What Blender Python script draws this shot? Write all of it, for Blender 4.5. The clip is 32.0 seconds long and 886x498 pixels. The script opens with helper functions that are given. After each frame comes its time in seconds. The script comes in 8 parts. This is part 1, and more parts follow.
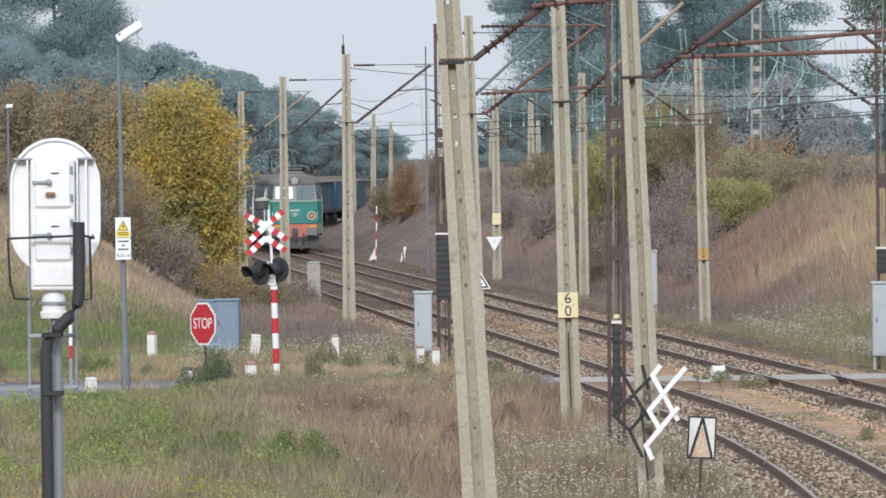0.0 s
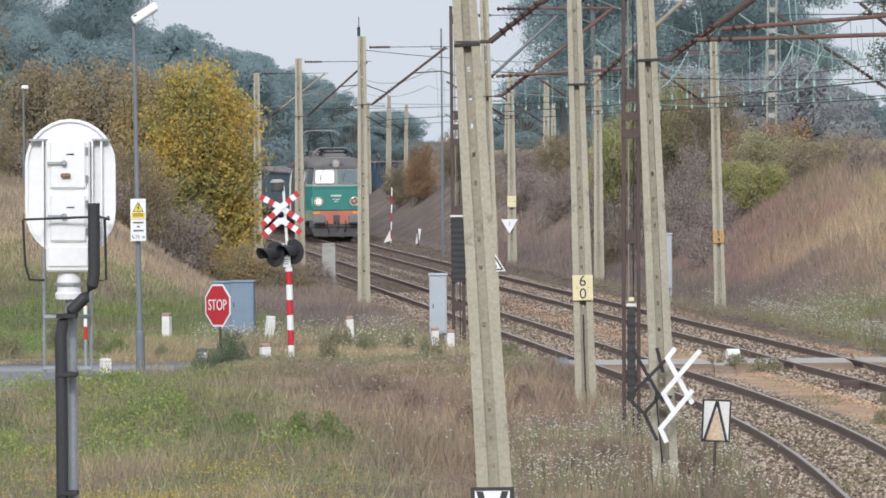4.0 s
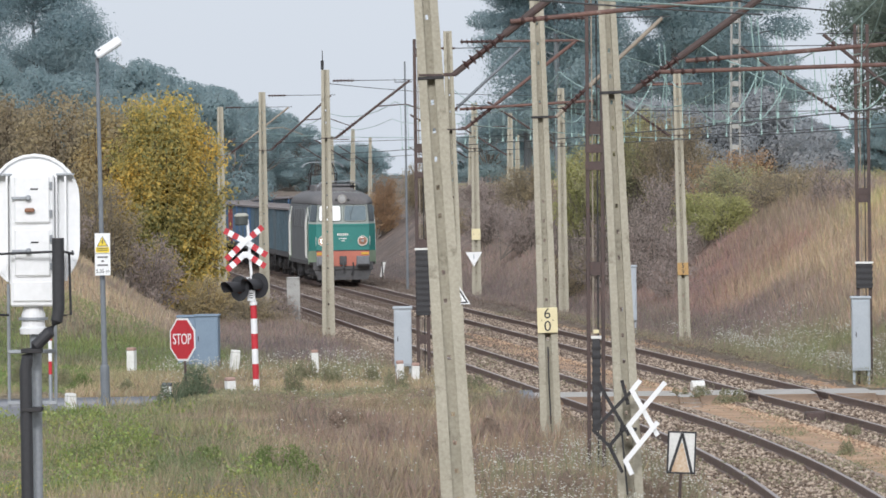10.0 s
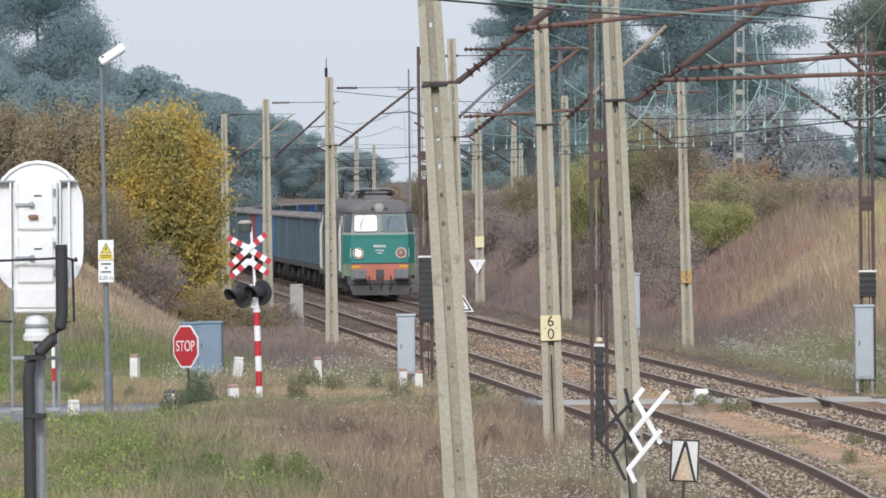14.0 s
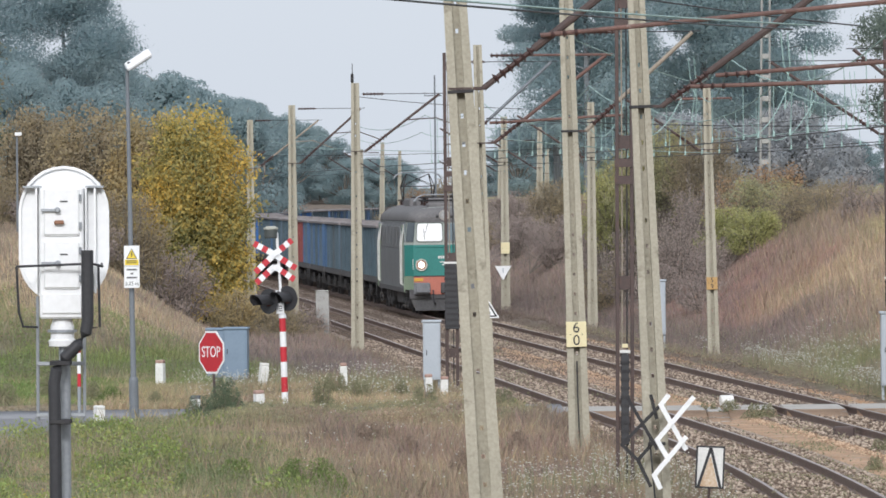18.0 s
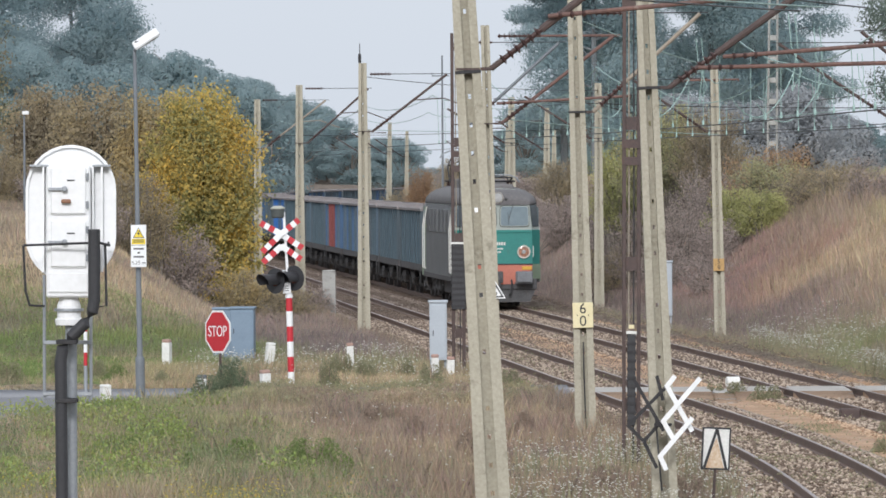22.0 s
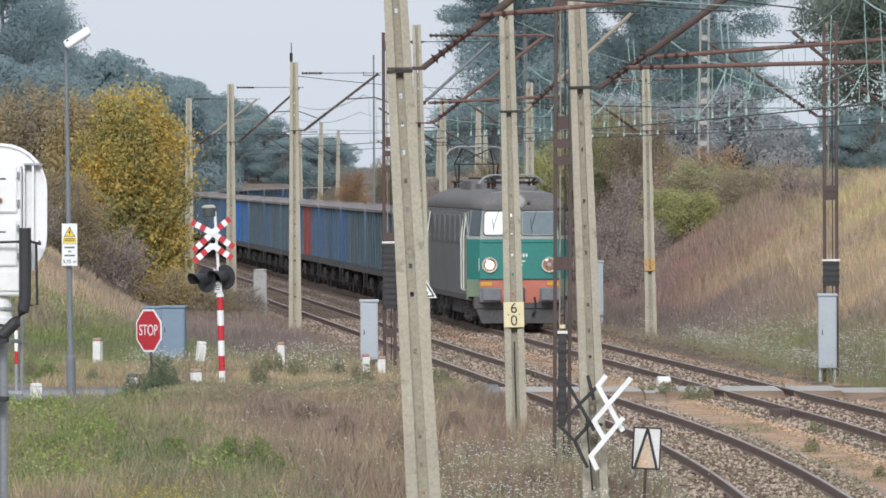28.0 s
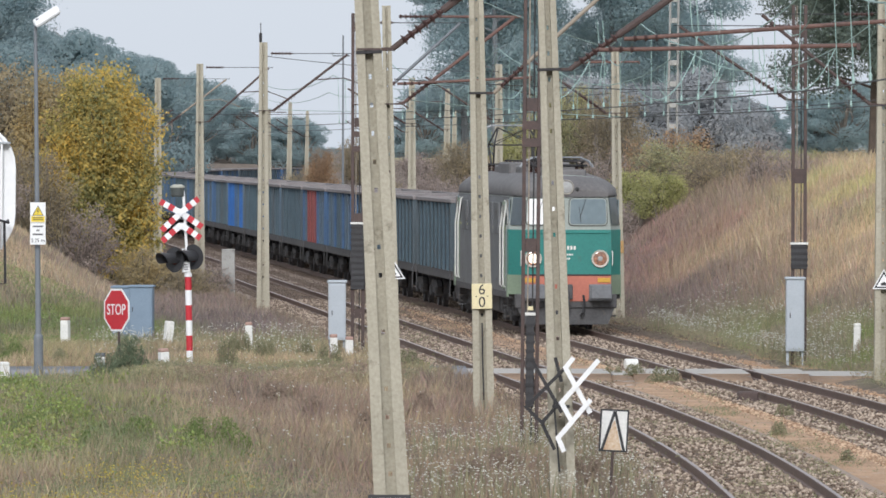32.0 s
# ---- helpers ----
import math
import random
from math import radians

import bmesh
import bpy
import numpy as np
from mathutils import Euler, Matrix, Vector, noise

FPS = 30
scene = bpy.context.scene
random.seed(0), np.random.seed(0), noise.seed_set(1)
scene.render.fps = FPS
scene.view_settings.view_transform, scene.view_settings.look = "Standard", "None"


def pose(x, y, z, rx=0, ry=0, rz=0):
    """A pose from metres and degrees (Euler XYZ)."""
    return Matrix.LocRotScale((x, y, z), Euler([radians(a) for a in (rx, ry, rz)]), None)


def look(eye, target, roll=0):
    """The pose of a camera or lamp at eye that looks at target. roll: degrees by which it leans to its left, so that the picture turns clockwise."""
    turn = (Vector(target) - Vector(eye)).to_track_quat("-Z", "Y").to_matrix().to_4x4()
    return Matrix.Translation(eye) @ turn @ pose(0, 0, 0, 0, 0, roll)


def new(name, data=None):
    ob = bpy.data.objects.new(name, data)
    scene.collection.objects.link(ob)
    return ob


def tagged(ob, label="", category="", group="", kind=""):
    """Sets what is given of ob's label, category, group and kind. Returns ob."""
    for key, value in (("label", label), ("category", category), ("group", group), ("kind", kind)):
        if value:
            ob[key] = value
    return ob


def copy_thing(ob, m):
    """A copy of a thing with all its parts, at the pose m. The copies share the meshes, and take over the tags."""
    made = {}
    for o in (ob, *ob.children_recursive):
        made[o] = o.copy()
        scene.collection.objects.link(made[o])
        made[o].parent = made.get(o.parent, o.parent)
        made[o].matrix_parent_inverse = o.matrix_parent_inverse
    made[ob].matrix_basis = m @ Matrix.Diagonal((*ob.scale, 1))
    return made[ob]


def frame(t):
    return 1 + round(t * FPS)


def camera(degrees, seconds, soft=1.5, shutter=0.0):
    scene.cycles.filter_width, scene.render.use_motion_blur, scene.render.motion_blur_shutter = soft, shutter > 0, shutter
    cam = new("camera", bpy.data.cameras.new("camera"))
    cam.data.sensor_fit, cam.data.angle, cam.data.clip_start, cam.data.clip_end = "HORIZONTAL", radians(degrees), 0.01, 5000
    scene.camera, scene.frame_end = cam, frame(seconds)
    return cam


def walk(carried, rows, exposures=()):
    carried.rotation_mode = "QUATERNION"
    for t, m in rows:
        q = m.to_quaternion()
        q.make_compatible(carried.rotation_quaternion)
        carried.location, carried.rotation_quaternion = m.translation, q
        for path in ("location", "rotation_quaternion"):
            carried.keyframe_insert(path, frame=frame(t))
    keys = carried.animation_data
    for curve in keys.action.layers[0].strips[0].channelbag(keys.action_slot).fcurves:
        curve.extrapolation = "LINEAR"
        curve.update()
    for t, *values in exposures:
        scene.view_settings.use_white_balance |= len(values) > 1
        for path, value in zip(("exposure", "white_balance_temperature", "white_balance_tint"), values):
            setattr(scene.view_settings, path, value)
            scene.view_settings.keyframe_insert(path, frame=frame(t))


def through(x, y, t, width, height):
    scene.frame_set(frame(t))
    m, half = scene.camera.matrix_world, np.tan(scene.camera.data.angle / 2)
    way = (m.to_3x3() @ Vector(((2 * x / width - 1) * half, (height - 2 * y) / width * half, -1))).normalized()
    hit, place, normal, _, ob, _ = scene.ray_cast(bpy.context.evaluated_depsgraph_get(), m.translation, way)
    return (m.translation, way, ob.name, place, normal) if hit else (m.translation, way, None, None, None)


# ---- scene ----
# camera: eye height over the rails, then rows of seconds, yaw, pitch, roll in degrees
EYE_Z = 4.8
cam = camera(7.294, 32.0, soft=1.65)
VIEW = [
    (0, -0.0089, -0.7267, 0.6999), (0.5, 0.0710, -0.7398, 0.6820), (1, -0.0152, -0.7888, 0.6110), (1.5, -0.0409, -0.8492, 0.7078),
    (2, -0.0833, -0.9205, 0.7332), (2.5, 0.0596, -0.9430, 0.8501), (4.5, 0.1502, -0.7799, 0.4426), (5, 0.2429, -0.6633, 0.4890),
    (5.5, 0.1901, -0.6055, 0.5340), (6, 0.1765, -0.5288, 0.7949), (6.5, 0.1726, -0.4991, 0.8286), (7, 0.1557, -0.4785, 0.8059),
    (7.5, 0.0968, -0.4516, 0.8641), (8, 0.0140, -0.4198, 0.9299), (8.5, -0.0304, -0.3891, 0.7854), (9, -0.0731, -0.4139, 0.7853),
    (9.5, -0.1175, -0.5020, 0.7190), (10, -0.1792, -0.6025, 0.7778), (10.5, -0.2631, -0.6905, 0.7528), (11, -0.3474, -0.7082, 0.5378),
    (11.5, -0.3094, -0.6719, 0.6226), (12, -0.2865, -0.6034, 0.6675), (12.5, -0.2429, -0.5260, 0.5458), (13, -0.1715, -0.5248, 0.7338),
    (13.5, -0.1400, -0.5461, 0.7219), (14, -0.1493, -0.5398, 0.6487), (14.5, -0.0876, -0.4873, 0.7047), (15, -0.0099, -0.4155, 0.6074),
    (15.5, 0.0064, -0.3752, 0.3960), (17.5, 0.0487, -0.4511, 0.5602), (18, 0.0635, -0.4873, 0.5760), (18.5, 0.1296, -0.5187, 0.5736),
    (19, 0.2173, -0.4785, 0.5053), (19.5, 0.2486, -0.4761, 0.3761), (20, 0.2574, -0.4785, 0.4971), (20.5, 0.2095, -0.4812, 0.5124),
    (21, 0.1961, -0.5285, 0.3970), (21.5, 0.1767, -0.5899, 0.3955), (22, 0.1219, -0.6488, 0.3521), (22.5, 0.0382, -0.6667, 0.3777),
    (23, -0.0383, -0.6729, 0.4279), (23.5, -0.1171, -0.7140, 0.4023), (24, -0.2109, -0.7556, 0.3093), (24.5, -0.2577, -0.7164, 0.2636),
    (25, -0.3122, -0.7393, 0.4938), (25.5, -0.3501, -0.7410, 0.4733), (27.5, -0.3945, -0.5962, 0.2501), (28, -0.4443, -0.6567, 0.2325),
    (28.5, -0.5087, -0.6974, 0.2348), (29, -0.5370, -0.7324, 0.2343), (29.5, -0.6050, -0.7669, 0.1297), (30, -0.6476, -0.7810, 0.1148),
    (30.5, -0.7232, -0.8693, 0.2610), (31, -0.7520, -0.9001, 0.2058), (31.5, -0.7617, -0.8577, 0.0603), (32, -0.7010, -0.8123, -0.1062),
    
]
walk(cam, [(t, pose(0, 0, EYE_Z, 90 + pitch, roll, yaw)) for t, yaw, pitch, roll in VIEW])

# ---- light: hazy, overcast autumn day ----
world = bpy.data.worlds.new("overcast_sky")
scene.world = world
world.use_nodes = True
wn, wl = world.node_tree.nodes, world.node_tree.links
wn.clear()
w_out = wn.new("ShaderNodeOutputWorld")
w_sky = wn.new("ShaderNodeTexSky")
w_sky.sky_type = "NISHITA"
w_sky.sun_disc = False
w_sky.sun_elevation, w_sky.sun_rotation = radians(34), radians(200)
w_sky.dust_density, w_sky.air_density, w_sky.ozone_density = 4.0, 1.0, 2.0
w_bg_sky = wn.new("ShaderNodeBackground")
w_bg_sky.inputs["Strength"].default_value = 0.02
w_cloud = wn.new("ShaderNodeBackground")
w_grad = wn.new("ShaderNodeTexCoord")
w_sep = wn.new("ShaderNodeSeparateXYZ")
w_ramp = wn.new("ShaderNodeValToRGB")
w_ramp.color_ramp.elements[0].position, w_ramp.color_ramp.elements[0].color = 0.0, (0.68, 0.74, 0.83, 1)
w_ramp.color_ramp.elements[1].position, w_ramp.color_ramp.elements[1].color = 0.35, (0.80, 0.85, 0.93, 1)
w_cloud.inputs["Strength"].default_value = 0.95
w_add = wn.new("ShaderNodeAddShader")
wl.new(w_grad.outputs["Generated"], w_sep.inputs[0])
wl.new(w_sep.outputs["Z"], w_ramp.inputs[0])
wl.new(w_ramp.outputs[0], w_cloud.inputs["Color"])
wl.new(w_sky.outputs[0], w_bg_sky.inputs["Color"])
wl.new(w_bg_sky.outputs[0], w_add.inputs[0])
wl.new(w_cloud.outputs[0], w_add.inputs[1])
wl.new(w_add.outputs[0], w_out.inputs["Surface"])
sun_data = bpy.data.lights.new("sun", "SUN")
sun_data.energy, sun_data.angle, sun_data.color = 2.35, radians(12), (0.985, 0.98, 1.0)
sun = new("sun", sun_data)
sun.matrix_world = look((0, 0, 60), (3, 60, 32))
scene.view_settings.exposure = 0.0

# ---- materials ----
MATS = {}


def mat(name, c1, c2=None, rough=0.8, metal=0.0, scale=4.0, fine=40.0, bump=0.15, contrast=0.5, isl=0.0, c3=None, spot=0.0, detail=6.0, spec=0.4):
    """Two colours mixed by a coarse and a fine noise in metres, with a third colour as stains, and relief."""
    if name in MATS:
        return MATS[name]
    m = bpy.data.materials.new(name)
    m.use_nodes = True
    n, l = m.node_tree.nodes, m.node_tree.links
    b = n["Principled BSDF"]
    b.inputs["Roughness"].default_value = rough
    b.inputs["Metallic"].default_value = metal
    b.inputs["Specular IOR Level"].default_value = spec
    c2 = c2 or tuple(x * 0.75 for x in c1)
    co = n.new("ShaderNodeTexCoord")
    big, small = n.new("ShaderNodeTexNoise"), n.new("ShaderNodeTexNoise")
    big.inputs["Scale"].default_value, big.inputs["Detail"].default_value = scale, detail
    small.inputs["Scale"].default_value, small.inputs["Detail"].default_value = fine, 4.0
    for t in (big, small):
        l.new(co.outputs["Object"], t.inputs["Vector"])
    mixn = n.new("ShaderNodeMath")
    mixn.operation = "MULTIPLY_ADD"
    l.new(small.outputs["Fac"], mixn.inputs[0])
    mixn.inputs[1].default_value = 0.5
    half = n.new("ShaderNodeMath")
    half.operation = "MULTIPLY"
    l.new(big.outputs["Fac"], half.inputs[0])
    half.inputs[1].default_value = 0.5
    l.new(half.outputs[0], mixn.inputs[2])
    fac = mixn.outputs[0]
    if isl:
        geo, oi = n.new("ShaderNodeNewGeometry"), n.new("ShaderNodeObjectInfo")
        s1, s2 = n.new("ShaderNodeMath"), n.new("ShaderNodeMath")
        s1.operation, s2.operation = "ADD", "MULTIPLY_ADD"
        l.new(geo.outputs["Random Per Island"], s1.inputs[0])
        l.new(oi.outputs["Random"], s1.inputs[1])
        fr = n.new("ShaderNodeMath")
        fr.operation = "FRACT"
        l.new(s1.outputs[0], fr.inputs[0])
        sub = n.new("ShaderNodeMath")
        sub.operation = "SUBTRACT"
        l.new(fr.outputs[0], sub.inputs[0])
        sub.inputs[1].default_value = 0.5
        l.new(sub.outputs[0], s2.inputs[0])
        s2.inputs[1].default_value = isl
        l.new(fac, s2.inputs[2])
        fac = s2.outputs[0]
    ramp = n.new("ShaderNodeValToRGB")
    e = ramp.color_ramp.elements
    w = 0.5 * (1 - contrast) * 0.5 + 0.02
    e[0].position, e[0].color = 0.5 - w * 1.2, (*c2, 1)
    e[1].position, e[1].color = 0.5 + w * 1.2, (*c1, 1)
    l.new(fac, ramp.inputs[0])
    col = ramp.outputs[0]
    if c3 is not None:
        st = n.new("ShaderNodeTexNoise")
        st.inputs["Scale"].default_value, st.inputs["Detail"].default_value = scale * 1.7 + 0.3, 8.0
        st.inputs["Roughness"].default_value = 0.7
        l.new(co.outputs["Object"], st.inputs["Vector"])
        r2 = n.new("ShaderNodeValToRGB")
        f = r2.color_ramp.elements
        f[0].position, f[0].color = 0.62 - spot * 0.3, (0, 0, 0, 1)
        f[1].position, f[1].color = 0.74 - spot * 0.3, (1, 1, 1, 1)
        l.new(st.outputs["Fac"], r2.inputs[0])
        mx = n.new("ShaderNodeMix")
        mx.data_type = "RGBA"
        l.new(r2.outputs[0], mx.inputs["Factor"])
        l.new(col, mx.inputs["A"])
        mx.inputs["B"].default_value = (*c3, 1)
        col = mx.outputs["Result"]
    l.new(col, b.inputs["Base Color"])
    if bump:
        bp = n.new("ShaderNodeBump")
        bp.inputs["Strength"].default_value = bump
        bp.inputs["Distance"].default_value = 0.02
        l.new(small.outputs["Fac"], bp.inputs["Height"])
        l.new(bp.outputs[0], b.inputs["Normal"])
    MATS[name] = m
    return m


def glow(name, color, strength):
    if name not in MATS:
        m = bpy.data.materials.new(name)
        m.use_nodes = True
        b = m.node_tree.nodes["Principled BSDF"]
        b.inputs["Base Color"].default_value = (*color, 1)
        b.inputs["Emission Color"].default_value = (*color, 1)
        b.inputs["Emission Strength"].default_value = strength
        MATS[name] = m
    return MATS[name]


CONCRETE = mat("mast_concrete", (0.45, 0.42, 0.34), (0.30, 0.28, 0.22), 0.9, scale=1.1, fine=22, bump=0.4, c3=(0.17, 0.155, 0.115), spot=0.16)
CONCRETE_GREY = mat("grey_concrete", (0.40, 0.40, 0.38), (0.28, 0.28, 0.27), 0.9, scale=2, fine=30, bump=0.3, c3=(0.15, 0.14, 0.12), spot=0.1)
RUST = mat("rusty_steel", (0.105, 0.072, 0.064), (0.06, 0.047, 0.046), 0.75, scale=3, fine=30, bump=0.3, c3=(0.11, 0.065, 0.052), spot=0.1)
RUST_RED = mat("red_rusty_tube", (0.19, 0.105, 0.085), (0.085, 0.055, 0.05), 0.7, scale=2.5, fine=25, bump=0.25, c3=(0.34, 0.30, 0.26), spot=0.05)
PALE_TUBE = mat("weathered_pale_tube", (0.36, 0.32, 0.26), (0.22, 0.18, 0.14), 0.7, scale=2.5, fine=25, bump=0.2, c3=(0.20, 0.10, 0.07), spot=0.1)
DARK_STEEL = mat("dark_steel", (0.062, 0.06, 0.062), (0.038, 0.038, 0.04), 0.85, scale=4, fine=40, bump=0.2, spec=0.15)
GREY_STEEL = mat("galvanised_steel", (0.36, 0.38, 0.40), (0.26, 0.28, 0.30), 0.5, metal=0.4, scale=3, fine=40, bump=0.1)
POLE_GREY = mat("grey_pole_paint", (0.20, 0.22, 0.24), (0.13, 0.145, 0.16), 0.55, scale=2, fine=30, bump=0.1)
WHITE = mat("white_paint", (0.82, 0.83, 0.84), (0.72, 0.73, 0.73), 0.5, scale=2, fine=20, bump=0.06, c3=(0.55, 0.54, 0.50), spot=-0.12)
WHITE_WORN = mat("worn_white_paint", (0.78, 0.78, 0.76), (0.60, 0.60, 0.57), 0.75, scale=3, fine=25, bump=0.2, c3=(0.34, 0.30, 0.25), spot=0.06)
RED = mat("red_paint", (0.55, 0.03, 0.045), (0.42, 0.025, 0.035), 0.5, scale=3, fine=30, bump=0.08)
BLACK = mat("black_paint", (0.042, 0.043, 0.047), (0.028, 0.028, 0.031), 0.55, scale=3, fine=30, bump=0.1)
YELLOW = mat("yellow_paint", (0.80, 0.62, 0.06), (0.70, 0.52, 0.05), 0.5, scale=3, fine=30, bump=0.05)
PLATE_YELLOW = mat("faded_yellow_plate", (0.74, 0.67, 0.43), (0.65, 0.57, 0.34), 0.6, scale=3, fine=30, bump=0.05, c3=(0.42, 0.32, 0.14), spot=-0.02)
CABINET_BLUE = mat("blue_grey_cabinet_paint", (0.20, 0.27, 0.35), (0.16, 0.22, 0.29), 0.55, scale=2, fine=25, bump=0.05)
CABINET_GREY = mat("pale_grey_cabinet_paint", (0.42, 0.46, 0.50), (0.35, 0.39, 0.43), 0.55, scale=2, fine=25, bump=0.05, c3=(0.28, 0.27, 0.25), spot=-0.05)
ASPHALT = mat("sun_bleached_asphalt", (0.27, 0.275, 0.29), (0.21, 0.215, 0.23), 0.9, scale=0.6, fine=60, bump=0.2)
RAIL = mat("rusty_rail", (0.19, 0.125, 0.10), (0.115, 0.08, 0.066), 0.6, scale=4, fine=40, bump=0.15)
RAIL_TOP = mat("worn_rail_head", (0.36, 0.30, 0.27), (0.26, 0.21, 0.19), 0.4, metal=0.6, scale=4, fine=40, bump=0.05)
SLEEPER = mat("weathered_sleeper", (0.16, 0.12, 0.09), (0.08, 0.06, 0.05), 0.9, scale=3, fine=30, bump=0.4, isl=0.4)
BALLAST = mat("ballast_bed_dirt", (0.30, 0.24, 0.195), (0.14, 0.11, 0.09), 0.95, scale=2, fine=14, bump=0.5, isl=0.9, c3=(0.42, 0.25, 0.14), spot=0.15)
STONE = mat("pale_ballast_stone", (0.48, 0.39, 0.31), (0.17, 0.125, 0.095), 0.95, scale=2, fine=14, bump=0.4, isl=0.8)
WIRE = mat("weathered_copper_wire", (0.40, 0.56, 0.52), (0.24, 0.35, 0.33), 0.6, metal=0.2, scale=3, fine=30, bump=0)
WIRE_DARK = mat("dark_wire", (0.07, 0.075, 0.075), (0.04, 0.04, 0.045), 0.6, metal=0.3, scale=3, fine=30, bump=0)
PORCELAIN = mat("brown_porcelain", (0.075, 0.038, 0.032), (0.045, 0.025, 0.023), 0.4, scale=5, fine=30, bump=0, spec=0.3)
BARK = mat("bark", (0.13, 0.10, 0.08), (0.06, 0.048, 0.04), 0.95, scale=2, fine=18, bump=0.6)
# bark greyed to stand in for haze on the far trunks
BARK_HAZED = mat("hazed_bark", (0.20, 0.215, 0.225), (0.14, 0.15, 0.16), 0.95, scale=2, fine=18, bump=0.4)
BARK_PALE = mat("pale_bark", (0.26, 0.23, 0.20), (0.14, 0.12, 0.10), 0.95, scale=2, fine=18, bump=0.6)


def leafy(name, c1, c2, c3, through=0.3, rand=0.55, scale=0.45):
    """Leaves: the colour goes from piece to piece, with some light through the blade."""
    if name in MATS:
        return MATS[name]
    m = bpy.data.materials.new(name)
    m.use_nodes = True
    n, l = m.node_tree.nodes, m.node_tree.links
    b = n["Principled BSDF"]
    b.inputs["Roughness"].default_value = 0.75
    b.inputs["Specular IOR Level"].default_value = 0.25
    geo, co, no = n.new("ShaderNodeNewGeometry"), n.new("ShaderNodeTexCoord"), n.new("ShaderNodeTexNoise")
    no.inputs["Scale"].default_value = scale
    no.inputs["Detail"].default_value = 3.0
    l.new(co.outputs["Object"], no.inputs["Vector"])
    a = n.new("ShaderNodeMath")
    a.operation = "MULTIPLY_ADD"
    l.new(geo.outputs["Random Per Island"], a.inputs[0])
    a.inputs[1].default_value = rand
    s = n.new("ShaderNodeMath")
    s.operation = "MULTIPLY_ADD"
    l.new(no.outputs["Fac"], s.inputs[0])
    s.inputs[1].default_value, s.inputs[2].default_value = 1.5, -0.245 - rand / 2
    l.new(s.outputs[0], a.inputs[2])
    r = n.new("ShaderNodeValToRGB")
    r.color_ramp.elements[0].position, r.color_ramp.elements[0].color = 0.15, (*c1, 1)
    r.color_ramp.elements[1].position, r.color_ramp.elements[1].color = 0.9, (*c3, 1)
    k = r.color_ramp.elements.new(0.52)
    k.color = (*c2, 1)
    l.new(a.outputs[0], r.inputs[0])
    l.new(r.outputs[0], b.inputs["Base Color"])
    if through:
        tr, mx = n.new("ShaderNodeBsdfTranslucent"), n.new("ShaderNodeMixShader")
        l.new(r.outputs[0], tr.inputs["Color"])
        mx.inputs[0].default_value = through
        l.new(b.outputs[0], mx.inputs[1])
        l.new(tr.outputs[0], mx.inputs[2])
        l.new(mx.outputs[0], n["Material Output"].inputs["Surface"])
    MATS[name] = m
    return m


def tinted(name, through=0.4, vary=0.22, solid=False):
    """Plant cover whose colour follows what grows at the place, and differs from blade to blade."""
    m = bpy.data.materials.new(name)
    m.use_nodes = True
    n, l = m.node_tree.nodes, m.node_tree.links
    b = n["Principled BSDF"]
    b.inputs["Roughness"].default_value = 0.85
    b.inputs["Specular IOR Level"].default_value = 0.15
    at = n.new("ShaderNodeAttribute")
    at.attribute_name = "tint"
    if solid:
        co, t1, t2, f1 = n.new("ShaderNodeTexCoord"), n.new("ShaderNodeTexNoise"), n.new("ShaderNodeTexNoise"), n.new("ShaderNodeMath")
        t1.inputs["Scale"].default_value, t1.inputs["Detail"].default_value = 0.8, 8.0
        t2.inputs["Scale"].default_value, t2.inputs["Detail"].default_value = 9.0, 5.0
        for t in (t1, t2):
            l.new(co.outputs["Object"], t.inputs["Vector"])
        f1.operation = "MULTIPLY"
        l.new(t1.outputs["Fac"], f1.inputs[0])
        l.new(t2.outputs["Fac"], f1.inputs[1])
        src, lo, hi = f1.outputs[0], 0.12, 0.40
        bp = n.new("ShaderNodeBump")
        bp.inputs["Strength"].default_value, bp.inputs["Distance"].default_value = 0.6, 0.03
        l.new(t2.outputs["Fac"], bp.inputs["Height"])
        l.new(bp.outputs[0], b.inputs["Normal"])
    else:
        geo = n.new("ShaderNodeNewGeometry")
        src, lo, hi = geo.outputs["Random Per Island"], 0.0, 1.0
    mr = n.new("ShaderNodeMapRange")
    mr.inputs["From Min"].default_value, mr.inputs["From Max"].default_value = lo, hi
    mr.inputs["To Min"].default_value, mr.inputs["To Max"].default_value = 1 - vary, 1 + vary
    l.new(src, mr.inputs["Value"])
    mx = n.new("ShaderNodeVectorMath")
    mx.operation = "SCALE"
    l.new(at.outputs["Color"], mx.inputs[0])
    l.new(mr.outputs["Result"], mx.inputs["Scale"])
    l.new(mx.outputs[0], b.inputs["Base Color"])
    if through:
        tr, mix = n.new("ShaderNodeBsdfTranslucent"), n.new("ShaderNodeMixShader")
        l.new(mx.outputs[0], tr.inputs["Color"])
        mix.inputs[0].default_value = through
        l.new(b.outputs[0], mix.inputs[1])
        l.new(tr.outputs[0], mix.inputs[2])
        l.new(mix.outputs[0], n["Material Output"].inputs["Surface"])
    return m


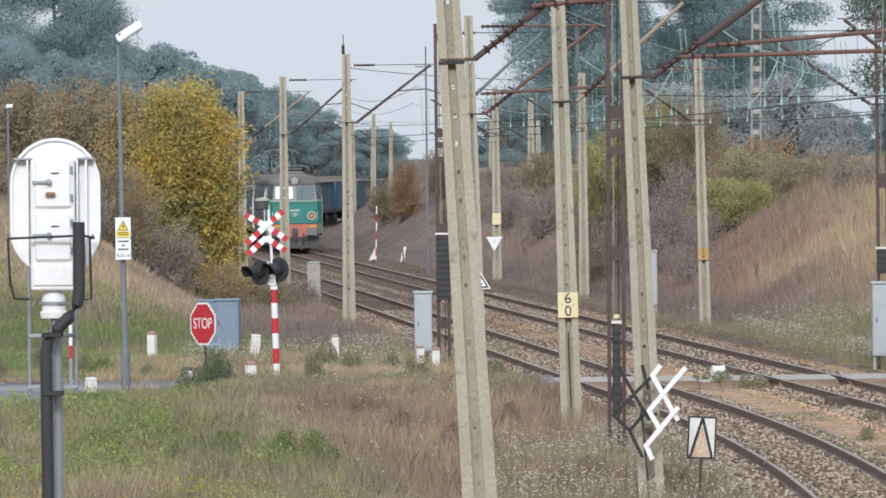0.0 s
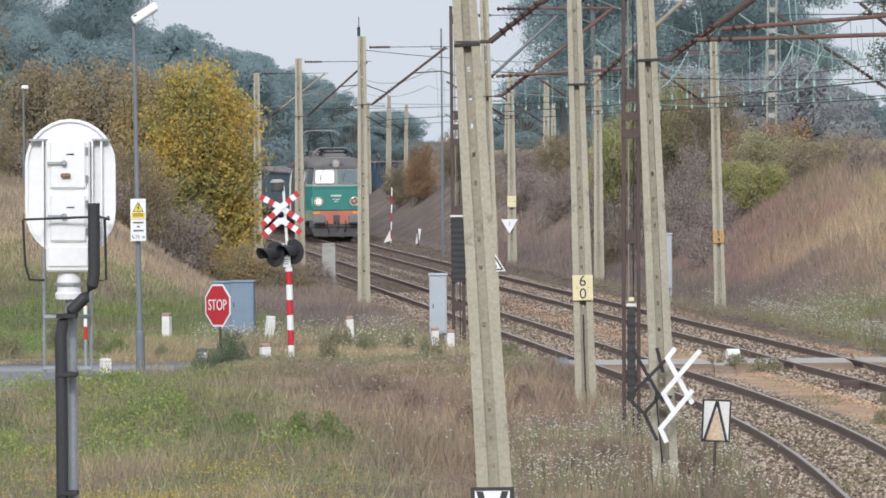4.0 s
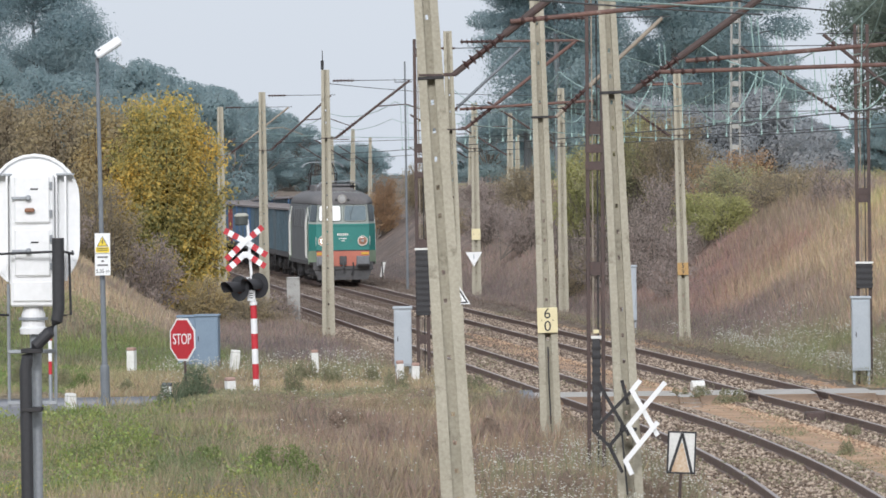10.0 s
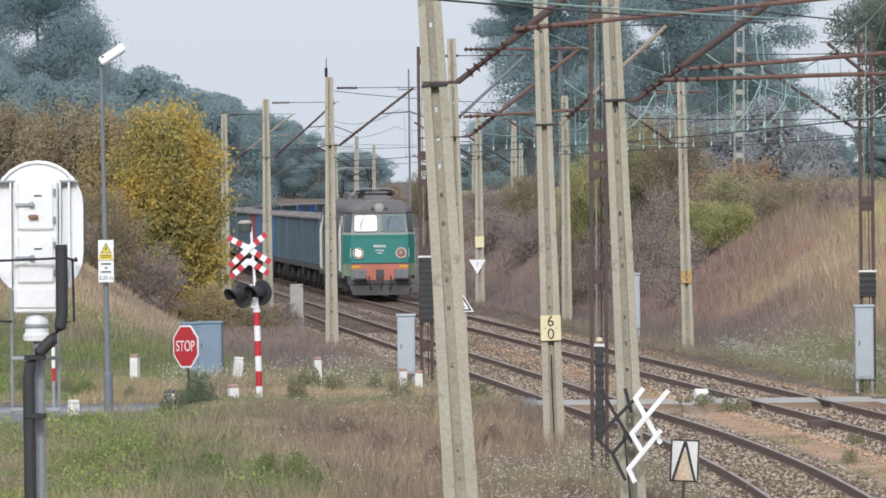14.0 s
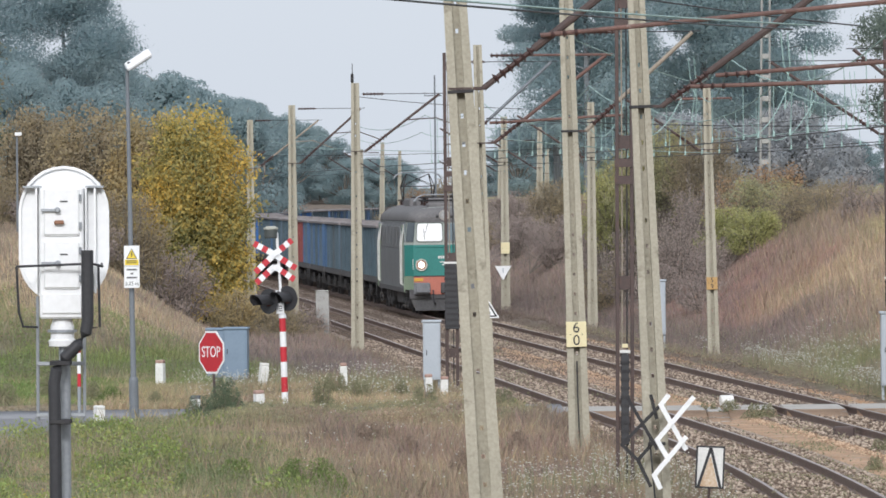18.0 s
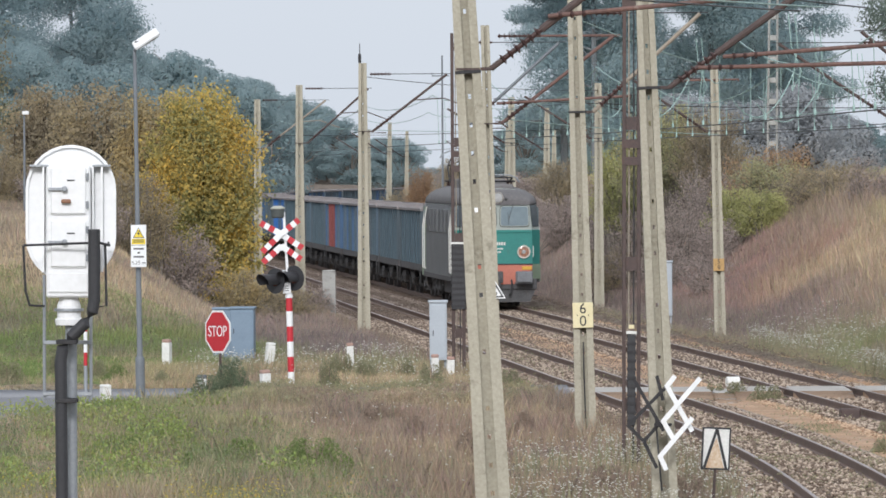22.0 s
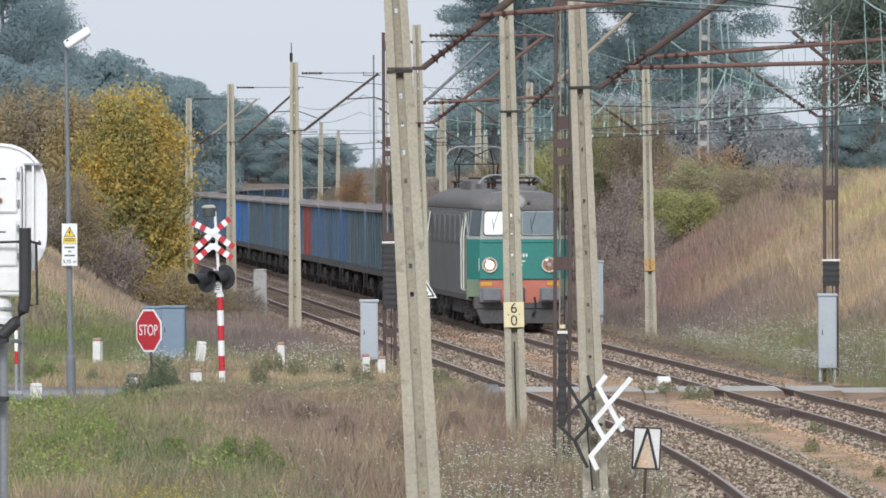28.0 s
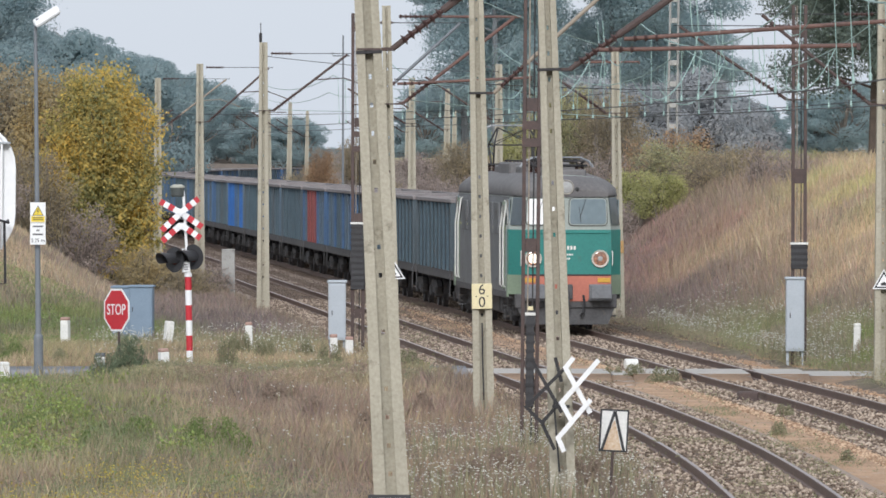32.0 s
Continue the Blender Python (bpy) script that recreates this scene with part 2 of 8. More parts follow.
COVER = tinted("plant_cover")
LEAF_YELLOW = leafy("autumn_leaves", (0.25, 0.26, 0.12), (0.52, 0.44, 0.165), (0.82, 0.58, 0.16), 0.5, 0.7)
LEAF_RUSSET = leafy("russet_leaves", (0.32, 0.29, 0.235), (0.42, 0.36, 0.275), (0.50, 0.41, 0.285), 0.5)
# olive leaves, lightened to make up for haze over the banks
LEAF_OLIVE = leafy("olive_leaves", (0.30, 0.305, 0.20), (0.42, 0.41, 0.24), (0.57, 0.51, 0.26), 0.5)
# distance haze over the wood is mixed into this leaf colour
LEAF_FAR = leafy("hazed_broadleaf", (0.305, 0.40, 0.42), (0.345, 0.44, 0.455), (0.39, 0.48, 0.485), 0.65, 0.2, 0.2)
# needles paled and turned bluish in place of distance haze
NEEDLE = leafy("hazed_pine_needles", (0.295, 0.395, 0.43), (0.345, 0.445, 0.47), (0.395, 0.49, 0.50), 0.65, 0.25)
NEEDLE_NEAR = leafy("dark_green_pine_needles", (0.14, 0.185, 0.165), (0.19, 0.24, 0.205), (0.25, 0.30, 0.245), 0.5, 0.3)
GRASS_GREEN = leafy("green_grass", (0.125, 0.17, 0.07), (0.205, 0.265, 0.10), (0.325, 0.375, 0.165), 0.45)
WEED_BROWN = leafy("brown_weeds", (0.26, 0.205, 0.165), (0.36, 0.28, 0.225), (0.46, 0.365, 0.29), 0.4)
WEED_OLIVE = leafy("olive_weeds", (0.22, 0.22, 0.14), (0.31, 0.305, 0.19), (0.41, 0.385, 0.25), 0.45)
FLOWER = leafy("pale_flower_heads", (0.66, 0.65, 0.56), (0.78, 0.77, 0.70), (0.84, 0.83, 0.78))

WEED_DARK = leafy("dark_brown_weeds", (0.13, 0.105, 0.09), (0.21, 0.165, 0.14), (0.30, 0.24, 0.195), 0.35)
# autumn leaves tinted blue-grey, the haze being part of the colour
LEAF_HAZE_GREY = leafy("hazed_autumn_leaves", (0.345, 0.375, 0.40), (0.40, 0.42, 0.44), (0.455, 0.455, 0.45), 0.5, 0.3)
WEED_DEEP = leafy("deep_green_weeds", (0.12, 0.155, 0.105), (0.19, 0.235, 0.15), (0.27, 0.31, 0.20), 0.4)
FLOWER_YELLOW = leafy("yellow_flower_heads", (0.62, 0.48, 0.08), (0.72, 0.57, 0.10), (0.80, 0.66, 0.16))
LEAF_GOLD = leafy("golden_brown_leaves", (0.34, 0.30, 0.20), (0.47, 0.385, 0.22), (0.60, 0.455, 0.22), 0.5)
LEAFY_GREEN = leafy("bright_leafy_weeds", (0.14, 0.19, 0.075), (0.22, 0.285, 0.105), (0.33, 0.38, 0.165), 0.45)

# ---- mesh tools ----
def link(name, bm, material, parent=None, label="", smooth=False):
    me = bpy.data.meshes.new(name)
    if smooth:
        for f in bm.faces:
            f.smooth = True
    bm.to_mesh(me)
    bm.free()
    if material:
        me.materials.append(material)
    ob = new(name, me)
    if parent is not None:
        ob.parent = parent
    if label:
        ob["label"] = label
    return ob


def part(name, bm, material, parent, label="", smooth=False):
    return link(name, bm, material, parent, label, smooth)


def thing(name, m, label, category, group="", kind=""):
    e = new(name)
    e.empty_display_size = 0.2
    e.matrix_basis = m
    return tagged(e, label, category, group, kind)


def box(bm, x0, y0, z0, x1, y1, z1, bevel=0.0, m=None):
    vs = [bm.verts.new((x, y, z)) for x in (x0, x1) for y in (y0, y1) for z in (z0, z1)]
    fs = [bm.faces.new([vs[i] for i in q]) for q in ((0, 1, 3, 2), (4, 6, 7, 5), (0, 4, 5, 1), (2, 3, 7, 6), (0, 2, 6, 4), (1, 5, 7, 3))]
    if bevel:
        es = {e for f in fs for e in f.edges}
        vs = list({v for g in bmesh.ops.bevel(bm, geom=list(es), offset=bevel, segments=1, affect="EDGES")["faces"] for v in g.verts})
    if m is not None:
        for v in vs:
            v.co = m @ v.co
    return vs


def tube(bm, pts, r, n=8, r2=None, cap=True):
    """A round bar along a line of points, tapering from r to r2."""
    pts = [Vector(p) for p in pts]
    rings = []
    for i, p in enumerate(pts):
        d = (pts[min(i + 1, len(pts) - 1)] - pts[max(i - 1, 0)]).normalized()
        a = d.cross(Vector((0, 0, 1)) if abs(d.z) < 0.9 else Vector((1, 0, 0))).normalized()
        b = d.cross(a)
        rr = r if r2 is None else r + (r2 - r) * i / (len(pts) - 1)
        rings.append([bm.verts.new(p + (a * math.cos(k * 2 * math.pi / n) + b * math.sin(k * 2 * math.pi / n)) * rr) for k in range(n)])
    for g, h in zip(rings[:-1], rings[1:]):
        for k in range(n):
            bm.faces.new((g[k], g[(k + 1) % n], h[(k + 1) % n], h[k]))
    if cap:
        bm.faces.new(rings[0][::-1])
        bm.faces.new(rings[-1])
    return rings


def lathe(bm, prof, n=20, m=None):
    """A turned body round z from (radius, height) pairs."""
    m = m or Matrix()
    rings = [[bm.verts.new(m @ Vector((r * math.cos(k * 2 * math.pi / n), r * math.sin(k * 2 * math.pi / n), z))) for k in range(n)] for r, z in prof]
    for g, h in zip(rings[:-1], rings[1:]):
        for k in range(n):
            bm.faces.new((g[k], g[(k + 1) % n], h[(k + 1) % n], h[k]))
    bm.faces.new(rings[0][::-1])
    bm.faces.new(rings[-1])


def slab(bm, outline, y0, y1, m=None):
    """A flat plate with an outline in x, z, from y0 to y1."""
    m = m or Matrix()
    f = [bm.verts.new(m @ Vector((x, y0, z))) for x, z in outline]
    b = [bm.verts.new(m @ Vector((x, y1, z))) for x, z in outline]
    bm.faces.new(f)
    bm.faces.new(b[::-1])
    k = len(outline)
    for i in range(k):
        bm.faces.new((f[i], b[i], b[(i + 1) % k], f[(i + 1) % k]))


def B(fn, *args, **kw):
    bm = bmesh.new()
    fn(bm, *args, **kw)
    return bm


def raw(name, verts, faces, material, parent=None, label="", kind="", category="", tint=None):
    """A mesh straight from arrays of points and of faces with the same number of corners."""
    me = bpy.data.meshes.new(name)
    verts, faces = np.asarray(verts, np.float32), np.asarray(faces, np.int32)
    k = faces.shape[1]
    me.vertices.add(len(verts))
    me.vertices.foreach_set("co", verts.ravel())
    me.loops.add(faces.size)
    me.loops.foreach_set("vertex_index", faces.ravel())
    me.polygons.add(len(faces))
    me.polygons.foreach_set("loop_start", np.arange(0, faces.size, k, dtype=np.int32))
    me.update(calc_edges=True)
    if tint is not None:
        rgba = np.ones((len(verts), 4), np.float32)
        rgba[:, :3] = tint
        me.color_attributes.new("tint", "FLOAT_COLOR", "POINT").data.foreach_set("color", rgba.ravel())
    me.materials.append(material)
    ob = new(name, me)
    if parent is not None:
        ob.parent = parent
    return tagged(ob, label, category, "", kind)


def words(text, size, material, parent, m, name="lettering", label="", depth=0.004):
    cu = bpy.data.curves.new(name, "FONT")
    cu.body, cu.size, cu.align_x, cu.align_y, cu.extrude = text, size, "CENTER", "CENTER", depth
    tmp = bpy.data.objects.new("tmp", cu)
    scene.collection.objects.link(tmp)
    me = bpy.data.meshes.new_from_object(tmp.evaluated_get(bpy.context.evaluated_depsgraph_get()))
    bpy.data.objects.remove(tmp)
    me.materials.clear()
    me.materials.append(material)
    ob = new(name, me)
    ob.parent = parent
    ob.matrix_basis = m
    if label:
        ob["label"] = label
    return ob


FACE = pose(0, 0, 0, 90, 0, 0)      # lettering that faces -y


# ---- the plan: y runs away from the camera, z = 0 is the top of the rails ----
def smooth(a, b, x):
    t = np.clip((x - a) / (b - a), 0.0, 1.0)
    return t * t * (3 - 2 * t)


def near_bend(d, x140, m):
    u = np.clip(140.0 - d, 0, 42.0)
    return x140 + m * u - m * u * u / 84.0


def xa(d):
    """Middle of the track on the left."""
    d = np.asarray(d, float)
    far = np.maximum(d - 417.0, 0)
    return np.where(d < 140, near_bend(d, 4.4, 0.074), 4.4 - 0.069 * (d - 140)) + 0.5 * 0.00147 * far * far


def xb(d):
    """Middle of the track on the right, on which the train runs."""
    d = np.asarray(d, float)
    far = np.maximum(d - 420.0, 0)
    return np.where(d < 140, near_bend(d, 8.71, 0.074), 8.71 - 0.0709 * (d - 140)) + 0.5 * 0.00147 * far * far


def ground(x, d):
    """Height of the ground."""
    x, d = np.asarray(x, float), np.asarray(d, float)
    oa, ob = x - xa(d), x - xb(d)
    z = -0.08 + 0.05 * np.sin(x * 0.9 + d * 0.13) * np.cos(d * 0.21 - x * 0.3)
    bed = smooth(-3.0, -1.9, oa) * (1 - smooth(1.9, 3.0, ob))
    z = z * (1 - bed) - 0.20 * bed
    z = z - 0.22 * smooth(2.8, 3.4, ob) * (1 - smooth(3.8, 4.8, ob))
    bank = 4.12 * smooth(3.5, 12.4, ob) + 0.012 * np.maximum(ob - 13.5, 0) * (ob < 80) + 0.8 * (ob >= 80)
    bank = bank + 0.20 * smooth(4.5, 8, ob) * (np.sin(d * 0.17) * np.cos(x * 0.41 + d * 0.05) + 0.5 * np.sin(d * 0.43 + x * 0.7))
    left = 3.4 * smooth(-5.2, -13.0, oa) * smooth(178, 205, d) + 0.02 * np.maximum(-oa - 13, 0) * smooth(178, 205, d) * (oa > -90) + 1.5 * (oa <= -90) * smooth(178, 205, d)
    left = left + 0.2 * smooth(-7, -11, oa) * smooth(178, 205, d) * np.sin(d * 0.23 + x * 0.5)
    return z + bank + left


def gz(x, d):
    return float(ground(x, d))

def vnoise(x, y, scale, seed):
    """Smooth value noise in 0..1."""
    r = np.random.default_rng(seed).random((64, 64))
    u, v = np.asarray(x) / scale, np.asarray(y) / scale
    i, j = np.floor(u).astype(int), np.floor(v).astype(int)
    a, b = u - i, v - j
    a, b = a * a * (3 - 2 * a), b * b * (3 - 2 * b)
    g = lambda p, q: r[p % 64, q % 64]
    return (g(i, j) * (1 - a) + g(i + 1, j) * a) * (1 - b) + (g(i, j + 1) * (1 - a) + g(i + 1, j + 1) * a) * b


# what grows where: colours of the plant cover, with haze mixed into them
C_BROWN, C_PINK, C_GREEN, C_STRAW = (0.212, 0.170, 0.128), (0.245, 0.187, 0.148), (0.165, 0.195, 0.078), (0.40, 0.325, 0.215)
C_RED, C_DARK, C_GOLD, C_MEADOW, C_OLIVE, C_DEEP = (0.275, 0.185, 0.158), (0.165, 0.138, 0.128), (0.45, 0.355, 0.235), (0.385, 0.355, 0.175), (0.205, 0.205, 0.120), (0.115, 0.145, 0.075)
C_MAUVE = (0.255, 0.200, 0.170)


def cover(x, d):
    """Mean colour of the plants, haze included, at each place of the plan."""
    x, d = np.asarray(x, float), np.asarray(d, float)
    oa, ob = x - xa(d), x - xb(d)
    n1, n2, n3 = vnoise(x, d, 5.0, 101), vnoise(x, d, 1.8, 102), vnoise(x, d * 0.6, 0.7, 103)
    w = 0.5 * n1 + 0.3 * n2 + 0.2 * n3
    out = np.empty(x.shape + (3,))
    out[...] = C_BROWN

    def lay(c, f):
        f = np.clip(f, 0, 1)[..., None]
        out[...] = out * (1 - f) + np.array(c) * f
    # field before and beside the road
    near = smooth(-1.0, -2.6, oa) * smooth(180, 174, d)
    lay(C_PINK, near * smooth(0.30, 0.55, w))
    edge = x + 2.2 + 0.075 * (d - 110)
    lay(C_OLIVE, near * (0.25 + 0.6 * smooth(0.42, 0.58, n2)) * smooth(1.6, -0.6, edge))
    lay(C_GREEN, near * smooth(0.7, -1.0, edge) * 0.6 * smooth(0.46, 0.62, 0.6 * n2 + 0.4 * n3) * smooth(100, 108, d))
    lay(C_DEEP, near * smooth(-0.6, -2.2, edge) * smooth(0.50, 0.66, vnoise(x, d, 1.3, 104)) * smooth(102, 110, d))
    lay(C_DARK, near * 0.4 * smooth(0.58, 0.72, vnoise(x, d * 0.6, 1.0, 108)))
    lay(C_STRAW, near * 0.35 * smooth(0.60, 0.74, vnoise(x, d * 0.6, 1.4, 109)))
    lay(C_OLIVE, near * 0.8 * smooth(140, 150, d) * smooth(0.42, 0.6, n2))
    lay(C_STRAW, near * 0.9 * smooth(153, 157, d) * smooth(166, 160, d) * smooth(0.40, 0.58, vnoise(x, d, 2.4, 105)))
    lay(C_GREEN, near * 0.8 * smooth(158, 162, d) * smooth(-5.5, -7.5, x))
    # bank beyond the road
    lb = smooth(176, 184, d) * smooth(-2.4, -3.4, oa)
    lay(C_DARK, lb)
    lay(C_MAUVE, lb * 0.8 * smooth(0.40, 0.60, w))
    lay(C_GREEN, lb * smooth(-4.8, -6.6, oa) * smooth(194, 184, d) * (0.45 + 0.55 * smooth(0.35, 0.5, n2)))
    lay(C_STRAW, lb * smooth(-6.0, -7.8, oa) * smooth(184, 194, d) * (0.30 + 0.50 * smooth(0.35, 0.55, w)) * smooth(330, 240, d))
    lay(C_MAUVE, lb * 0.6 * smooth(-6.0, -7.8, oa) * smooth(190, 205, d) * smooth(0.45, 0.6, n2))
    lay(C_BROWN, lb * smooth(216, 232, d) * 0.7)
    # cutting bank beyond the far track
    rb = smooth(2.4, 3.2, ob)
    lay(C_MAUVE, rb)
    lay(C_DARK, rb * smooth(6.6, 4.4, ob) * smooth(186, 200, d) * (0.6 + 0.4 * n2))
    lay(C_RED, rb * smooth(4.6, 6.2, ob) * smooth(10.0, 8.6, ob) * smooth(204, 216, d) * smooth(262, 246, d) * smooth(0.28, 0.46, 0.6 * n2 + 0.4 * n1))
    lay(C_DARK, rb * 0.6 * smooth(5.4, 6.2, ob) * smooth(8.2, 7.2, ob) * smooth(0.55, 0.7, n2))
    lay(C_GOLD, rb * smooth(5.8, 8.2, ob + 3.0 * (n1 - 0.5)) * smooth(222, 206, d) * (0.66 + 0.34 * smooth(0.35, 0.55, n2)))
    lay(C_BROWN, rb * smooth(8.6, 9.8, ob) * smooth(224, 236, d) * (0.4 + 0.6 * smooth(0.35, 0.55, n2)))
    lay(C_MEADOW, rb * 0.8 * smooth(8.6, 10.2, ob) * smooth(226, 210, d) * smooth(0.32, 0.52, 0.7 * n1 + 0.3 * n2))
    lay(C_GOLD, rb * 0.9 * smooth(11.2, 12.4, ob) * smooth(0.40, 0.60, n2))
    lay(C_MEADOW, rb * 0.8 * smooth(13, 15, ob) * smooth(0.45, 0.6, n1))
    lay(C_MAUVE, rb * 0.30 * smooth(0.52, 0.66, vnoise(x, d * 0.5, 1.3, 106)) * smooth(11.5, 10.0, ob))
    lay(C_DARK, rb * 0.25 * smooth(0.62, 0.74, vnoise(x, d * 0.5, 0.9, 107)) * smooth(10.5, 9.0, ob))
    lay(C_OLIVE, rb * smooth(6.8, 5.2, ob + 1.6 * (n1 - 0.5)) * smooth(197, 184, d) * (0.45 + 0.55 * smooth(0.36, 0.52, n2)))
    lay(C_GREEN, rb * 0.7 * smooth(7.0, 5.0, ob) * smooth(184, 172, d) * smooth(0.46, 0.6, n2))
    # the track bed
    bed = smooth(-2.4, -1.6, oa) * (1 - smooth(2.2, 3.0, ob))
    lay((0.20, 0.155, 0.12), bed)
    return out


# ---- ground ----
def build_ground():
    xs = np.unique(np.concatenate([-np.geomspace(45, 2600, 24), np.arange(-44, 44.1, 0.55), np.geomspace(45, 2600, 24)]))
    ds = np.unique(np.concatenate([-np.geomspace(20, 1500, 8), np.arange(-15, 85, 8.0), np.arange(86, 470, 0.9), np.arange(472, 800, 8.0), np.geomspace(810, 4000, 18)]))
    gx, gd = np.meshgrid(xs, ds)
    z = ground(gx, gd)
    nx, nd = len(xs), len(ds)
    v = np.stack([gx.ravel(), gd.ravel(), z.ravel()], 1)
    i = (np.arange(nd - 1)[:, None] * nx + np.arange(nx - 1)[None]).ravel()
    f = np.stack([i, i + 1, i + nx + 1, i + nx], 1)
    ob = raw("ground", v, f, tinted("field_soil", 0.0, 0.45, True), label="rough grassy field and railway cutting banks", kind="structure", category="ground", tint=cover(v[:, 0], v[:, 1]) * 0.8)
    for p in ob.data.polygons:
        p.use_smooth = True
    return ob


build_ground()


def ribbon(name, rows, material, label, category, thick=0.12):
    """A sheet between two lines of (x, d, z) pairs."""
    v, f = [], []
    for a, b in rows:
        v += [a, b, (a[0], a[1], a[2] - thick), (b[0], b[1], b[2] - thick)]
    for i in range(len(rows) - 1):
        k, j = 4 * i, 4 * i + 4
        f += [(k, k + 1, j + 1, j), (k, j, j + 2, k + 2), (k + 1, k + 3, j + 3, j + 1)]
    return raw(name, v, f, material, label=label, kind="structure", category=category)


road_rows = [((x, 149.0 + 0.02 * x, z), (x, 154.6 + 0.02 * x, z)) for x, z in
             ((-70, -0.02), (-30, -0.02), (-12, -0.02), (-6, -0.01), (-2, -0.005), (1.5, 0.005), (2.4, 0.01))]
ribbon("road", road_rows, ASPHALT, "worn grey asphalt road to the level crossing", "road")
ribbon("side_road", [((-34, y, -0.015), (x, y, -0.015)) for x, y in ((-14, 60), (-10.6, 100), (-9.3, 120), (-8.75, 132), (-8.35, 140), (-7.6, 146), (-6.6, 149.2))],
       ASPHALT, "worn grey asphalt road bending away from the crossing", "road")
PANEL = mat("crossing_slab", (0.46, 0.44, 0.41), (0.34, 0.32, 0.295), 0.9, scale=1.5, fine=30, bump=0.3, c3=(0.22, 0.2, 0.18), spot=0.1)


def crossing_slab(x0, x1, y0, y1, z):
    ob = link("crossing_panel", B(box, x0, y0, z - 0.14, x1, y1, z, 0.015), PANEL)
    return tagged(ob, "weathered grey concrete level crossing slab beside the rails", "slab", "level crossing slabs", "structure")


def crossing_ramp(x0, x1, y0, y1, z0, z1):
    v = [(x0, y0, z0), (x1, y0, z0), (x1, y1, z1), (x0, y1, z1), (x0, y1, z0 - 0.1), (x1, y1, z0 - 0.1), (x0, y0, z0 - 0.1), (x1, y0, z0 - 0.1)]
    return raw("crossing_ramp", v, [(0, 1, 2, 3), (3, 2, 5, 4), (0, 3, 4, 6), (1, 7, 5, 2)], SAND, label="sandy ramp up to the crossing slabs", kind="structure", category="ramp")


SAND = mat("sandy_gravel", (0.56, 0.375, 0.24), (0.30, 0.185, 0.115), 0.95, scale=1.1, fine=22, bump=0.8, contrast=0.45, c3=(0.44, 0.39, 0.345), spot=0.2)
for cx in (xa, xb):
    c = float(cx(152.0))
    for lo, hi in ((-0.64, 0.64), (0.87, 1.9), (-1.9, -0.87)):
        for k in range(2):
            crossing_slab(c + lo, c + hi, 150.3 + k * 1.62, 151.86 + k * 1.62, -0.012)
        crossing_ramp(c + lo, c + hi, 148.6, 150.29, -0.2, -0.02)
crossing_slab(float(xa(152)) + 1.96, float(xb(152)) - 1.96, 150.4, 153.4, -0.05)
crossing_slab(float(xb(152)) + 1.96, float(xb(152)) + 3.6, 150.3, 153.5, -0.06)
crossing_ramp(float(xa(152)) + 1.92, float(xb(152)) - 1.92, 147.6, 150.39, -0.2, -0.055)
crossing_ramp(float(xb(152)) + 1.92, float(xb(152)) + 3.6, 147.6, 150.29, -0.24, -0.065)


# ---- the two railway tracks ----
def sweep(bm, cx, off, sect, ds, mats=None):
    rings = []
    for i, d in enumerate(ds):
        x = float(cx(d))
        t = Vector((float(cx(d + 0.5) - cx(d - 0.5)), 1.0, 0)).normalized()
        n = Vector((t.y, -t.x, 0))
        p = Vector((x, d, 0)) + n * off
        rings.append([bm.verts.new(p + n * a + Vector((0, 0, b))) for a, b in sect])
    k = len(sect)
    for g, h in zip(rings[:-1], rings[1:]):
        for i in range(k):
            f = bm.faces.new((g[i], g[(i + 1) % k], h[(i + 1) % k], h[i]))
            if mats and i in mats:
                f.material_index = 1


RAIL_SECT = [(-0.062, -0.172), (0.062, -0.172), (0.062, -0.155), (0.012, -0.14), (0.012, -0.045), (0.036, -0.035), (0.036, -0.006), (0.03, 0.0), (-0.03, 0.0), (-0.036, -0.006), (-0.036, -0.035), (-0.012, -0.045), (-0.012, -0.14), (-0.062, -0.155)]


def build_track(cx, label, d0, d1):
    t = thing("railway_track", Matrix(), label, "railway track", "railway tracks", "structure")
    ds = np.concatenate([np.arange(30, 200, 1.5), np.arange(200, 640, 4.0)])
    for off in (-0.753, 0.753):
        r = part("rail", B(sweep, cx, off, RAIL_SECT, ds, mats={7}), RAIL, t)
        r.data.materials.append(RAIL_TOP)
    part("ballast_bed", B(sweep, cx, 0, [(-2.5, -0.42), (2.5, -0.42), (1.75, -0.19), (-1.75, -0.19)], ds), BALLAST, t, "stony ballast bed")
    bm = B(box, -1.3, -0.12, -0.32, 1.3, 0.12, -0.165, 0.02)
    s0 = part("sleeper", bm, SLEEPER, t)
    first, rest = True, []
    for k in range(int((d1 - d0) / 0.62)):
        d = d0 + k * 0.62
        ang = math.atan2(-float(cx(d + 0.5) - cx(d - 0.5)), 1.0)
        m = pose(float(cx(d)), d, 0, 0, 0, math.degrees(ang) + random.uniform(-0.6, 0.6))
        if first:
            s0.matrix_basis, first = m, False
        else:
            o = s0.copy()
            scene.collection.objects.link(o)
            o.matrix_basis = m
    bm = bmesh.new()
    for k in range(int((400 - d1) / 0.62)):
        d = d1 + 0.3 + k * 0.62
        ang = math.atan2(-float(cx(d + 0.5) - cx(d - 0.5)), 1.0)
        box(bm, -1.3, -0.12, -0.32, 1.3, 0.12, -0.165, m=pose(float(cx(d)), d, 0, 0, 0, math.degrees(ang)))
    o = part("far_sleepers", bm, SLEEPER, t)
    o["kind"] = "stuff"
    return t


build_track(xa, "curving rusty railway track in stony ballast", 86, 190)
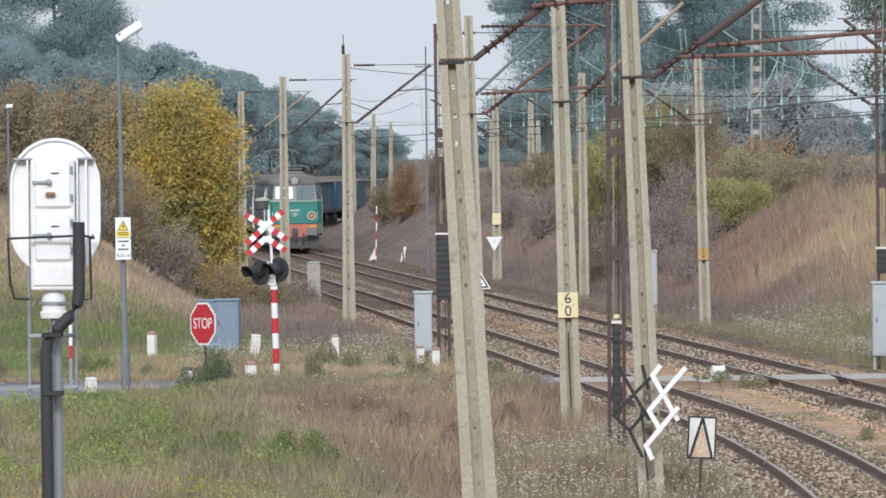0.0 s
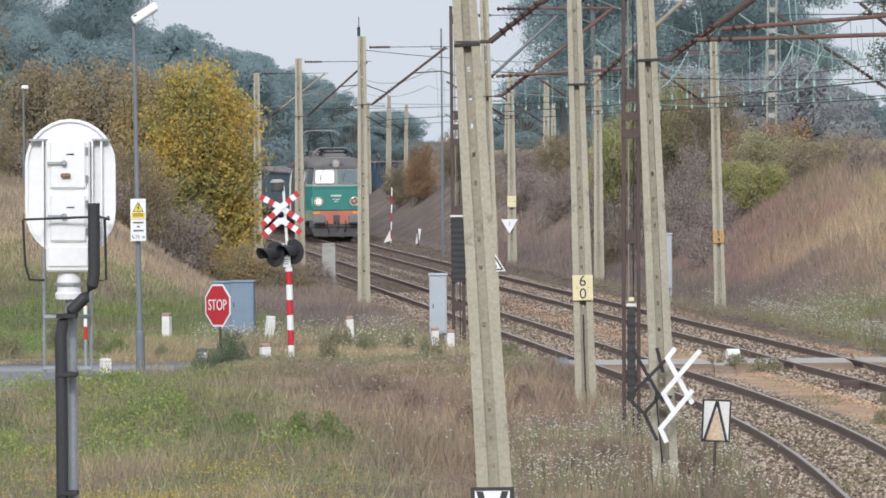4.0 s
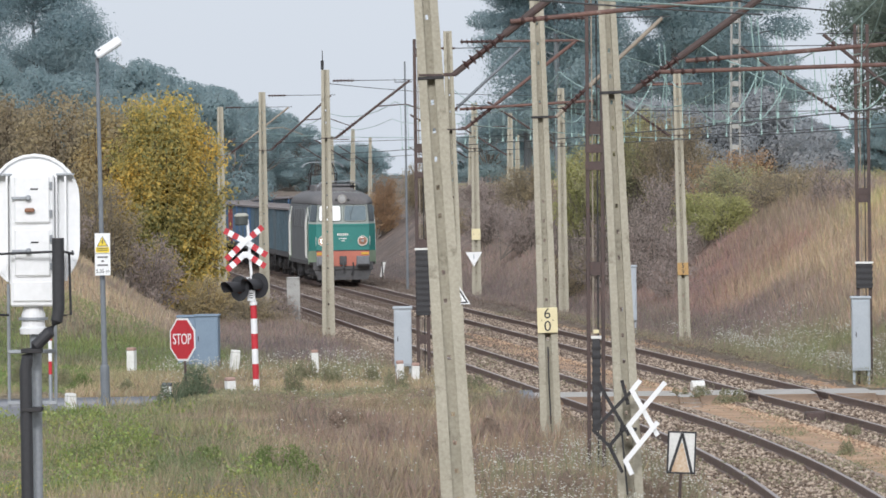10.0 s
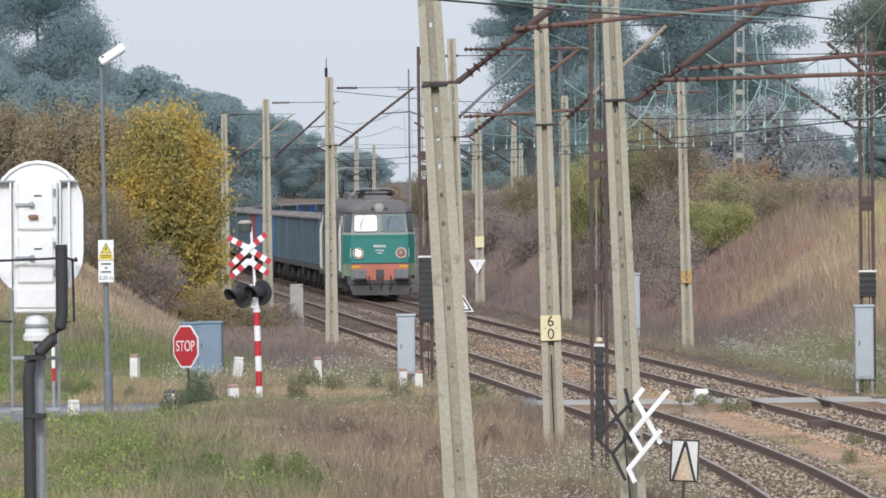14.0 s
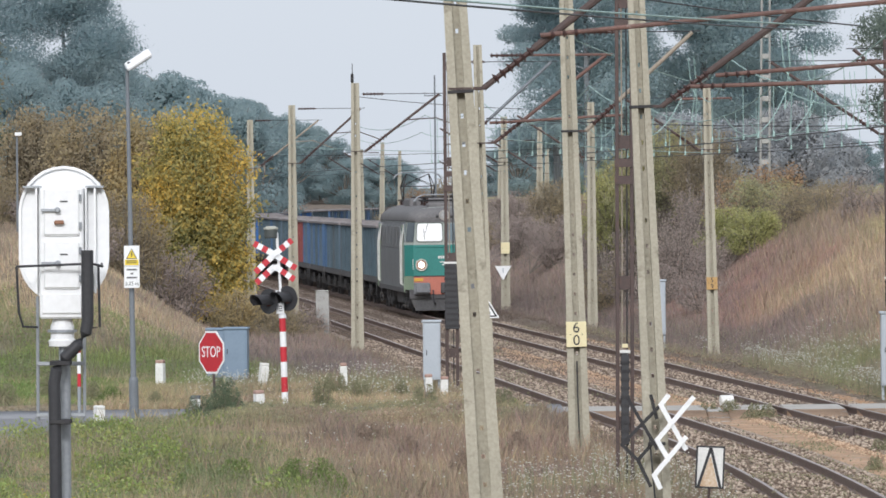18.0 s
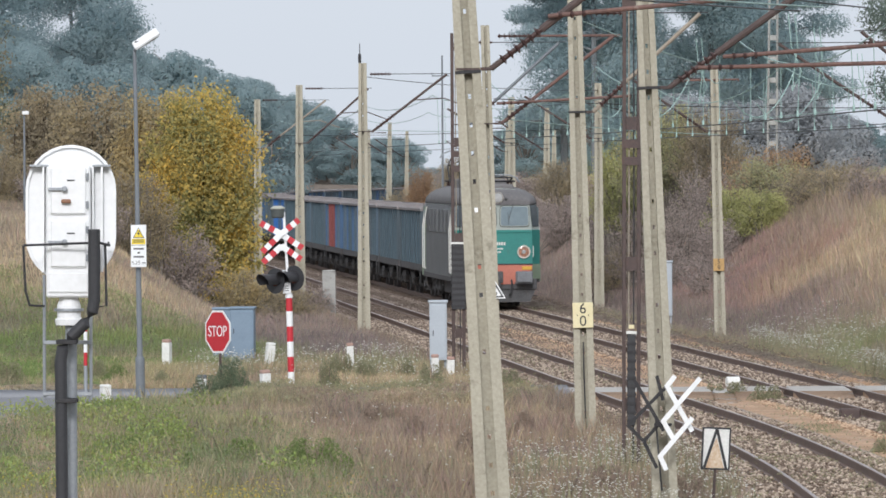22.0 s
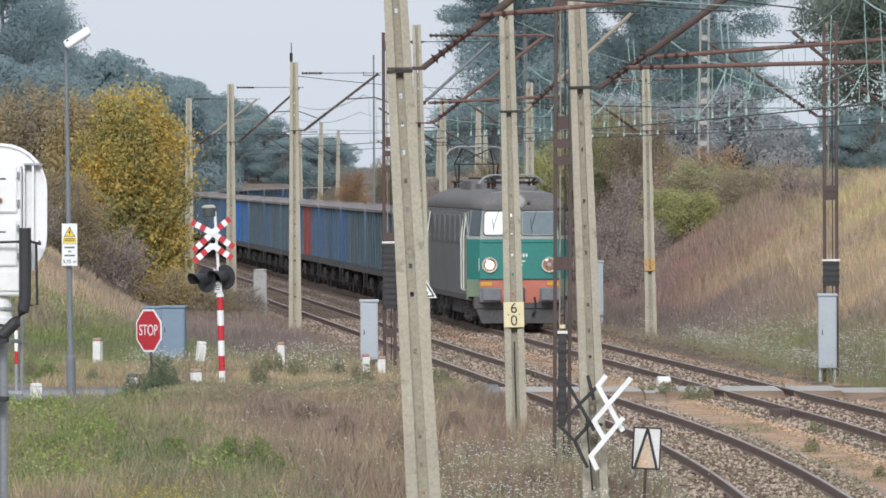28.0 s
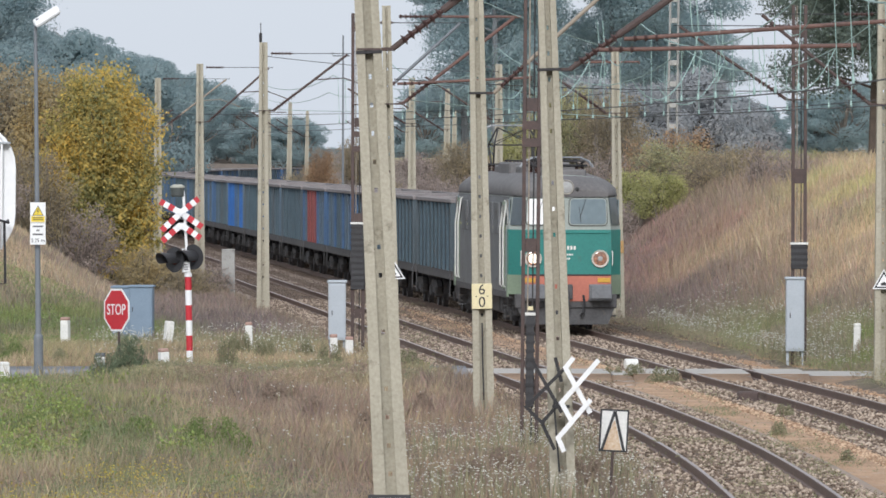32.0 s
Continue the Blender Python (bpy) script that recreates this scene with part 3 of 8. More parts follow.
build_track(xb, "rusty railway track in sandy ballast under the train", 118, 225)

# ---- the train ----
PATH_D = np.arange(60.0, 1150.0, 0.5)
PATH_X = xb(PATH_D)
PATH_S = np.concatenate([[0], np.cumsum(np.hypot(np.diff(PATH_D), np.diff(PATH_X)))])


def on_path(s):
    """The point of the right-hand track at the length s along it."""
    return float(np.interp(s, PATH_S, PATH_X)), float(np.interp(s, PATH_S, PATH_D))


def car_pose(front, length, pivot):
    """The pose of a car whose buffers reach the length front along the track."""
    mid = front + length / 2
    (ax, ay), (bx, by) = on_path(mid - pivot), on_path(mid + pivot)
    ang = math.degrees(math.atan2(-(ax - bx), ay - by))
    return pose((ax + bx) / 2, (ay + by) / 2, 0, 0, 0, ang)


def front_of(t):
    """Length along the track of the locomotive's buffers after t seconds."""
    d = 184.0 + 5.85 * (32.0 - t) + 3.5 * max(0.0, 1 - t / 6.0) ** 2
    return float(np.interp(d, PATH_D, PATH_S))


TEAL = mat("teal_loco_paint", (0.03, 0.22, 0.19), (0.022, 0.16, 0.145), 0.45, scale=1.2, fine=20, bump=0.05, c3=(0.06, 0.13, 0.11), spot=0.0)
LOCO_GREY = mat("faded_grey_green_paint", (0.38, 0.42, 0.395), (0.28, 0.32, 0.295), 0.6, scale=1.0, fine=15, bump=0.08, c3=(0.12, 0.125, 0.115), spot=0.12)
LOCO_GREEN = mat("pale_green_paint", (0.24, 0.31, 0.22), (0.17, 0.22, 0.16), 0.6, scale=1.5, fine=15, bump=0.08, c3=(0.12, 0.14, 0.10), spot=0.1)
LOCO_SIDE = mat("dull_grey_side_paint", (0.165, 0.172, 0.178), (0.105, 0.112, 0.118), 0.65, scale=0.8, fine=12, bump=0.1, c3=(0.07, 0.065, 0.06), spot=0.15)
STRIPE = mat("faded_stripe", (0.30, 0.31, 0.15), (0.20, 0.21, 0.11), 0.6, scale=2, fine=20, bump=0)
ROOF_PALE = mat("pale_roof", (0.40, 0.42, 0.42), (0.27, 0.28, 0.28), 0.6, scale=1.5, fine=12, bump=0.1, c3=(0.16, 0.15, 0.15), spot=0.1)
BUFFER_GREY = mat("grey_buffer_paint", (0.185, 0.195, 0.21), (0.12, 0.125, 0.135), 0.6, scale=2, fine=15, bump=0.1, c3=(0.08, 0.075, 0.075), spot=0.08)
ROOF = mat("sooty_roof", (0.17, 0.165, 0.165), (0.105, 0.102, 0.105), 0.75, scale=1.0, fine=15, bump=0.15, c3=(0.2, 0.19, 0.18), spot=0.05)
SALMON = mat("faded_orange_red_paint", (0.50, 0.17, 0.115), (0.38, 0.125, 0.09), 0.55, scale=1.2, fine=20, bump=0.08, c3=(0.20, 0.11, 0.09), spot=0.06)
GRIME = mat("grimy_running_gear", (0.105, 0.105, 0.108), (0.06, 0.06, 0.063), 0.85, scale=2, fine=15, bump=0.3, c3=(0.13, 0.10, 0.08), spot=0.1)
# glass colour lightened to imitate a grey reflection in the panes
GLASS_DARK = mat("cab_glass", (0.20, 0.26, 0.29), (0.15, 0.20, 0.23), 0.08, scale=0.5, fine=5, bump=0, spec=0.9)
GLASS_CORNER = mat("dark_corner_glass", (0.085, 0.105, 0.12), (0.06, 0.08, 0.09), 0.2, scale=0.5, fine=5, bump=0, spec=0.45)
# opaque white pane of one front windscreen
PANE_WHITE = mat("white_pane", (0.93, 0.94, 0.95), (0.90, 0.91, 0.92), 0.35, scale=0.5, fine=5, bump=0, spec=0.8)
RUBBER = mat("window_rubber", (0.05, 0.05, 0.052), (0.035, 0.035, 0.036), 0.7, bump=0)
AMBER = mat("amber_plate", (0.62, 0.36, 0.05), (0.5, 0.28, 0.04), 0.5, bump=0)
WHITE_RAIL = mat("white_handrail", (0.74, 0.74, 0.70), (0.6, 0.6, 0.57), 0.5, bump=0)
LAMP_ON = glow("headlamp_lit", (1.0, 0.92, 0.78), 1.5)
LAMP_RING = mat("dull_lamp_ring", (0.62, 0.58, 0.52), (0.44, 0.40, 0.36), 0.5, scale=8, fine=30, bump=0)
LAMP_GLASS = mat("grey_lamp_glass", (0.42, 0.43, 0.42), (0.28, 0.28, 0.28), 0.1, scale=9, fine=20, bump=0, spec=0.9)
LAMP_DIM = mat("dim_reddish_lens", (0.52, 0.25, 0.15), (0.085, 0.06, 0.055), 0.15, scale=14, fine=20, bump=0, spec=0.8)


def body_sect(hw, top, n=12):
    """Half the section up one side, over a rounded arch and down the other."""
    arch = []
    for k in range(n + 1):
        a = math.pi * k / n
        c = -math.cos(a)
        arch.append((hw * 0.925 * math.copysign(abs(c) ** 0.85, c), 3.62 + (top - 3.62) * math.sin(a) ** 0.8))
    return [(-hw, 1.0), (-hw, 2.72)] + arch + [(hw, 2.72), (hw, 1.0)]


def rounded(x0, x1, z0, z1, r, lean=0.0, n=4):
    """Outline of a pane with rounded corners, its sides leaning in towards the top."""
    out = []
    for cx, cz, a0 in ((x1 - r, z0 + r, -90), (x1 - r - lean, z1 - r, 0), (x0 + r + lean, z1 - r, 90), (x0 + r, z0 + r, 180)):
        out += [(cx + r * math.cos(radians(a0 + 90 * k / n)), cz + r * math.sin(radians(a0 + 90 * k / n))) for k in range(n + 1)]
    return out


def loft(bm, rows, cap=True):
    """Skins closed rings of points, one after another."""
    rings = [[bm.verts.new(p) for p in r] for r in rows]
    k = len(rings[0])
    for g, h in zip(rings[:-1], rings[1:]):
        for i in range(k):
            bm.faces.new((g[i], g[(i + 1) % k], h[(i + 1) % k], h[i]))
    if cap:
        bm.faces.new(rings[0][::-1])
        bm.faces.new(rings[-1])
    bmesh.ops.recalc_face_normals(bm, faces=bm.faces)


ENDS = ((-8.98, 1.18), (-8.45, 1.49), (8.45, 1.49), (8.98, 1.18))


def belt(bm, z0, z1, grow, ends=ENDS, top=None):
    """A band round the body between two heights, a little proud."""
    def hw(h, z):
        return h if z <= 2.72 else h * (1 - 0.075 * (z - 2.72) / 0.9)
    loop = [(-ends[0][1], ends[0][0]), (-ends[1][1], ends[1][0]), (-ends[2][1], ends[2][0]), (-ends[3][1], ends[3][0]),
            (ends[3][1], ends[3][0]), (ends[2][1], ends[2][0]), (ends[1][1], ends[1][0]), (ends[0][1], ends[0][0])]
    rows = []
    for z in (z0, z1):
        rows.append([(x * hw(1, z) + math.copysign(grow, x), y + math.copysign(grow, y), z) for x, y in loop])
    loft(bm, rows)


def loco_wheels(parent):
    bm = bmesh.new()
    for sx in (-0.75, 0.75):
        lathe(bm, [(0.62, -0.02), (0.65, 0.0), (0.625, 0.03), (0.625, 0.13), (0.5, 0.14), (0.5, 0.10), (0.2, 0.10), (0.16, 0.16)], 18,
              pose(sx, 0, 0, 0, 90 if sx > 0 else -90, 0))
        for k in range(6):
            box(bm, -0.03, 0.15, -0.02, 0.03, 0.5, 0.125, m=pose(sx, 0, 0, 0, 90 if sx > 0 else -90, 0) @ pose(0, 0, 0, 0, 0, k * 60))
    tube(bm, [(-0.75, 0, 0), (0.75, 0, 0)], 0.09, 8)
    return part("wheelset", bm, GRIME, parent)


def insulator(bm, p, h, r=0.07):
    lathe(bm, [(r * 0.45, 0)] + [(r if k % 2 else r * 0.5, h * (k + 0.5) / 8) for k in range(8)] + [(r * 0.45, h)], 8, Matrix.Translation(p))


def pantograph(parent, y, up):
    base = part("pantograph", B(box, -0.5, y - 0.5, 4.36, 0.5, y + 0.5, 4.42, 0.01), DARK_STEEL, parent, "raised dark steel pantograph" if up else "lowered dark steel pantograph")
    for sx in (-0.62, 0.62):
        for sy in (-0.75, 0.75):
            part("insulator", B(insulator, (sx, y + sy, 4.1), 0.28), PORCELAIN, base)
    for sx in (-0.62, 0.62):
        part("base_rail", B(tube, [(sx, y - 0.9, 4.40), (sx, y + 0.9, 4.40)], 0.035, 6), DARK_STEEL, base)
    for sy in (-0.8, 0.8):
        part("base_bar", B(tube, [(-0.75, y + sy, 4.40), (0.75, y + sy, 4.40)], 0.035, 6), DARK_STEEL, base)
    top = 5.52 if up else 4.62
    knee = (4.4 + top) / 2 if up else 4.52
    for s in (-1, 1):
        ky = y + s * (0.95 if up else 1.15)
        for sx in (-0.6, 0.6):
            part("lower_arm", B(tube, [(sx, y + s * 0.35, 4.42), (sx * 1.05, ky, knee)], 0.028, 6), DARK_STEEL, base)
            part("upper_arm", B(tube, [(sx * 1.05, ky, knee), (sx * 0.75, y + s * 0.12, top - 0.06)], 0.022, 6), DARK_STEEL, base)
            part("brace", B(tube, [(sx * 1.05, ky, knee), (-sx * 0.75, y + s * 0.12, top - 0.06)], 0.012, 5), DARK_STEEL, base)
        part("knee_bar", B(tube, [(-0.63, ky, knee), (0.63, ky, knee)], 0.022, 6), DARK_STEEL, base)
    for s in (-0.16, 0.16):
        part("collector_bow", B(tube, [(-0.98, y + s, top - 0.26), (-0.86, y + s, top - 0.1), (-0.62, y + s, top), (0.62, y + s, top), (0.86, y + s, top - 0.1), (0.98, y + s, top - 0.26)], 0.025, 6), GREY_STEEL, base, "pale curved collector bow")


def build_loco():
    loco = thing("electric_locomotive", Matrix(), "dirty teal and grey electric locomotive hauling open wagons", "locomotive")
    # body shell with its roof
    bm = bmesh.new()
    loft(bm, [[(x, y, z) for x, z in body_sect(h, 4.15 if h > 1.3 else 3.70)] for y, h in ENDS])
    part("body", bm, LOCO_GREY, loco, "faded grey-green body shell")
    bm = bmesh.new()
    rows = []
    nose = ((9.03, 1.20, 3.74), (8.97, 1.25, 3.88), (8.80, 1.34, 4.02), (8.45, 1.505, 4.13), (7.8, 1.505, 4.21), (6.8, 1.505, 4.245))
    for y, h, top in [(-y, h, top) for y, h, top in nose] + list(nose[::-1]):
        q = [(x * 1.006, z) for x, z in body_sect(h, top)[2:-2]]
        rows.append([(x, y, z + 0.012) for x, z in q] + [(q[-1][0] * 0.98, y, 3.575), (q[0][0] * 0.98, y, 3.575)])
    loft(bm, rows)
    for f in bm.faces:
        f.smooth = abs(f.normal.y) < 0.95 and f.normal.z > -0.5
    roof = part("roof", bm, ROOF, loco, "sooty dark grey arched roof")
    part("roof_eave", B(belt, 3.585, 3.63, 0.022), RUBBER, loco)
    part("side_stripe", B(belt, 2.69, 2.75, 0.012, ((-8.42, 1.49), (-8.41, 1.49), (7.5, 1.49), (7.51, 1.49))), STRIPE, loco, "faded yellow-green stripe")
    for y0, y1 in ((-3.4, -1.1), (1.3, 4.2)):
        rows = []
        for y in (y0, y1):
            q = [(x * 1.012, z) for x, z in body_sect(1.505, 4.255)[2:7]]
            rows.append([(x, y, z + 0.016) for x, z in q] + [(x * 0.97, y, z - 0.03) for x, z in q[::-1]])
        bm = bmesh.new()
        loft(bm, rows)
        part("roof_panel", bm, ROOF_PALE, loco, "pale roof panel")
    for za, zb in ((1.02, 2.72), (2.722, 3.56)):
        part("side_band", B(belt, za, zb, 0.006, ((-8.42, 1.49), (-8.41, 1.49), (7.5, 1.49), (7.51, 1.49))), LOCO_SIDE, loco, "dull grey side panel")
    for s in (-1, 1):
        face = Matrix.Rotation(math.pi if s < 0 else 0, 4, "Z")

        def fp(name, bm, material, parent=loco, label="", smooth=False):
            o = part(name, bm, material, parent, label, smooth)
            o.matrix_basis = face
            return o
        # teal apron round the cab front
        bm = bmesh.new()
        loft(bm, [[(x * g + math.copysign(0.012, x), y + 0.012, z) for x, y in ((-1.49, 7.95), (-1.49, 8.45), (-1.18, 8.98), (1.18, 8.98), (1.49, 8.45), (1.49, 7.95))] for z, g in ((1.50, 1), (2.70, 1))])
        apron = fp("cab_apron", bm, TEAL, label="teal painted cab front")
        bm = bmesh.new()
        loft(bm, [[(x * g + math.copysign(0.014, x), y + 0.016, z) for x, y in ((-1.49, 8.30), (-1.49, 8.45), (-1.18, 8.98), (1.18, 8.98), (1.49, 8.45), (1.49, 8.30))] for z, g in ((0.98, 1), (1.50, 1))])
        fp("corner_band", bm, LOCO_GREEN, label="pale green lower cab corner")
        fp("buffer_band", B(slab, [(-0.56, 0.80), (0.56, 0.80), (0.74, 1.20), (1.19, 1.27), (1.19, 1.49), (-1.19, 1.49), (-1.19, 1.27), (-0.74, 1.20)], 8.995, 9.012), SALMON, label="faded orange-red band over the buffers")
        for sx in (-1, 1):
            bm = bmesh.new()
            slab(bm, [(8.45, 0.9), (8.45, 1.5), (8.0, 1.5), (8.0, 0.9)], 0, 0.03, Matrix.Translation((sx * 1.49 + (0.0 if sx > 0 else -0.03), 0, 0)) @ Matrix.Rotation(math.pi / 2, 4, "Z") @ Matrix.Scale(-1, 4, (0, 1, 0)))
            fp("corner_skirt", bm, LOCO_GREEN, label="pale green corner skirt")
        fp("waist_trim", B(box, -1.12, 8.985, 2.60, 1.12, 9.025, 2.635, 0.008), TEAL)
        for sx in (-1, 1):
            fp("lamp_bracket", B(lathe, [(0.05, -0.02), (0.055, 0.06), (0.02, 0.08)], 10, pose(sx * 0.28, 8.99, 3.78, -90, 0, 0)), RUBBER)
        fp("lower_trim", B(box, -1.2, 8.99, 1.475, 1.2, 9.03, 1.52, 0.01), RUBBER)
        # windscreens with rubber and wipers
        for k, (x0, x1) in enumerate(((0.08, 1.06), (-1.06, -0.08))):
            o = fp("windscreen_frame", B(slab, rounded(x0 - 0.035, x1 + 0.035, 2.80, 3.56, 0.12, 0.015), 8.985, 9.008), RUBBER, label="thin rubber window seal")
            part("window_surround", B(slab, rounded(x0 - 0.018, x1 + 0.018, 2.818, 3.542, 0.11, 0.015), 9.0082, 9.02), LOCO_GREY, o)
            part("windscreen", B(slab, rounded(x0 + 0.008, x1 - 0.008, 2.845, 3.515, 0.09, 0.015), 9.0202, 9.03), PANE_WHITE if (s > 0 and k == 0) else GLASS_DARK, o, "white windscreen" if (s > 0 and k == 0) else "dark windscreen")
            bm = bmesh.new()
            xm = (x0 + x1) / 2
            tube(bm, [(xm + 0.05, 9.05, 3.55), (xm + 0.22, 9.06, 3.02)], 0.008, 5)
            tube(bm, [(xm + 0.24, 9.065, 3.3), (xm + 0.19, 9.065, 2.9)], 0.008, 5)
            part("wiper", bm, BLACK, o)
        # slanting corner windows
        for sx in (-1, 1):
            a, b2 = Vector((sx * 1.20, 8.97, 0)), Vector((sx * 1.46, 8.52, 0))
            n = Vector((sx * 0.86, 0.5, 0)) * 0.02
            bm = bmesh.new()
            loft(bm, [[(p.x * g + o.x, p.y + o.y, z) for p, o in ((a, n * 0), (b2, n * 0), (b2, n), (a, n))] for z, g in ((2.82, 0.995), (3.56, 0.935))])
            fp("corner_window", bm, GLASS_CORNER, label="dark slanting corner window")
        # lamps
        for sx in (-1, 1):
            m = pose(sx * 0.895, 8.99, 1.93, -90, 0, 0)
            o = fp("headlamp", B(lathe, [(0.225, -0.02), (0.235, 0.05), (0.225, 0.09), (0.195, 0.085), (0.18, 0.05)], 24, m), LAMP_RING, label="round headlamp in a pale ring")
            part("reflector", B(lathe, [(0.19, 0.052), (0.16, 0.060), (0.06, 0.068)], 20, m), LAMP_DIM, o, "reddish reflector")
            lit = sx > 0 and s > 0
            part("lens", B(lathe, [(0.13 if lit else 0.07, 0.066), (0.11 if lit else 0.055, 0.08), (0.04, 0.09)], 18, m), LAMP_ON if lit else LAMP_GLASS, o, "lit headlamp lens" if lit else "dim lens")
        o = fp("roof_lamp", B(lathe, [(0.17, -0.25), (0.195, -0.02), (0.195, 0.06), (0.185, 0.09), (0.17, 0.05)], 22, pose(0, 8.99, 3.83, -90, 0, 0)), LAMP_RING, label="round roof headlamp")
        part("lens", B(lathe, [(0.172, 0.052), (0.15, 0.08), (0.05, 0.09)], 18, pose(0, 8.99, 3.83, -90, 0, 0)), LAMP_GLASS, o)
        for sx in (-1, 1):
            fp("marker_plate", B(box, sx * 1.0 - 0.17, 9.0, 1.30, sx * 1.0 + 0.17, 9.035, 1.42, 0.01), AMBER)
            # buffers
            bm = bmesh.new()
            lathe(bm, [(0.20, -0.1), (0.20, 0.0), (0.13, 0.02), (0.13, 0.38), (0.09, 0.38), (0.09, 0.52)], 16, pose(sx * 0.875, 9.0, 1.05, -90, 0, 0))
            box(bm, sx * 0.875 - 0.285, 9.50, 0.86, sx * 0.875 + 0.285, 9.58, 1.24, 0.035)
            fp("buffer", bm, BUFFER_GREY, label="wide grey buffer")
            bm = B(box, sx * 0.90 - 0.30, 8.99, 0.80, sx * 0.90 + 0.30, 9.06, 1.25, 0.02)
            fp("buffer_plate", bm, BUFFER_GREY)
            bm = bmesh.new()
            tube(bm, [(sx * 1.22, 9.03, 1.75), (sx * 1.22, 9.09, 1.78), (sx * 1.22, 9.09, 2.1), (sx * 1.22, 9.03, 2.13)], 0.014, 6)
            fp("grab_rail", bm, WHITE_RAIL)
            bm = bmesh.new()
            tube(bm, [(sx * 0.45, 9.05, 0.95), (sx * 0.46, 9.2, 0.8), (sx * 0.42, 9.22, 0.5), (sx * 0.38, 9.1, 0.42)], 0.035, 6)
            fp("brake_hose", bm, BLACK)
        bm = bmesh.new()
        box(bm, -0.16, 9.0, 0.85, 0.16, 9.12, 1.25, 0.02)
        tube(bm, [(0, 9.1, 1.05), (0, 9.4, 1.06), (0, 9.46, 0.98), (0, 9.42, 0.72), (0, 9.36, 0.62)], 0.05, 7)
        fp("coupling", bm, GRIME)
        bm = bmesh.new()
        box(bm, -1.35, 8.55, 0.62, 1.35, 8.98, 0.99, 0.02)
        slab(bm, [(-1.30, 0.62), (1.30, 0.62), (1.12, 0.18), (-1.12, 0.18)], 8.85, 8.92)
        fp("plough", bm, GRIME, label="grimy rail guard plate")
        # number strips, unreadable small lines
        for zz, w, h in ((2.22, 0.52, 0.10), (2.04, 0.36, 0.05), (1.93, 0.20, 0.045)):
            nb = max(3, int(w / (h * 0.85)))
            for k in range(nb):
                xk = -w / 2 + w * (k + 0.5) / nb
                fp("mark_bar", B(box, xk - w / nb * 0.32, 9.004, zz - h / 2, xk + w / nb * 0.32, 9.008, zz + h / 2), WHITE_WORN)
        # cab doors and handrails on the sides
        for sx in (-1, 1):
            x = sx * 1.494
            bm = B(box, min(x, x + sx * 0.015), 6.75, 1.1, max(x, x + sx * 0.015), 7.42, 3.45, 0.004)
            o = fp("cab_door", bm, LOCO_GREEN, label="pale green cab door")
            part("door_window", B(box, min(x + sx * 0.012, x + sx * 0.022), 6.9, 2.75, max(x + sx * 0.012, x + sx * 0.022), 7.27, 3.35), GLASS_DARK, o)
            for yy in (6.66, 7.52):
                bm = bmesh.new()
                xr = sx * 1.56
                tube(bm, [(sx * 1.5, yy, 1.15), (xr, yy, 1.2), (xr, yy, 2.72), (xr - sx * 0.09, yy, 3.42), (sx * 1.42, yy, 3.46)], 0.022, 6)
                fp("handrail", bm, WHITE_RAIL, label="white vertical handrail")
            fp("cab_side_window", B(box, min(x * 0.97, x * 0.97 + sx * 0.03), 7.62, 2.82, max(x * 0.97, x * 0.97 + sx * 0.03), 8.28, 3.5, 0.004), GLASS_DARK)
            for k in range(3):
                fp("step", B(box, min(sx * 1.2, sx * 1.5), 6.85, 0.35 + 0.27 * k, max(sx * 1.2, sx * 1.5), 7.3, 0.38 + 0.27 * k), GRIME)
    # side grilles and windows
    for sx in (-1, 1):
        x = sx * 1.46
        for k in range(6):
            y = -5.0 + 2.0 * k
            o = part("side_grille", B(box, min(x, x + sx * 0.06), y - 0.75, 2.55, max(x, x + sx * 0.06), y + 0.75, 3.4, 0.01), LOCO_SIDE, loco)
            bm = bmesh.new()
            for j in range(9):
                box(bm, min(x + sx * 0.058, x + sx * 0.075), y - 0.7, 2.62 + 0.083 * j, max(x + sx * 0.058, x + sx * 0.075), y + 0.7, 2.66 + 0.083 * j)
            part("louvre", bm, LOCO_SIDE, o)
        part("solebar", B(box, min(sx * 1.3, sx * 1.5), -8.4, 0.86, max(sx * 1.3, sx * 1.5), 8.4, 1.04, 0.01), GRIME, loco)
    # bogies
    for s in (-1, 1):
        bm = bmesh.new()
        for sx in (-1, 1):
            box(bm, sx * 1.08 - 0.07, -2.6, 0.55, sx * 1.08 + 0.07, 2.6, 0.85, 0.02)
            for k in (-1, 0, 1):
                box(bm, sx * 1.08 - 0.14, k * 1.75 - 0.2, 0.42, sx * 1.08 + 0.14, k * 1.75 + 0.2, 0.8, 0.03)
                for q in (-0.38, 0.38):
                    lathe(bm, [(0.11, 0), (0.12, 0.1), (0.10, 0.2), (0.12, 0.3), (0.11, 0.4)], 10, Matrix.Translation((sx * 1.12, k * 1.75 + q, 0.38)))
            for k in (-0.9, 0.9):
                box(bm, sx * 1.12 - 0.1, k - 0.25, 0.2, sx * 1.12 + 0.1, k + 0.25, 0.5, 0.02)
        box(bm, -1.0, -0.5, 0.5, 1.0, 0.5, 0.9)
        bog = part("bogie", bm, GRIME, loco, "grimy three-axle bogie")
        bog.matrix_basis = Matrix.Translation((0, s * 5.15, 0))
        for k in (-1, 0, 1):
            w = loco_wheels(bog)
            w.matrix_basis = Matrix.Translation((0, k * 1.75, 0.625))
            SPIN.append((w, 0.625))
    part("underframe_box", B(box, -1.15, -1.9, 0.35, 1.15, 1.9, 0.98, 0.04), GRIME, loco)
    # roof gear
    pantograph(loco, 6.3, False)
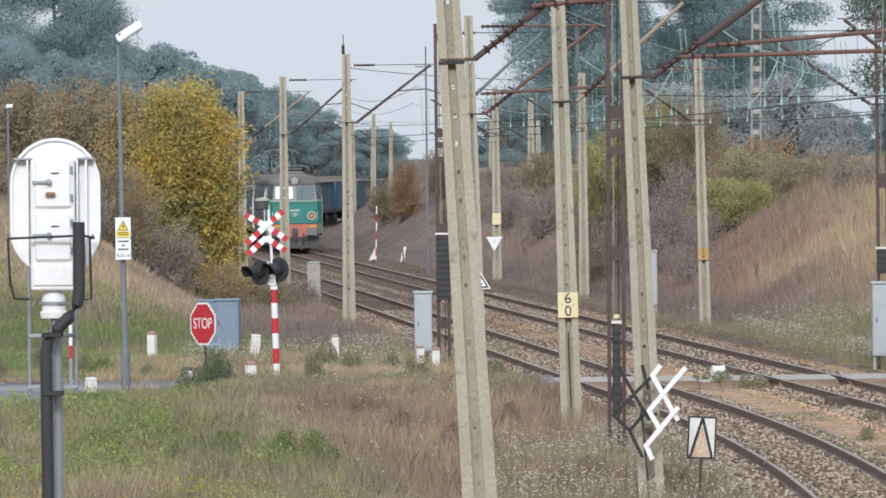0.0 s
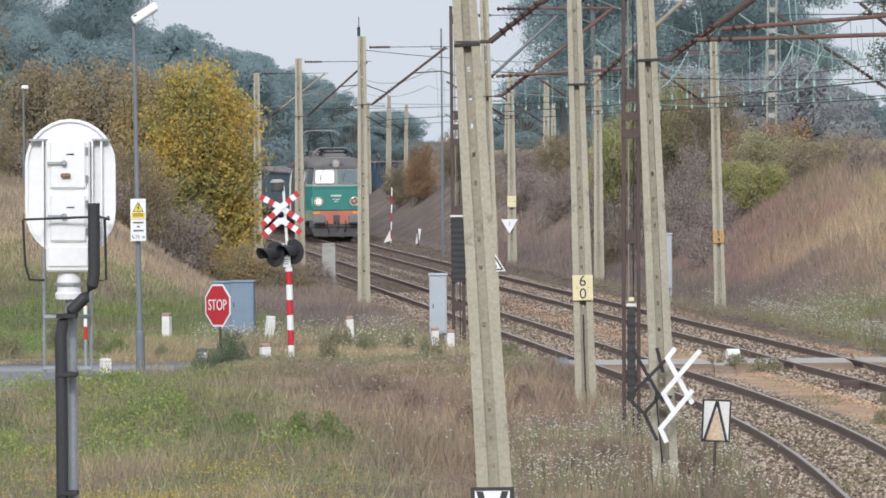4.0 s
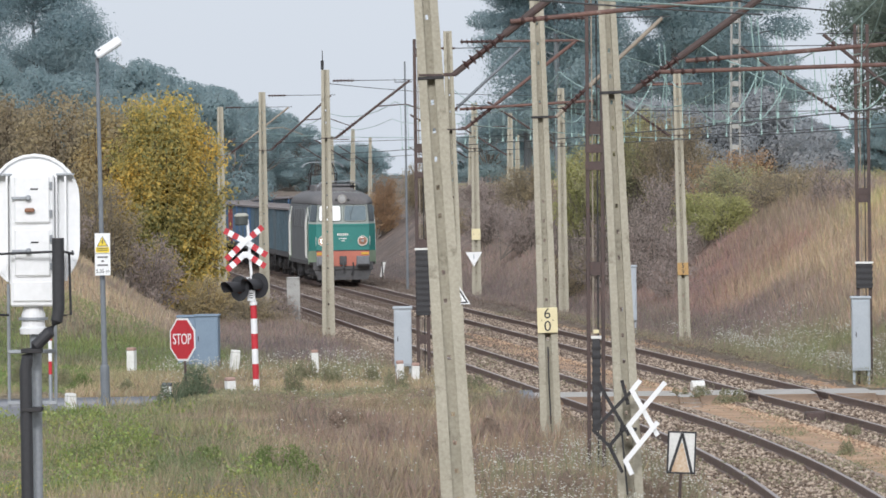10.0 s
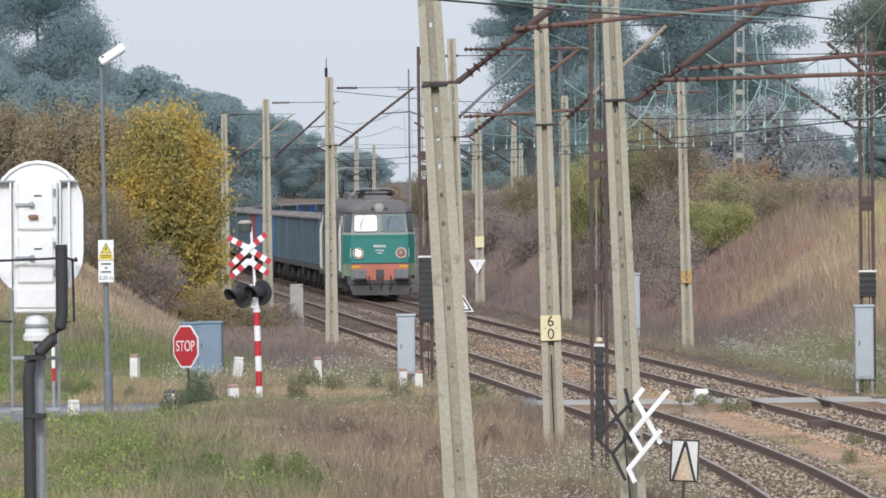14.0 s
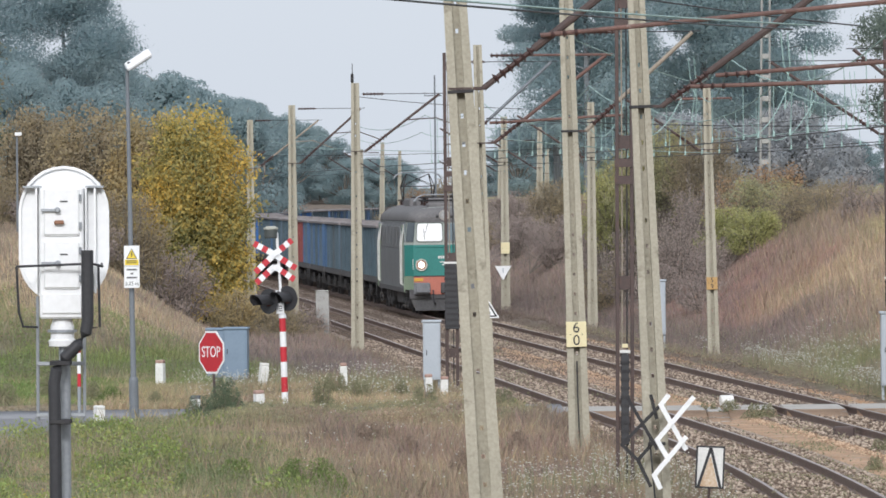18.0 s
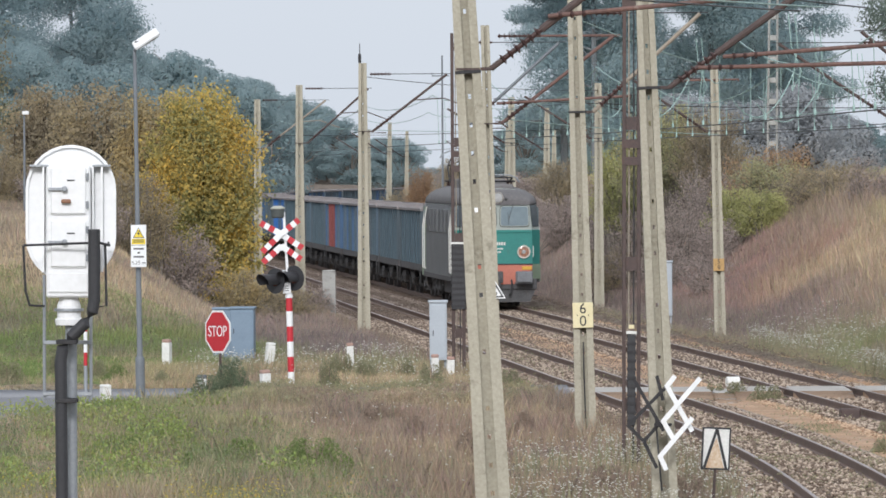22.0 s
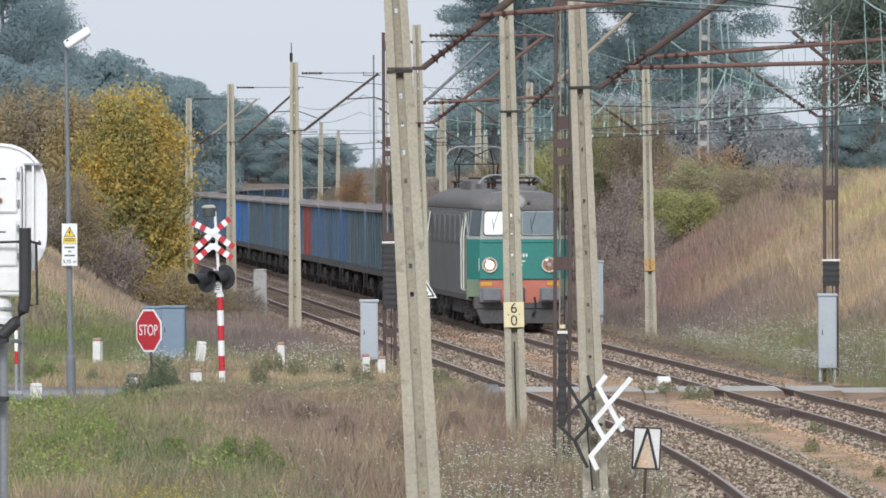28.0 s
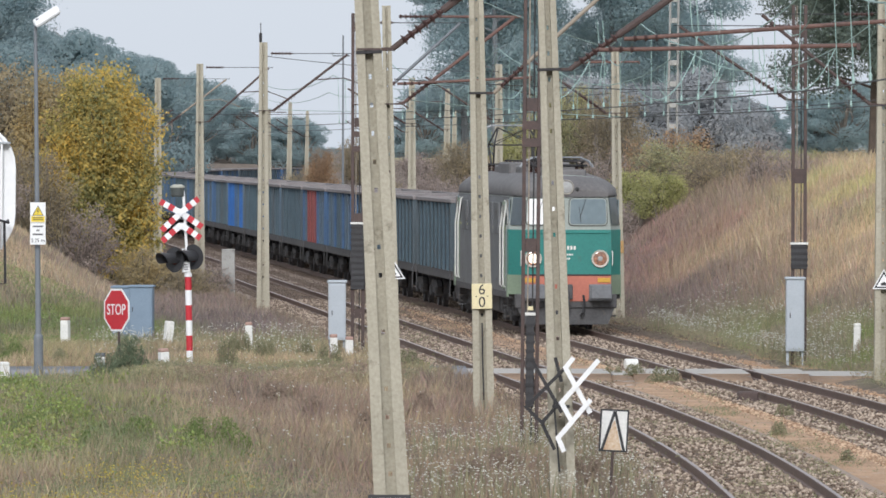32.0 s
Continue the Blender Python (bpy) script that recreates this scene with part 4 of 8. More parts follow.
    pantograph(loco, -6.3, True)
    for y, l, w, h in ((0, 3.2, 1.7, 0.28), (3.2, 1.6, 1.5, 0.2), (-3.2, 1.6, 1.5, 0.2), (8.0, 0.6, 1.2, 0.1)):
        part("roof_hatch", B(box, -w / 2, y - l / 2, 4.08, w / 2, y + l / 2, 4.2 + h, 0.05), ROOF, loco)
    for y in np.arange(-4.6, 4.7, 1.15):
        part("busbar_insulator", B(insulator, (0.35, float(y), 4.2), 0.3, 0.06), PORCELAIN, loco)
    part("busbar", B(tube, [(0.35, -4.9, 4.52), (0.35, 4.9, 4.52)], 0.025, 6), DARK_STEEL, loco)
    return loco


SPIN = []
LOCO = build_loco()


def build_wagon(name, top, ribm, label, patches=()):
    w = thing("open_wagon", Matrix(), label, "freight wagon", "open wagons of the train")
    L, hw, z0, z1 = 6.4, 1.40, 1.28, 3.28
    bm = bmesh.new()
    for sx in (-1, 1):
        box(bm, min(sx * hw, sx * (hw - 0.05)), -L, z0, max(sx * hw, sx * (hw - 0.05)), L, z1)
    part("side_wall", bm, top, w)
    bm = bmesh.new()
    for sy in (-1, 1):
        box(bm, -hw + 0.055, min(sy * L, sy * (L - 0.05)), z0, hw - 0.055, max(sy * L, sy * (L - 0.05)), z1)
        for k in (-0.9, -0.3, 0.3, 0.9):
            box(bm, k - 0.06, min(sy * (L + 0.002), sy * (L + 0.09)), z0, k + 0.06, max(sy * (L + 0.002), sy * (L + 0.09)), z1 - 0.05)
    part("end_wall", bm, top, w)
    part("floor", B(box, -hw + 0.06, -L + 0.06, z0 - 0.05, hw - 0.06, L - 0.06, z0 + 0.05), GRIME, w)
    part("load", B(box, -hw + 0.07, -L + 0.07, z0 + 0.06, hw - 0.07, L - 0.07, z1 - 0.35), GRIME, w, "dark load below the rim")
    bm = bmesh.new()
    for sx in (-1, 1):
        box(bm, sx * hw - 0.08, -L - 0.02, z1 - 0.02, sx * hw + 0.08, L + 0.02, z1 + 0.09, 0.015)
    for sy in (-1, 1):
        box(bm, -hw + 0.085, sy * L - 0.07, z1 - 0.02, hw - 0.085, sy * L + 0.07, z1 + 0.09, 0.015)
    part("top_rim", bm, WAGON_RIM, w, "scuffed grey top rim")
    for sx in (-1, 1):
        for k, paintm in patches:
            y = -L + 0.12 + (2 * L - 0.24) * (k + 0.5) / 9
            part("panel", B(box, min(sx * (hw + 0.003), sx * (hw + 0.02)), y - 0.6, z0 + 0.02, max(sx * (hw + 0.003), sx * (hw + 0.02)), y + 0.6, z1 - 0.04), paintm, w, "repainted side panel")
        for k in range(10):
            y = -L + 0.12 + (2 * L - 0.24) * k / 9
            bm = bmesh.new()
            slab(bm, [(y - 0.09, z0 - 0.02), (y + 0.09, z0 - 0.02), (y + 0.06, z1 - 0.03), (y - 0.06, z1 - 0.03)], 0, 0.07,
                 Matrix.Translation((sx * (hw + 0.002), 0, 0)) @ Matrix(((0, sx, 0, 0), (1, 0, 0, 0), (0, 0, 1, 0), (0, 0, 0, 1))))
            bmesh.ops.recalc_face_normals(bm, faces=bm.faces)
            part("side_post", bm, dict(patches).get(k, dict(patches).get(k - 1, ribm if k % 3 else top)), w)
        part("sole_bar", B(box, min(sx * 1.2, sx * 1.42), -L, 1.0, max(sx * 1.2, sx * 1.42), L, 1.26, 0.01), GRIME, w)
        for sy in (-1, 1):
            bm = bmesh.new()
            tube(bm, [(sx * 1.45, sy * (L - 0.2), 1.2), (sx * 1.48, sy * (L - 0.15), 0.5), (sx * 1.2, sy * (L - 0.15), 0.45)], 0.018, 5)
            part("step", bm, GRIME, w)
            bm = bmesh.new()
            lathe(bm, [(0.15, -0.05), (0.11, 0.0), (0.11, 0.32), (0.22, 0.45), (0.22, 0.5), (0.19, 0.52)], 14, pose(sx * 0.875, sy * (L + 0.05), 1.05, -90 * sy, 0, 0))
            part("buffer", bm, GRIME, w)
    for s in (-1, 1):
        bm = bmesh.new()
        for sx in (-1, 1):
            slab(bm, [(-1.25, 0.62), (-0.95, 0.30), (-0.6, 0.42), (0.6, 0.42), (0.95, 0.30), (1.25, 0.62), (0.9, 0.80), (-0.9, 0.80)], -0.07, 0.07,
                 Matrix.Translation((sx * 1.0, 0, 0)) @ Matrix.Rotation(math.pi / 2, 4, "Z"))
            for k in (-0.9, 0.9):
                box(bm, sx * 1.0 - 0.13, k - 0.16, 0.32, sx * 1.0 + 0.13, k + 0.16, 0.62, 0.03)
        box(bm, -1.0, -0.22, 0.5, 1.0, 0.22, 0.98)
        bog = part("bogie", bm, GRIME, w)
        bog.matrix_basis = Matrix.Translation((0, s * 4.3, 0))
        for k in (-0.9, 0.9):
            bm = bmesh.new()
            for sx in (-0.75, 0.75):
                lathe(bm, [(0.49, -0.02), (0.46, 0.03), (0.46, 0.13), (0.36, 0.13), (0.34, 0.09), (0.12, 0.10), (0.1, 0.16)], 16, pose(sx, 0, 0, 0, 90 if sx > 0 else -90, 0))
            tube(bm, [(-0.75, 0, 0), (0.75, 0, 0)], 0.08, 8)
            ws = part("wheelset", bm, GRIME, bog)
            ws.matrix_basis = Matrix.Translation((0, k, 0.46))
            SPIN.append((ws, 0.46))
    return w


WAGON_RIM = mat("scuffed_rim", (0.26, 0.24, 0.24), (0.17, 0.155, 0.155), 0.8, scale=1.2, fine=12, bump=0.2, c3=(0.20, 0.12, 0.095), spot=0.12)


def paint(name, c):
    return mat(name, c, tuple(v * 0.62 for v in c), 0.7, scale=0.7, fine=9, bump=0.12, c3=tuple(0.4 * v + 0.035 for v in c), spot=0.14)


P_DARK = paint("dark_green_grey_wagon_paint", (0.085, 0.115, 0.135))
P_BLUE = paint("blue_wagon_paint", (0.06, 0.13, 0.25))
P_BRIGHT = paint("bright_blue_wagon_paint", (0.03, 0.15, 0.45))
P_GREYBLUE = paint("grey_blue_wagon_paint", (0.095, 0.145, 0.195))
P_RED = paint("red_brown_wagon_paint", (0.27, 0.07, 0.065))
P_TEALW = paint("grey_teal_wagon_paint", (0.075, 0.12, 0.15))
WAGONS = []
WAGON_KINDS = {
    "dark": build_wagon("dark", P_DARK, P_TEALW, "dark grey-green open freight wagon with ribbed sides", [(2, P_TEALW), (6, P_TEALW)]),
    "blue": build_wagon("blue", P_BLUE, P_GREYBLUE, "worn blue open freight wagon with ribbed sides", [(1, P_GREYBLUE), (4, P_TEALW), (7, P_GREYBLUE)]),
    "bright": build_wagon("bright", P_GREYBLUE, P_BLUE, "grey-blue open freight wagon with bright blue panels", [(0, P_BRIGHT), (1, P_BRIGHT), (2, P_BRIGHT), (7, P_BRIGHT)]),
    "red": build_wagon("red", P_BLUE, P_GREYBLUE, "worn blue open freight wagon with red-brown panels", [(2, P_RED), (3, P_RED), (4, P_RED)]),
    "greyblue": build_wagon("greyblue", P_GREYBLUE, P_TEALW, "faded grey-blue open freight wagon with ribbed sides", [(0, P_BLUE), (5, P_DARK)]),
}
ORDER = "dark dark greyblue blue red dark greyblue dark bright greyblue blue greyblue dark blue greyblue bright dark blue greyblue dark blue greyblue blue dark greyblue blue".split()
REST = []
for kind in ORDER:
    src = WAGON_KINDS[kind]
    REST.append((kind, src))


def motions():
    """Keys all that moves: the cars along the track, and their wheels."""
    rows_t = [k * 1.0 for k in range(33)]
    step = 0.1
    for w, r in SPIN:
        m0, rows, ang, t = w.matrix_basis.copy(), [], 0.0, 0.0
        while t < 32.0 + 1e-6:
            rows.append((t, m0 @ pose(0, 0, 0, -ang, 0, 0)))
            ang += math.degrees(5.85 * step / r)
            t += step
        walk(w, rows)
    walk(LOCO, [(t, car_pose(front_of(t), 19.24, 5.15)) for t in rows_t])
    taken = set()
    for i, (kind, src) in enumerate(REST):
        if kind in taken:
            car = copy_thing(src, src.matrix_basis.copy())
        else:
            car = src
            taken.add(kind)
        WAGONS.append((i, car))
    for i, car in WAGONS:
        walk(car, [(t, car_pose(front_of(t) + 19.24 + 14.04 * i, 14.04, 4.3)) for t in rows_t])

# ---- overhead line: masts, arms and wires ----
def mast_parts(parent, h, w0, w1, deep=0.26):
    """A tapering concrete post with two flanges and a pierced web, 0.6 m in the ground."""
    def wid(z):
        return w0 + (w1 - w0) * (z + 0.6) / (h + 0.6)

    def col(bm, xa0, xa1, y0, y1, za, zb):
        q = []
        for z in (za, zb):
            w = wid(z)
            q.append([bm.verts.new((x * w, y, z)) for x, y in ((xa0, y0), (xa1, y0), (xa1, y1), (xa0, y1))])
        bm.faces.new(q[0][::-1])
        bm.faces.new(q[1])
        for i in range(4):
            bm.faces.new((q[0][i], q[0][(i + 1) % 4], q[1][(i + 1) % 4], q[1][i]))
    part("flange", B(col, -0.5, -0.16, -deep / 2, deep / 2, -0.6, h), CONCRETE, parent)
    part("flange", B(col, 0.16, 0.5, -deep / 2, deep / 2, -0.6, h), CONCRETE, parent)
    # web: one pierced strip, front and back joined round each hole
    bm = bmesh.new()
    zs, k = [-0.6], 0
    while zs[-1] < h - 1.0:
        zs += [zs[-1] + 0.30, zs[-1] + 0.36]
    zs.append(h)
    rh = random.Random(int(h * 100 + w0 * 1000))
    blind = {i for i in range(len(zs)) if rh.random() < 0.25}
    xs = (-0.159, -0.058, 0.058, 0.159)
    grid = [[[bm.verts.new((x * wid(z), y, z)) for x in xs] for z in zs] for y in (0.03, 0.10)]
    for i in range(len(zs) - 1):
        for j in range(3):
            if j == 1 and i % 2 == 1 and i not in blind:
                continue
            f, g = grid[0], grid[1]
            bm.faces.new((f[i][j], f[i][j + 1], f[i + 1][j + 1], f[i + 1][j]))
            bm.faces.new((g[i][j], g[i + 1][j], g[i + 1][j + 1], g[i][j + 1]))
        if i % 2 == 1 and i not in blind:
            for (p, q) in (((i, 1), (i + 1, 1)), ((i + 1, 1), (i + 1, 2)), ((i + 1, 2), (i, 2)), ((i, 2), (i, 1))):
                bm.faces.new((grid[0][p[0]][p[1]], grid[0][q[0]][q[1]], grid[1][q[0]][q[1]], grid[1][p[0]][p[1]]))
    part("web", bm, CONCRETE, parent, "recessed web pierced by bolt holes")


def concrete_mast(px, py, h, w0, w1, lean=0.0, turn=0.0, label="tall grey-beige concrete catenary mast with holes"):
    m = thing("catenary_mast", pose(px, py, gz(px, py), 0, lean, turn), label, "mast", "concrete catenary masts")
    mast_parts(m, h - gz(px, py), w0, w1)
    return m


def lattice_mast(px, py, h, w=0.36, lean=0.0, leg=0.08, step=2.3, label="rusty steel catenary mast of two channels with battens"):
    z0 = gz(px, py)
    m = thing("steel_mast", pose(px, py, z0, 0, lean, 0), label, "mast", "steel catenary masts")
    for sx in (-1, 1):
        bm = bmesh.new()
        x0, x1 = sx * w / 2, sx * (w / 2 - leg)
        box(bm, min(x0, x1), -0.05, -0.3, max(x0, x1), 0.05, h - z0, 0.006)
        part("channel", bm, RUST, m)
    z = 0.9
    while z < h - z0 - 0.3:
        part("batten", B(box, -w / 2 + leg + 0.002, -0.056, z, w / 2 - leg - 0.002, -0.042, z + 0.22), RUST, m)
        part("batten", B(box, -w / 2 + leg + 0.002, 0.042, z, w / 2 - leg - 0.002, 0.056, z + 0.22), RUST, m)
        z += step
    for k, x in enumerate((-0.05, 0.03)):
        part("cable", B(tube, [(x * w / 0.3, -0.02, -0.2), (x * w / 0.3 + 0.01, -0.02, (h - z0) * 0.5), (x * w / 0.3, -0.02, h - z0 - 0.4 * k)], 0.013, 5), DARK_STEEL if k else PALE_TUBE, m, "thin cable between the channels")
    return m


def disc_string(bm, p, q, n=6, r=0.075):
    """Ribbed insulator between two points."""
    p, q = Vector(p), Vector(q)
    d = (q - p)
    pts, k = [], n * 2 + 1
    m = Matrix.Translation(p) @ d.to_track_quat("Z", "Y").to_matrix().to_4x4()
    prof = [(r * 0.4, 0.0)]
    for i in range(n):
        a = d.length * (i + 0.3) / n
        prof += [(r * 0.42, a - d.length * 0.1 / n), (r, a), (r * 0.42, a + d.length * 0.3 / n)]
    prof.append((r * 0.4, d.length))
    lathe(bm, prof, 10, m)


def upright(mast, z):
    """A frame that stands plumb where the mast's axis passes the height z."""
    m = mast.matrix_basis
    zb = m.translation.z
    p = m @ Vector((0, 0, z - zb))
    return pose(p.x, p.y, zb)


def arm(mast, side, z_low, z_top, reach, tie=True, tilt=0.0, rust=RUST_RED, thick=0.038, steady=False, bar=0.012):
    """A slanting bracket arm with its insulators, pull bar and steady arm; side 1 reaches to +x."""
    e = thing("bracket_arm", upright(mast, z_low), "rusty catenary bracket arm with brown insulators", "bracket arm", "catenary bracket arms")
    zb = mast.matrix_basis.translation.z
    zl, zt = z_low - zb, z_top - zb
    s = side
    bm = bmesh.new()
    box(bm, -0.15, -0.142, zl - 0.015, 0.15, 0.142, zl + 0.012)
    box(bm, min(s * 0.15, s * 0.30), -0.03, zl - 0.022, max(s * 0.15, s * 0.30), 0.03, zl + 0.022, 0.006)
    part("clamp", bm, RUST, e)
    a = Vector((s * 0.29, 0, zl))
    b = Vector((s * reach, tilt, zt))
    u = (b - a).normalized()
    bm = bmesh.new()
    disc_string(bm, a + u * 0.16, a + u * 0.82, 6, 0.082)
    part("insulator", bm, PORCELAIN, e)
    bm = bmesh.new()
    tube(bm, [a, a + u * 0.18], 0.038, 8)
    tube(bm, [a + u * 0.81, b], thick, 8)
    part("strut", bm, rust, e)
    if tie:
        bm = bmesh.new()
        disc_string(bm, (s * 0.22, 0, zt + 0.02), (s * 0.85, 0, zt + 0.02), 6, 0.06)
        part("tie_insulator", bm, PORCELAIN, e)
        part("tie_bar", B(tube, [(s * 0.85, 0, zt + 0.02), (s * (reach + 0.15), tilt, zt + 0.02)], bar, 6), WIRE_DARK if bar < 0.02 else rust, e)
    if steady:
        f = a + u * ((b - a).length * 0.55)
        bm = bmesh.new()
        tube(bm, [f + Vector((0, 0, 0)), f + Vector((s * 0.9, 0, 0.05)), f + Vector((s * 1.7, 0, -0.25))], 0.02, 6)
        part("steady_arm", bm, rust, e)
    return e


M_NEAR = concrete_mast(0.46, 88.0, 9.2, 0.47, 0.25, lean=-3.0)
M_MID = concrete_mast(2.31, 126.8, 8.4, 0.40, 0.245, lean=-1.2)
M_FRONT = concrete_mast(2.86, 96.5, 8.8, 0.37, 0.215, lean=-2.0)
M_LEFT1 = concrete_mast(-2.81, 206.5, 8.0, 0.40, 0.235)
M_LEFT2 = concrete_mast(-5.63, 247.5, 7.87, 0.40, 0.235)
M_LEFT3 = concrete_mast(-8.2, 285.0, 7.75, 0.40, 0.24)
M_BEHIND = concrete_mast(0.77, 146.5, 7.85, 0.28, 0.18, lean=-1.3)
M_870 = concrete_mast(2.19, 282.0, 7.75, 0.40, 0.25)
M_1030 = concrete_mast(4.98, 246.0, 7.85, 0.38, 0.24)
M_RIGHT = concrete_mast(7.64, 203.0, 7.8, 0.36, 0.22, lean=-1.0)
M_FAR_R = concrete_mast(11.2, 148.0, 8.3, 0.40, 0.25)
S_1090 = lattice_mast(2.81, 113.8, 8.3, 0.30, lean=0.4, leg=0.06)
S_775 = lattice_mast(0.0, 167.3, 8.1, 0.33)
S_1555 = lattice_mast(10.29, 162.0, 8.2, 0.36, leg=0.075, step=3.4)
arm(M_NEAR, 1, 6.08, 7.55, 2.2, rust=RUST, thick=0.05)
arm(M_FRONT, 1, 5.93, 7.75, 2.85, rust=RUST, thick=0.05)
arm(M_MID, 1, 5.85, 7.63, 2.25, rust=PALE_TUBE)
arm(M_BEHIND, 1, 5.78, 7.6, 2.65, bar=0.03)
arm(M_LEFT1, 1, 5.97, 7.65, 2.5, rust=RUST, steady=True)
arm(M_LEFT2, 1, 5.8, 7.72, 2.45, rust=RUST, steady=True)
arm(S_1555, -1, 6.0, 7.7, 2.8, rust=RUST)

# ---- railway signal on the near left, seen from behind ----
def oval(w, h, zc, n=14):
    r = w / 2
    return [(r * math.cos(math.pi * k / n), zc + h / 2 - r + r * math.sin(math.pi * k / n)) for k in range(n + 1)] + \
           [(r * math.cos(math.pi + math.pi * k / n), zc - h / 2 + r + r * math.sin(math.pi + math.pi * k / n)) for k in range(n + 1)]


def signal_back():
    x, d, zc = -2.809, 50.00, 4.505
    z0 = gz(x, d)
    c = zc - z0
    t = thing("railway_signal", pose(x, d, z0, 0, 0.3, 0), "white light signal seen from behind on a grey post", "signal")
    bm = B(slab, oval(0.65, 0.99, c), 0.0, 0.025)
    board = part("backboard", bm, WHITE, t, "white oval backboard")
    bm = bmesh.new()
    o1, o2 = oval(0.65, 0.99, c), oval(0.61, 0.95, c)
    k = len(o1)
    f = [[bm.verts.new((x1, y, z1)) for x1, z1 in o] for o, y in ((o1, -0.03), (o2, -0.03), (o2, -0.001), (o1, -0.001))]
    for a, b in ((0, 1), (1, 2), (3, 0)):
        for i in range(k):
            bm.faces.new((f[a][i], f[a][(i + 1) % k], f[b][(i + 1) % k], f[b][i]))
    part("rim", bm, WHITE, board)
    house = part("lamp_housing", B(box, -0.165, -0.22, c - 0.60, 0.15, -0.004, c + 0.34, 0.012), WHITE, t, "white lamp housing with two doors")
    for z in (c + 0.165, c - 0.215):
        o = part("door", B(box, -0.135, -0.245, z - 0.17, 0.125, -0.224, z + 0.17, 0.012), WHITE, t, "white hinged lamp door")
        part("latch", B(box, -0.15, -0.268, z + 0.0, -0.03, -0.25, z + 0.022, 0.004), GREY_STEEL, o)
        part("knob", B(lathe, [(0.018, 0), (0.022, 0.012), (0.012, 0.02)], 10, pose(-0.03, -0.27, z + 0.012, 90, 0, 0)), GREY_STEEL, o)
        for zz in (z + 0.1, z - 0.1):
            part("hinge", B(tube, [(0.13, -0.238, zz - 0.025), (0.13, -0.238, zz + 0.025)], 0.012, 6), GREY_STEEL, o)
        part("name_strip", B(box, -0.015, -0.249, z + 0.07, 0.04, -0.246, z + 0.08), BLACK, o)
    part("padlock", B(box, -0.055, -0.29, c + 0.075, 0.015, -0.25, c + 0.105, 0.008), mat("brass_padlock", (0.30, 0.15, 0.09), (0.2, 0.1, 0.06), 0.5, bump=0), t, "small reddish padlock")
    for x0 in (-0.20, 0.155, 0.22):
        part("stiffener", B(box, x0, -0.10, c - 0.42, x0 + 0.014, -0.004, c + 0.335), WHITE, board)
    for x0 in (-0.29, 0.16):
        part("bracket", B(box, x0, -0.10, c + 0.338, x0 + 0.13, -0.004, c + 0.352), GREY_STEEL, board)
    part("lower_lid", B(box, -0.15, -0.236, c - 0.565, 0.135, -0.222, c - 0.42, 0.008), WHITE, house)
    part("neck", B(lathe, [(0.095, c - 0.80), (0.10, c - 0.76), (0.085, c - 0.745), (0.085, c - 0.66), (0.065, c - 0.60)], 20, Matrix.Translation((-0.01, -0.10, 0))), WHITE, t, "white socket under the housing")
    part("neck_ring", B(lathe, [(0.105, c - 0.70), (0.105, c - 0.68)], 20, Matrix.Translation((-0.01, -0.10, 0))), GREY_STEEL, t)
    part("post", B(tube, [(0.015, -0.10, -0.3), (0.005, -0.10, c - 0.79)], 0.042, 14), GREY_STEEL, t, "grey tubular post")
    pts = [(-0.035, -0.36, -0.3), (-0.05, -0.36, c - 1.6), (-0.055, -0.36, c - 1.05), (-0.04, -0.36, c - 0.96), (0.02, -0.36, c - 0.88), (0.12, -0.36, c - 0.78), (0.17, -0.36, c - 0.70), (0.185, -0.36, c - 0.62), (0.185, -0.36, c - 0.11)]
    part("cable_pipe", B(tube, pts, 0.044, 14), BLACK, t, "bent black cable pipe")
    bm = bmesh.new()
    tube(bm, [(-0.325, -0.30, c - 0.225), (0.22, -0.38, c - 0.205), (0.29, -0.32, c - 0.225), (0.275, -0.12, c - 0.21)], 0.010, 6)
    tube(bm, [(-0.325, -0.30, c - 0.225), (-0.31, -0.29, c - 0.55), (-0.28, -0.28, c - 0.655), (-0.18, -0.22, c - 0.66)], 0.010, 6)
    tube(bm, [(0.262, -0.32, c - 0.225), (0.27, -0.31, c - 0.66), (0.20, -0.30, c - 0.665)], 0.010, 6)
    part("guard_rail", bm, BLACK, t, "thin black guard frame")
    for sx in (-0.19, 0.145):
        part("ladder_rail", B(tube, [(sx, -0.05, c - 1.34), (sx, -0.05, c - 0.44)], 0.012, 8), GREY_STEEL, t)
    for z in (c - 0.94, c - 1.31):
        part("ladder_rung", B(box, -0.20, -0.075, z, 0.155, -0.03, z + 0.028, 0.004), GREY_STEEL, t)
    for z in (c - 0.93, c - 1.35, c - 2.2):
        part("pipe_clamp", B(box, -0.085, -0.41, z, 0.06, -0.14, z + 0.03, 0.004), DARK_STEEL, t)
    return t


signal_back()


# ---- level crossing light signal with its double cross ----
def banded_arm(sign, p, q, w, y):
    """A sign arm from p to q in x, z: white by the middle, then red, white and a red tip."""
    p, q = Vector(p), Vector(q)
    u = (q - p).normalized()
    n = Vector((-u.y, u.x)) * w / 2
    L = (q - p).length
    for a, b, red in ((0.0, 0.34, 0), (0.34, 0.58, 1), (0.58, 0.80, 0), (0.80, 1.0, 1)):
        s, e = p + u * L * a, p + u * L * b
        part("red_band" if red else "white_band", B(slab, [tuple(s - n), tuple(e - n), tuple(e + n), tuple(s + n)], y, y + 0.02), RED if red else WHITE, sign)


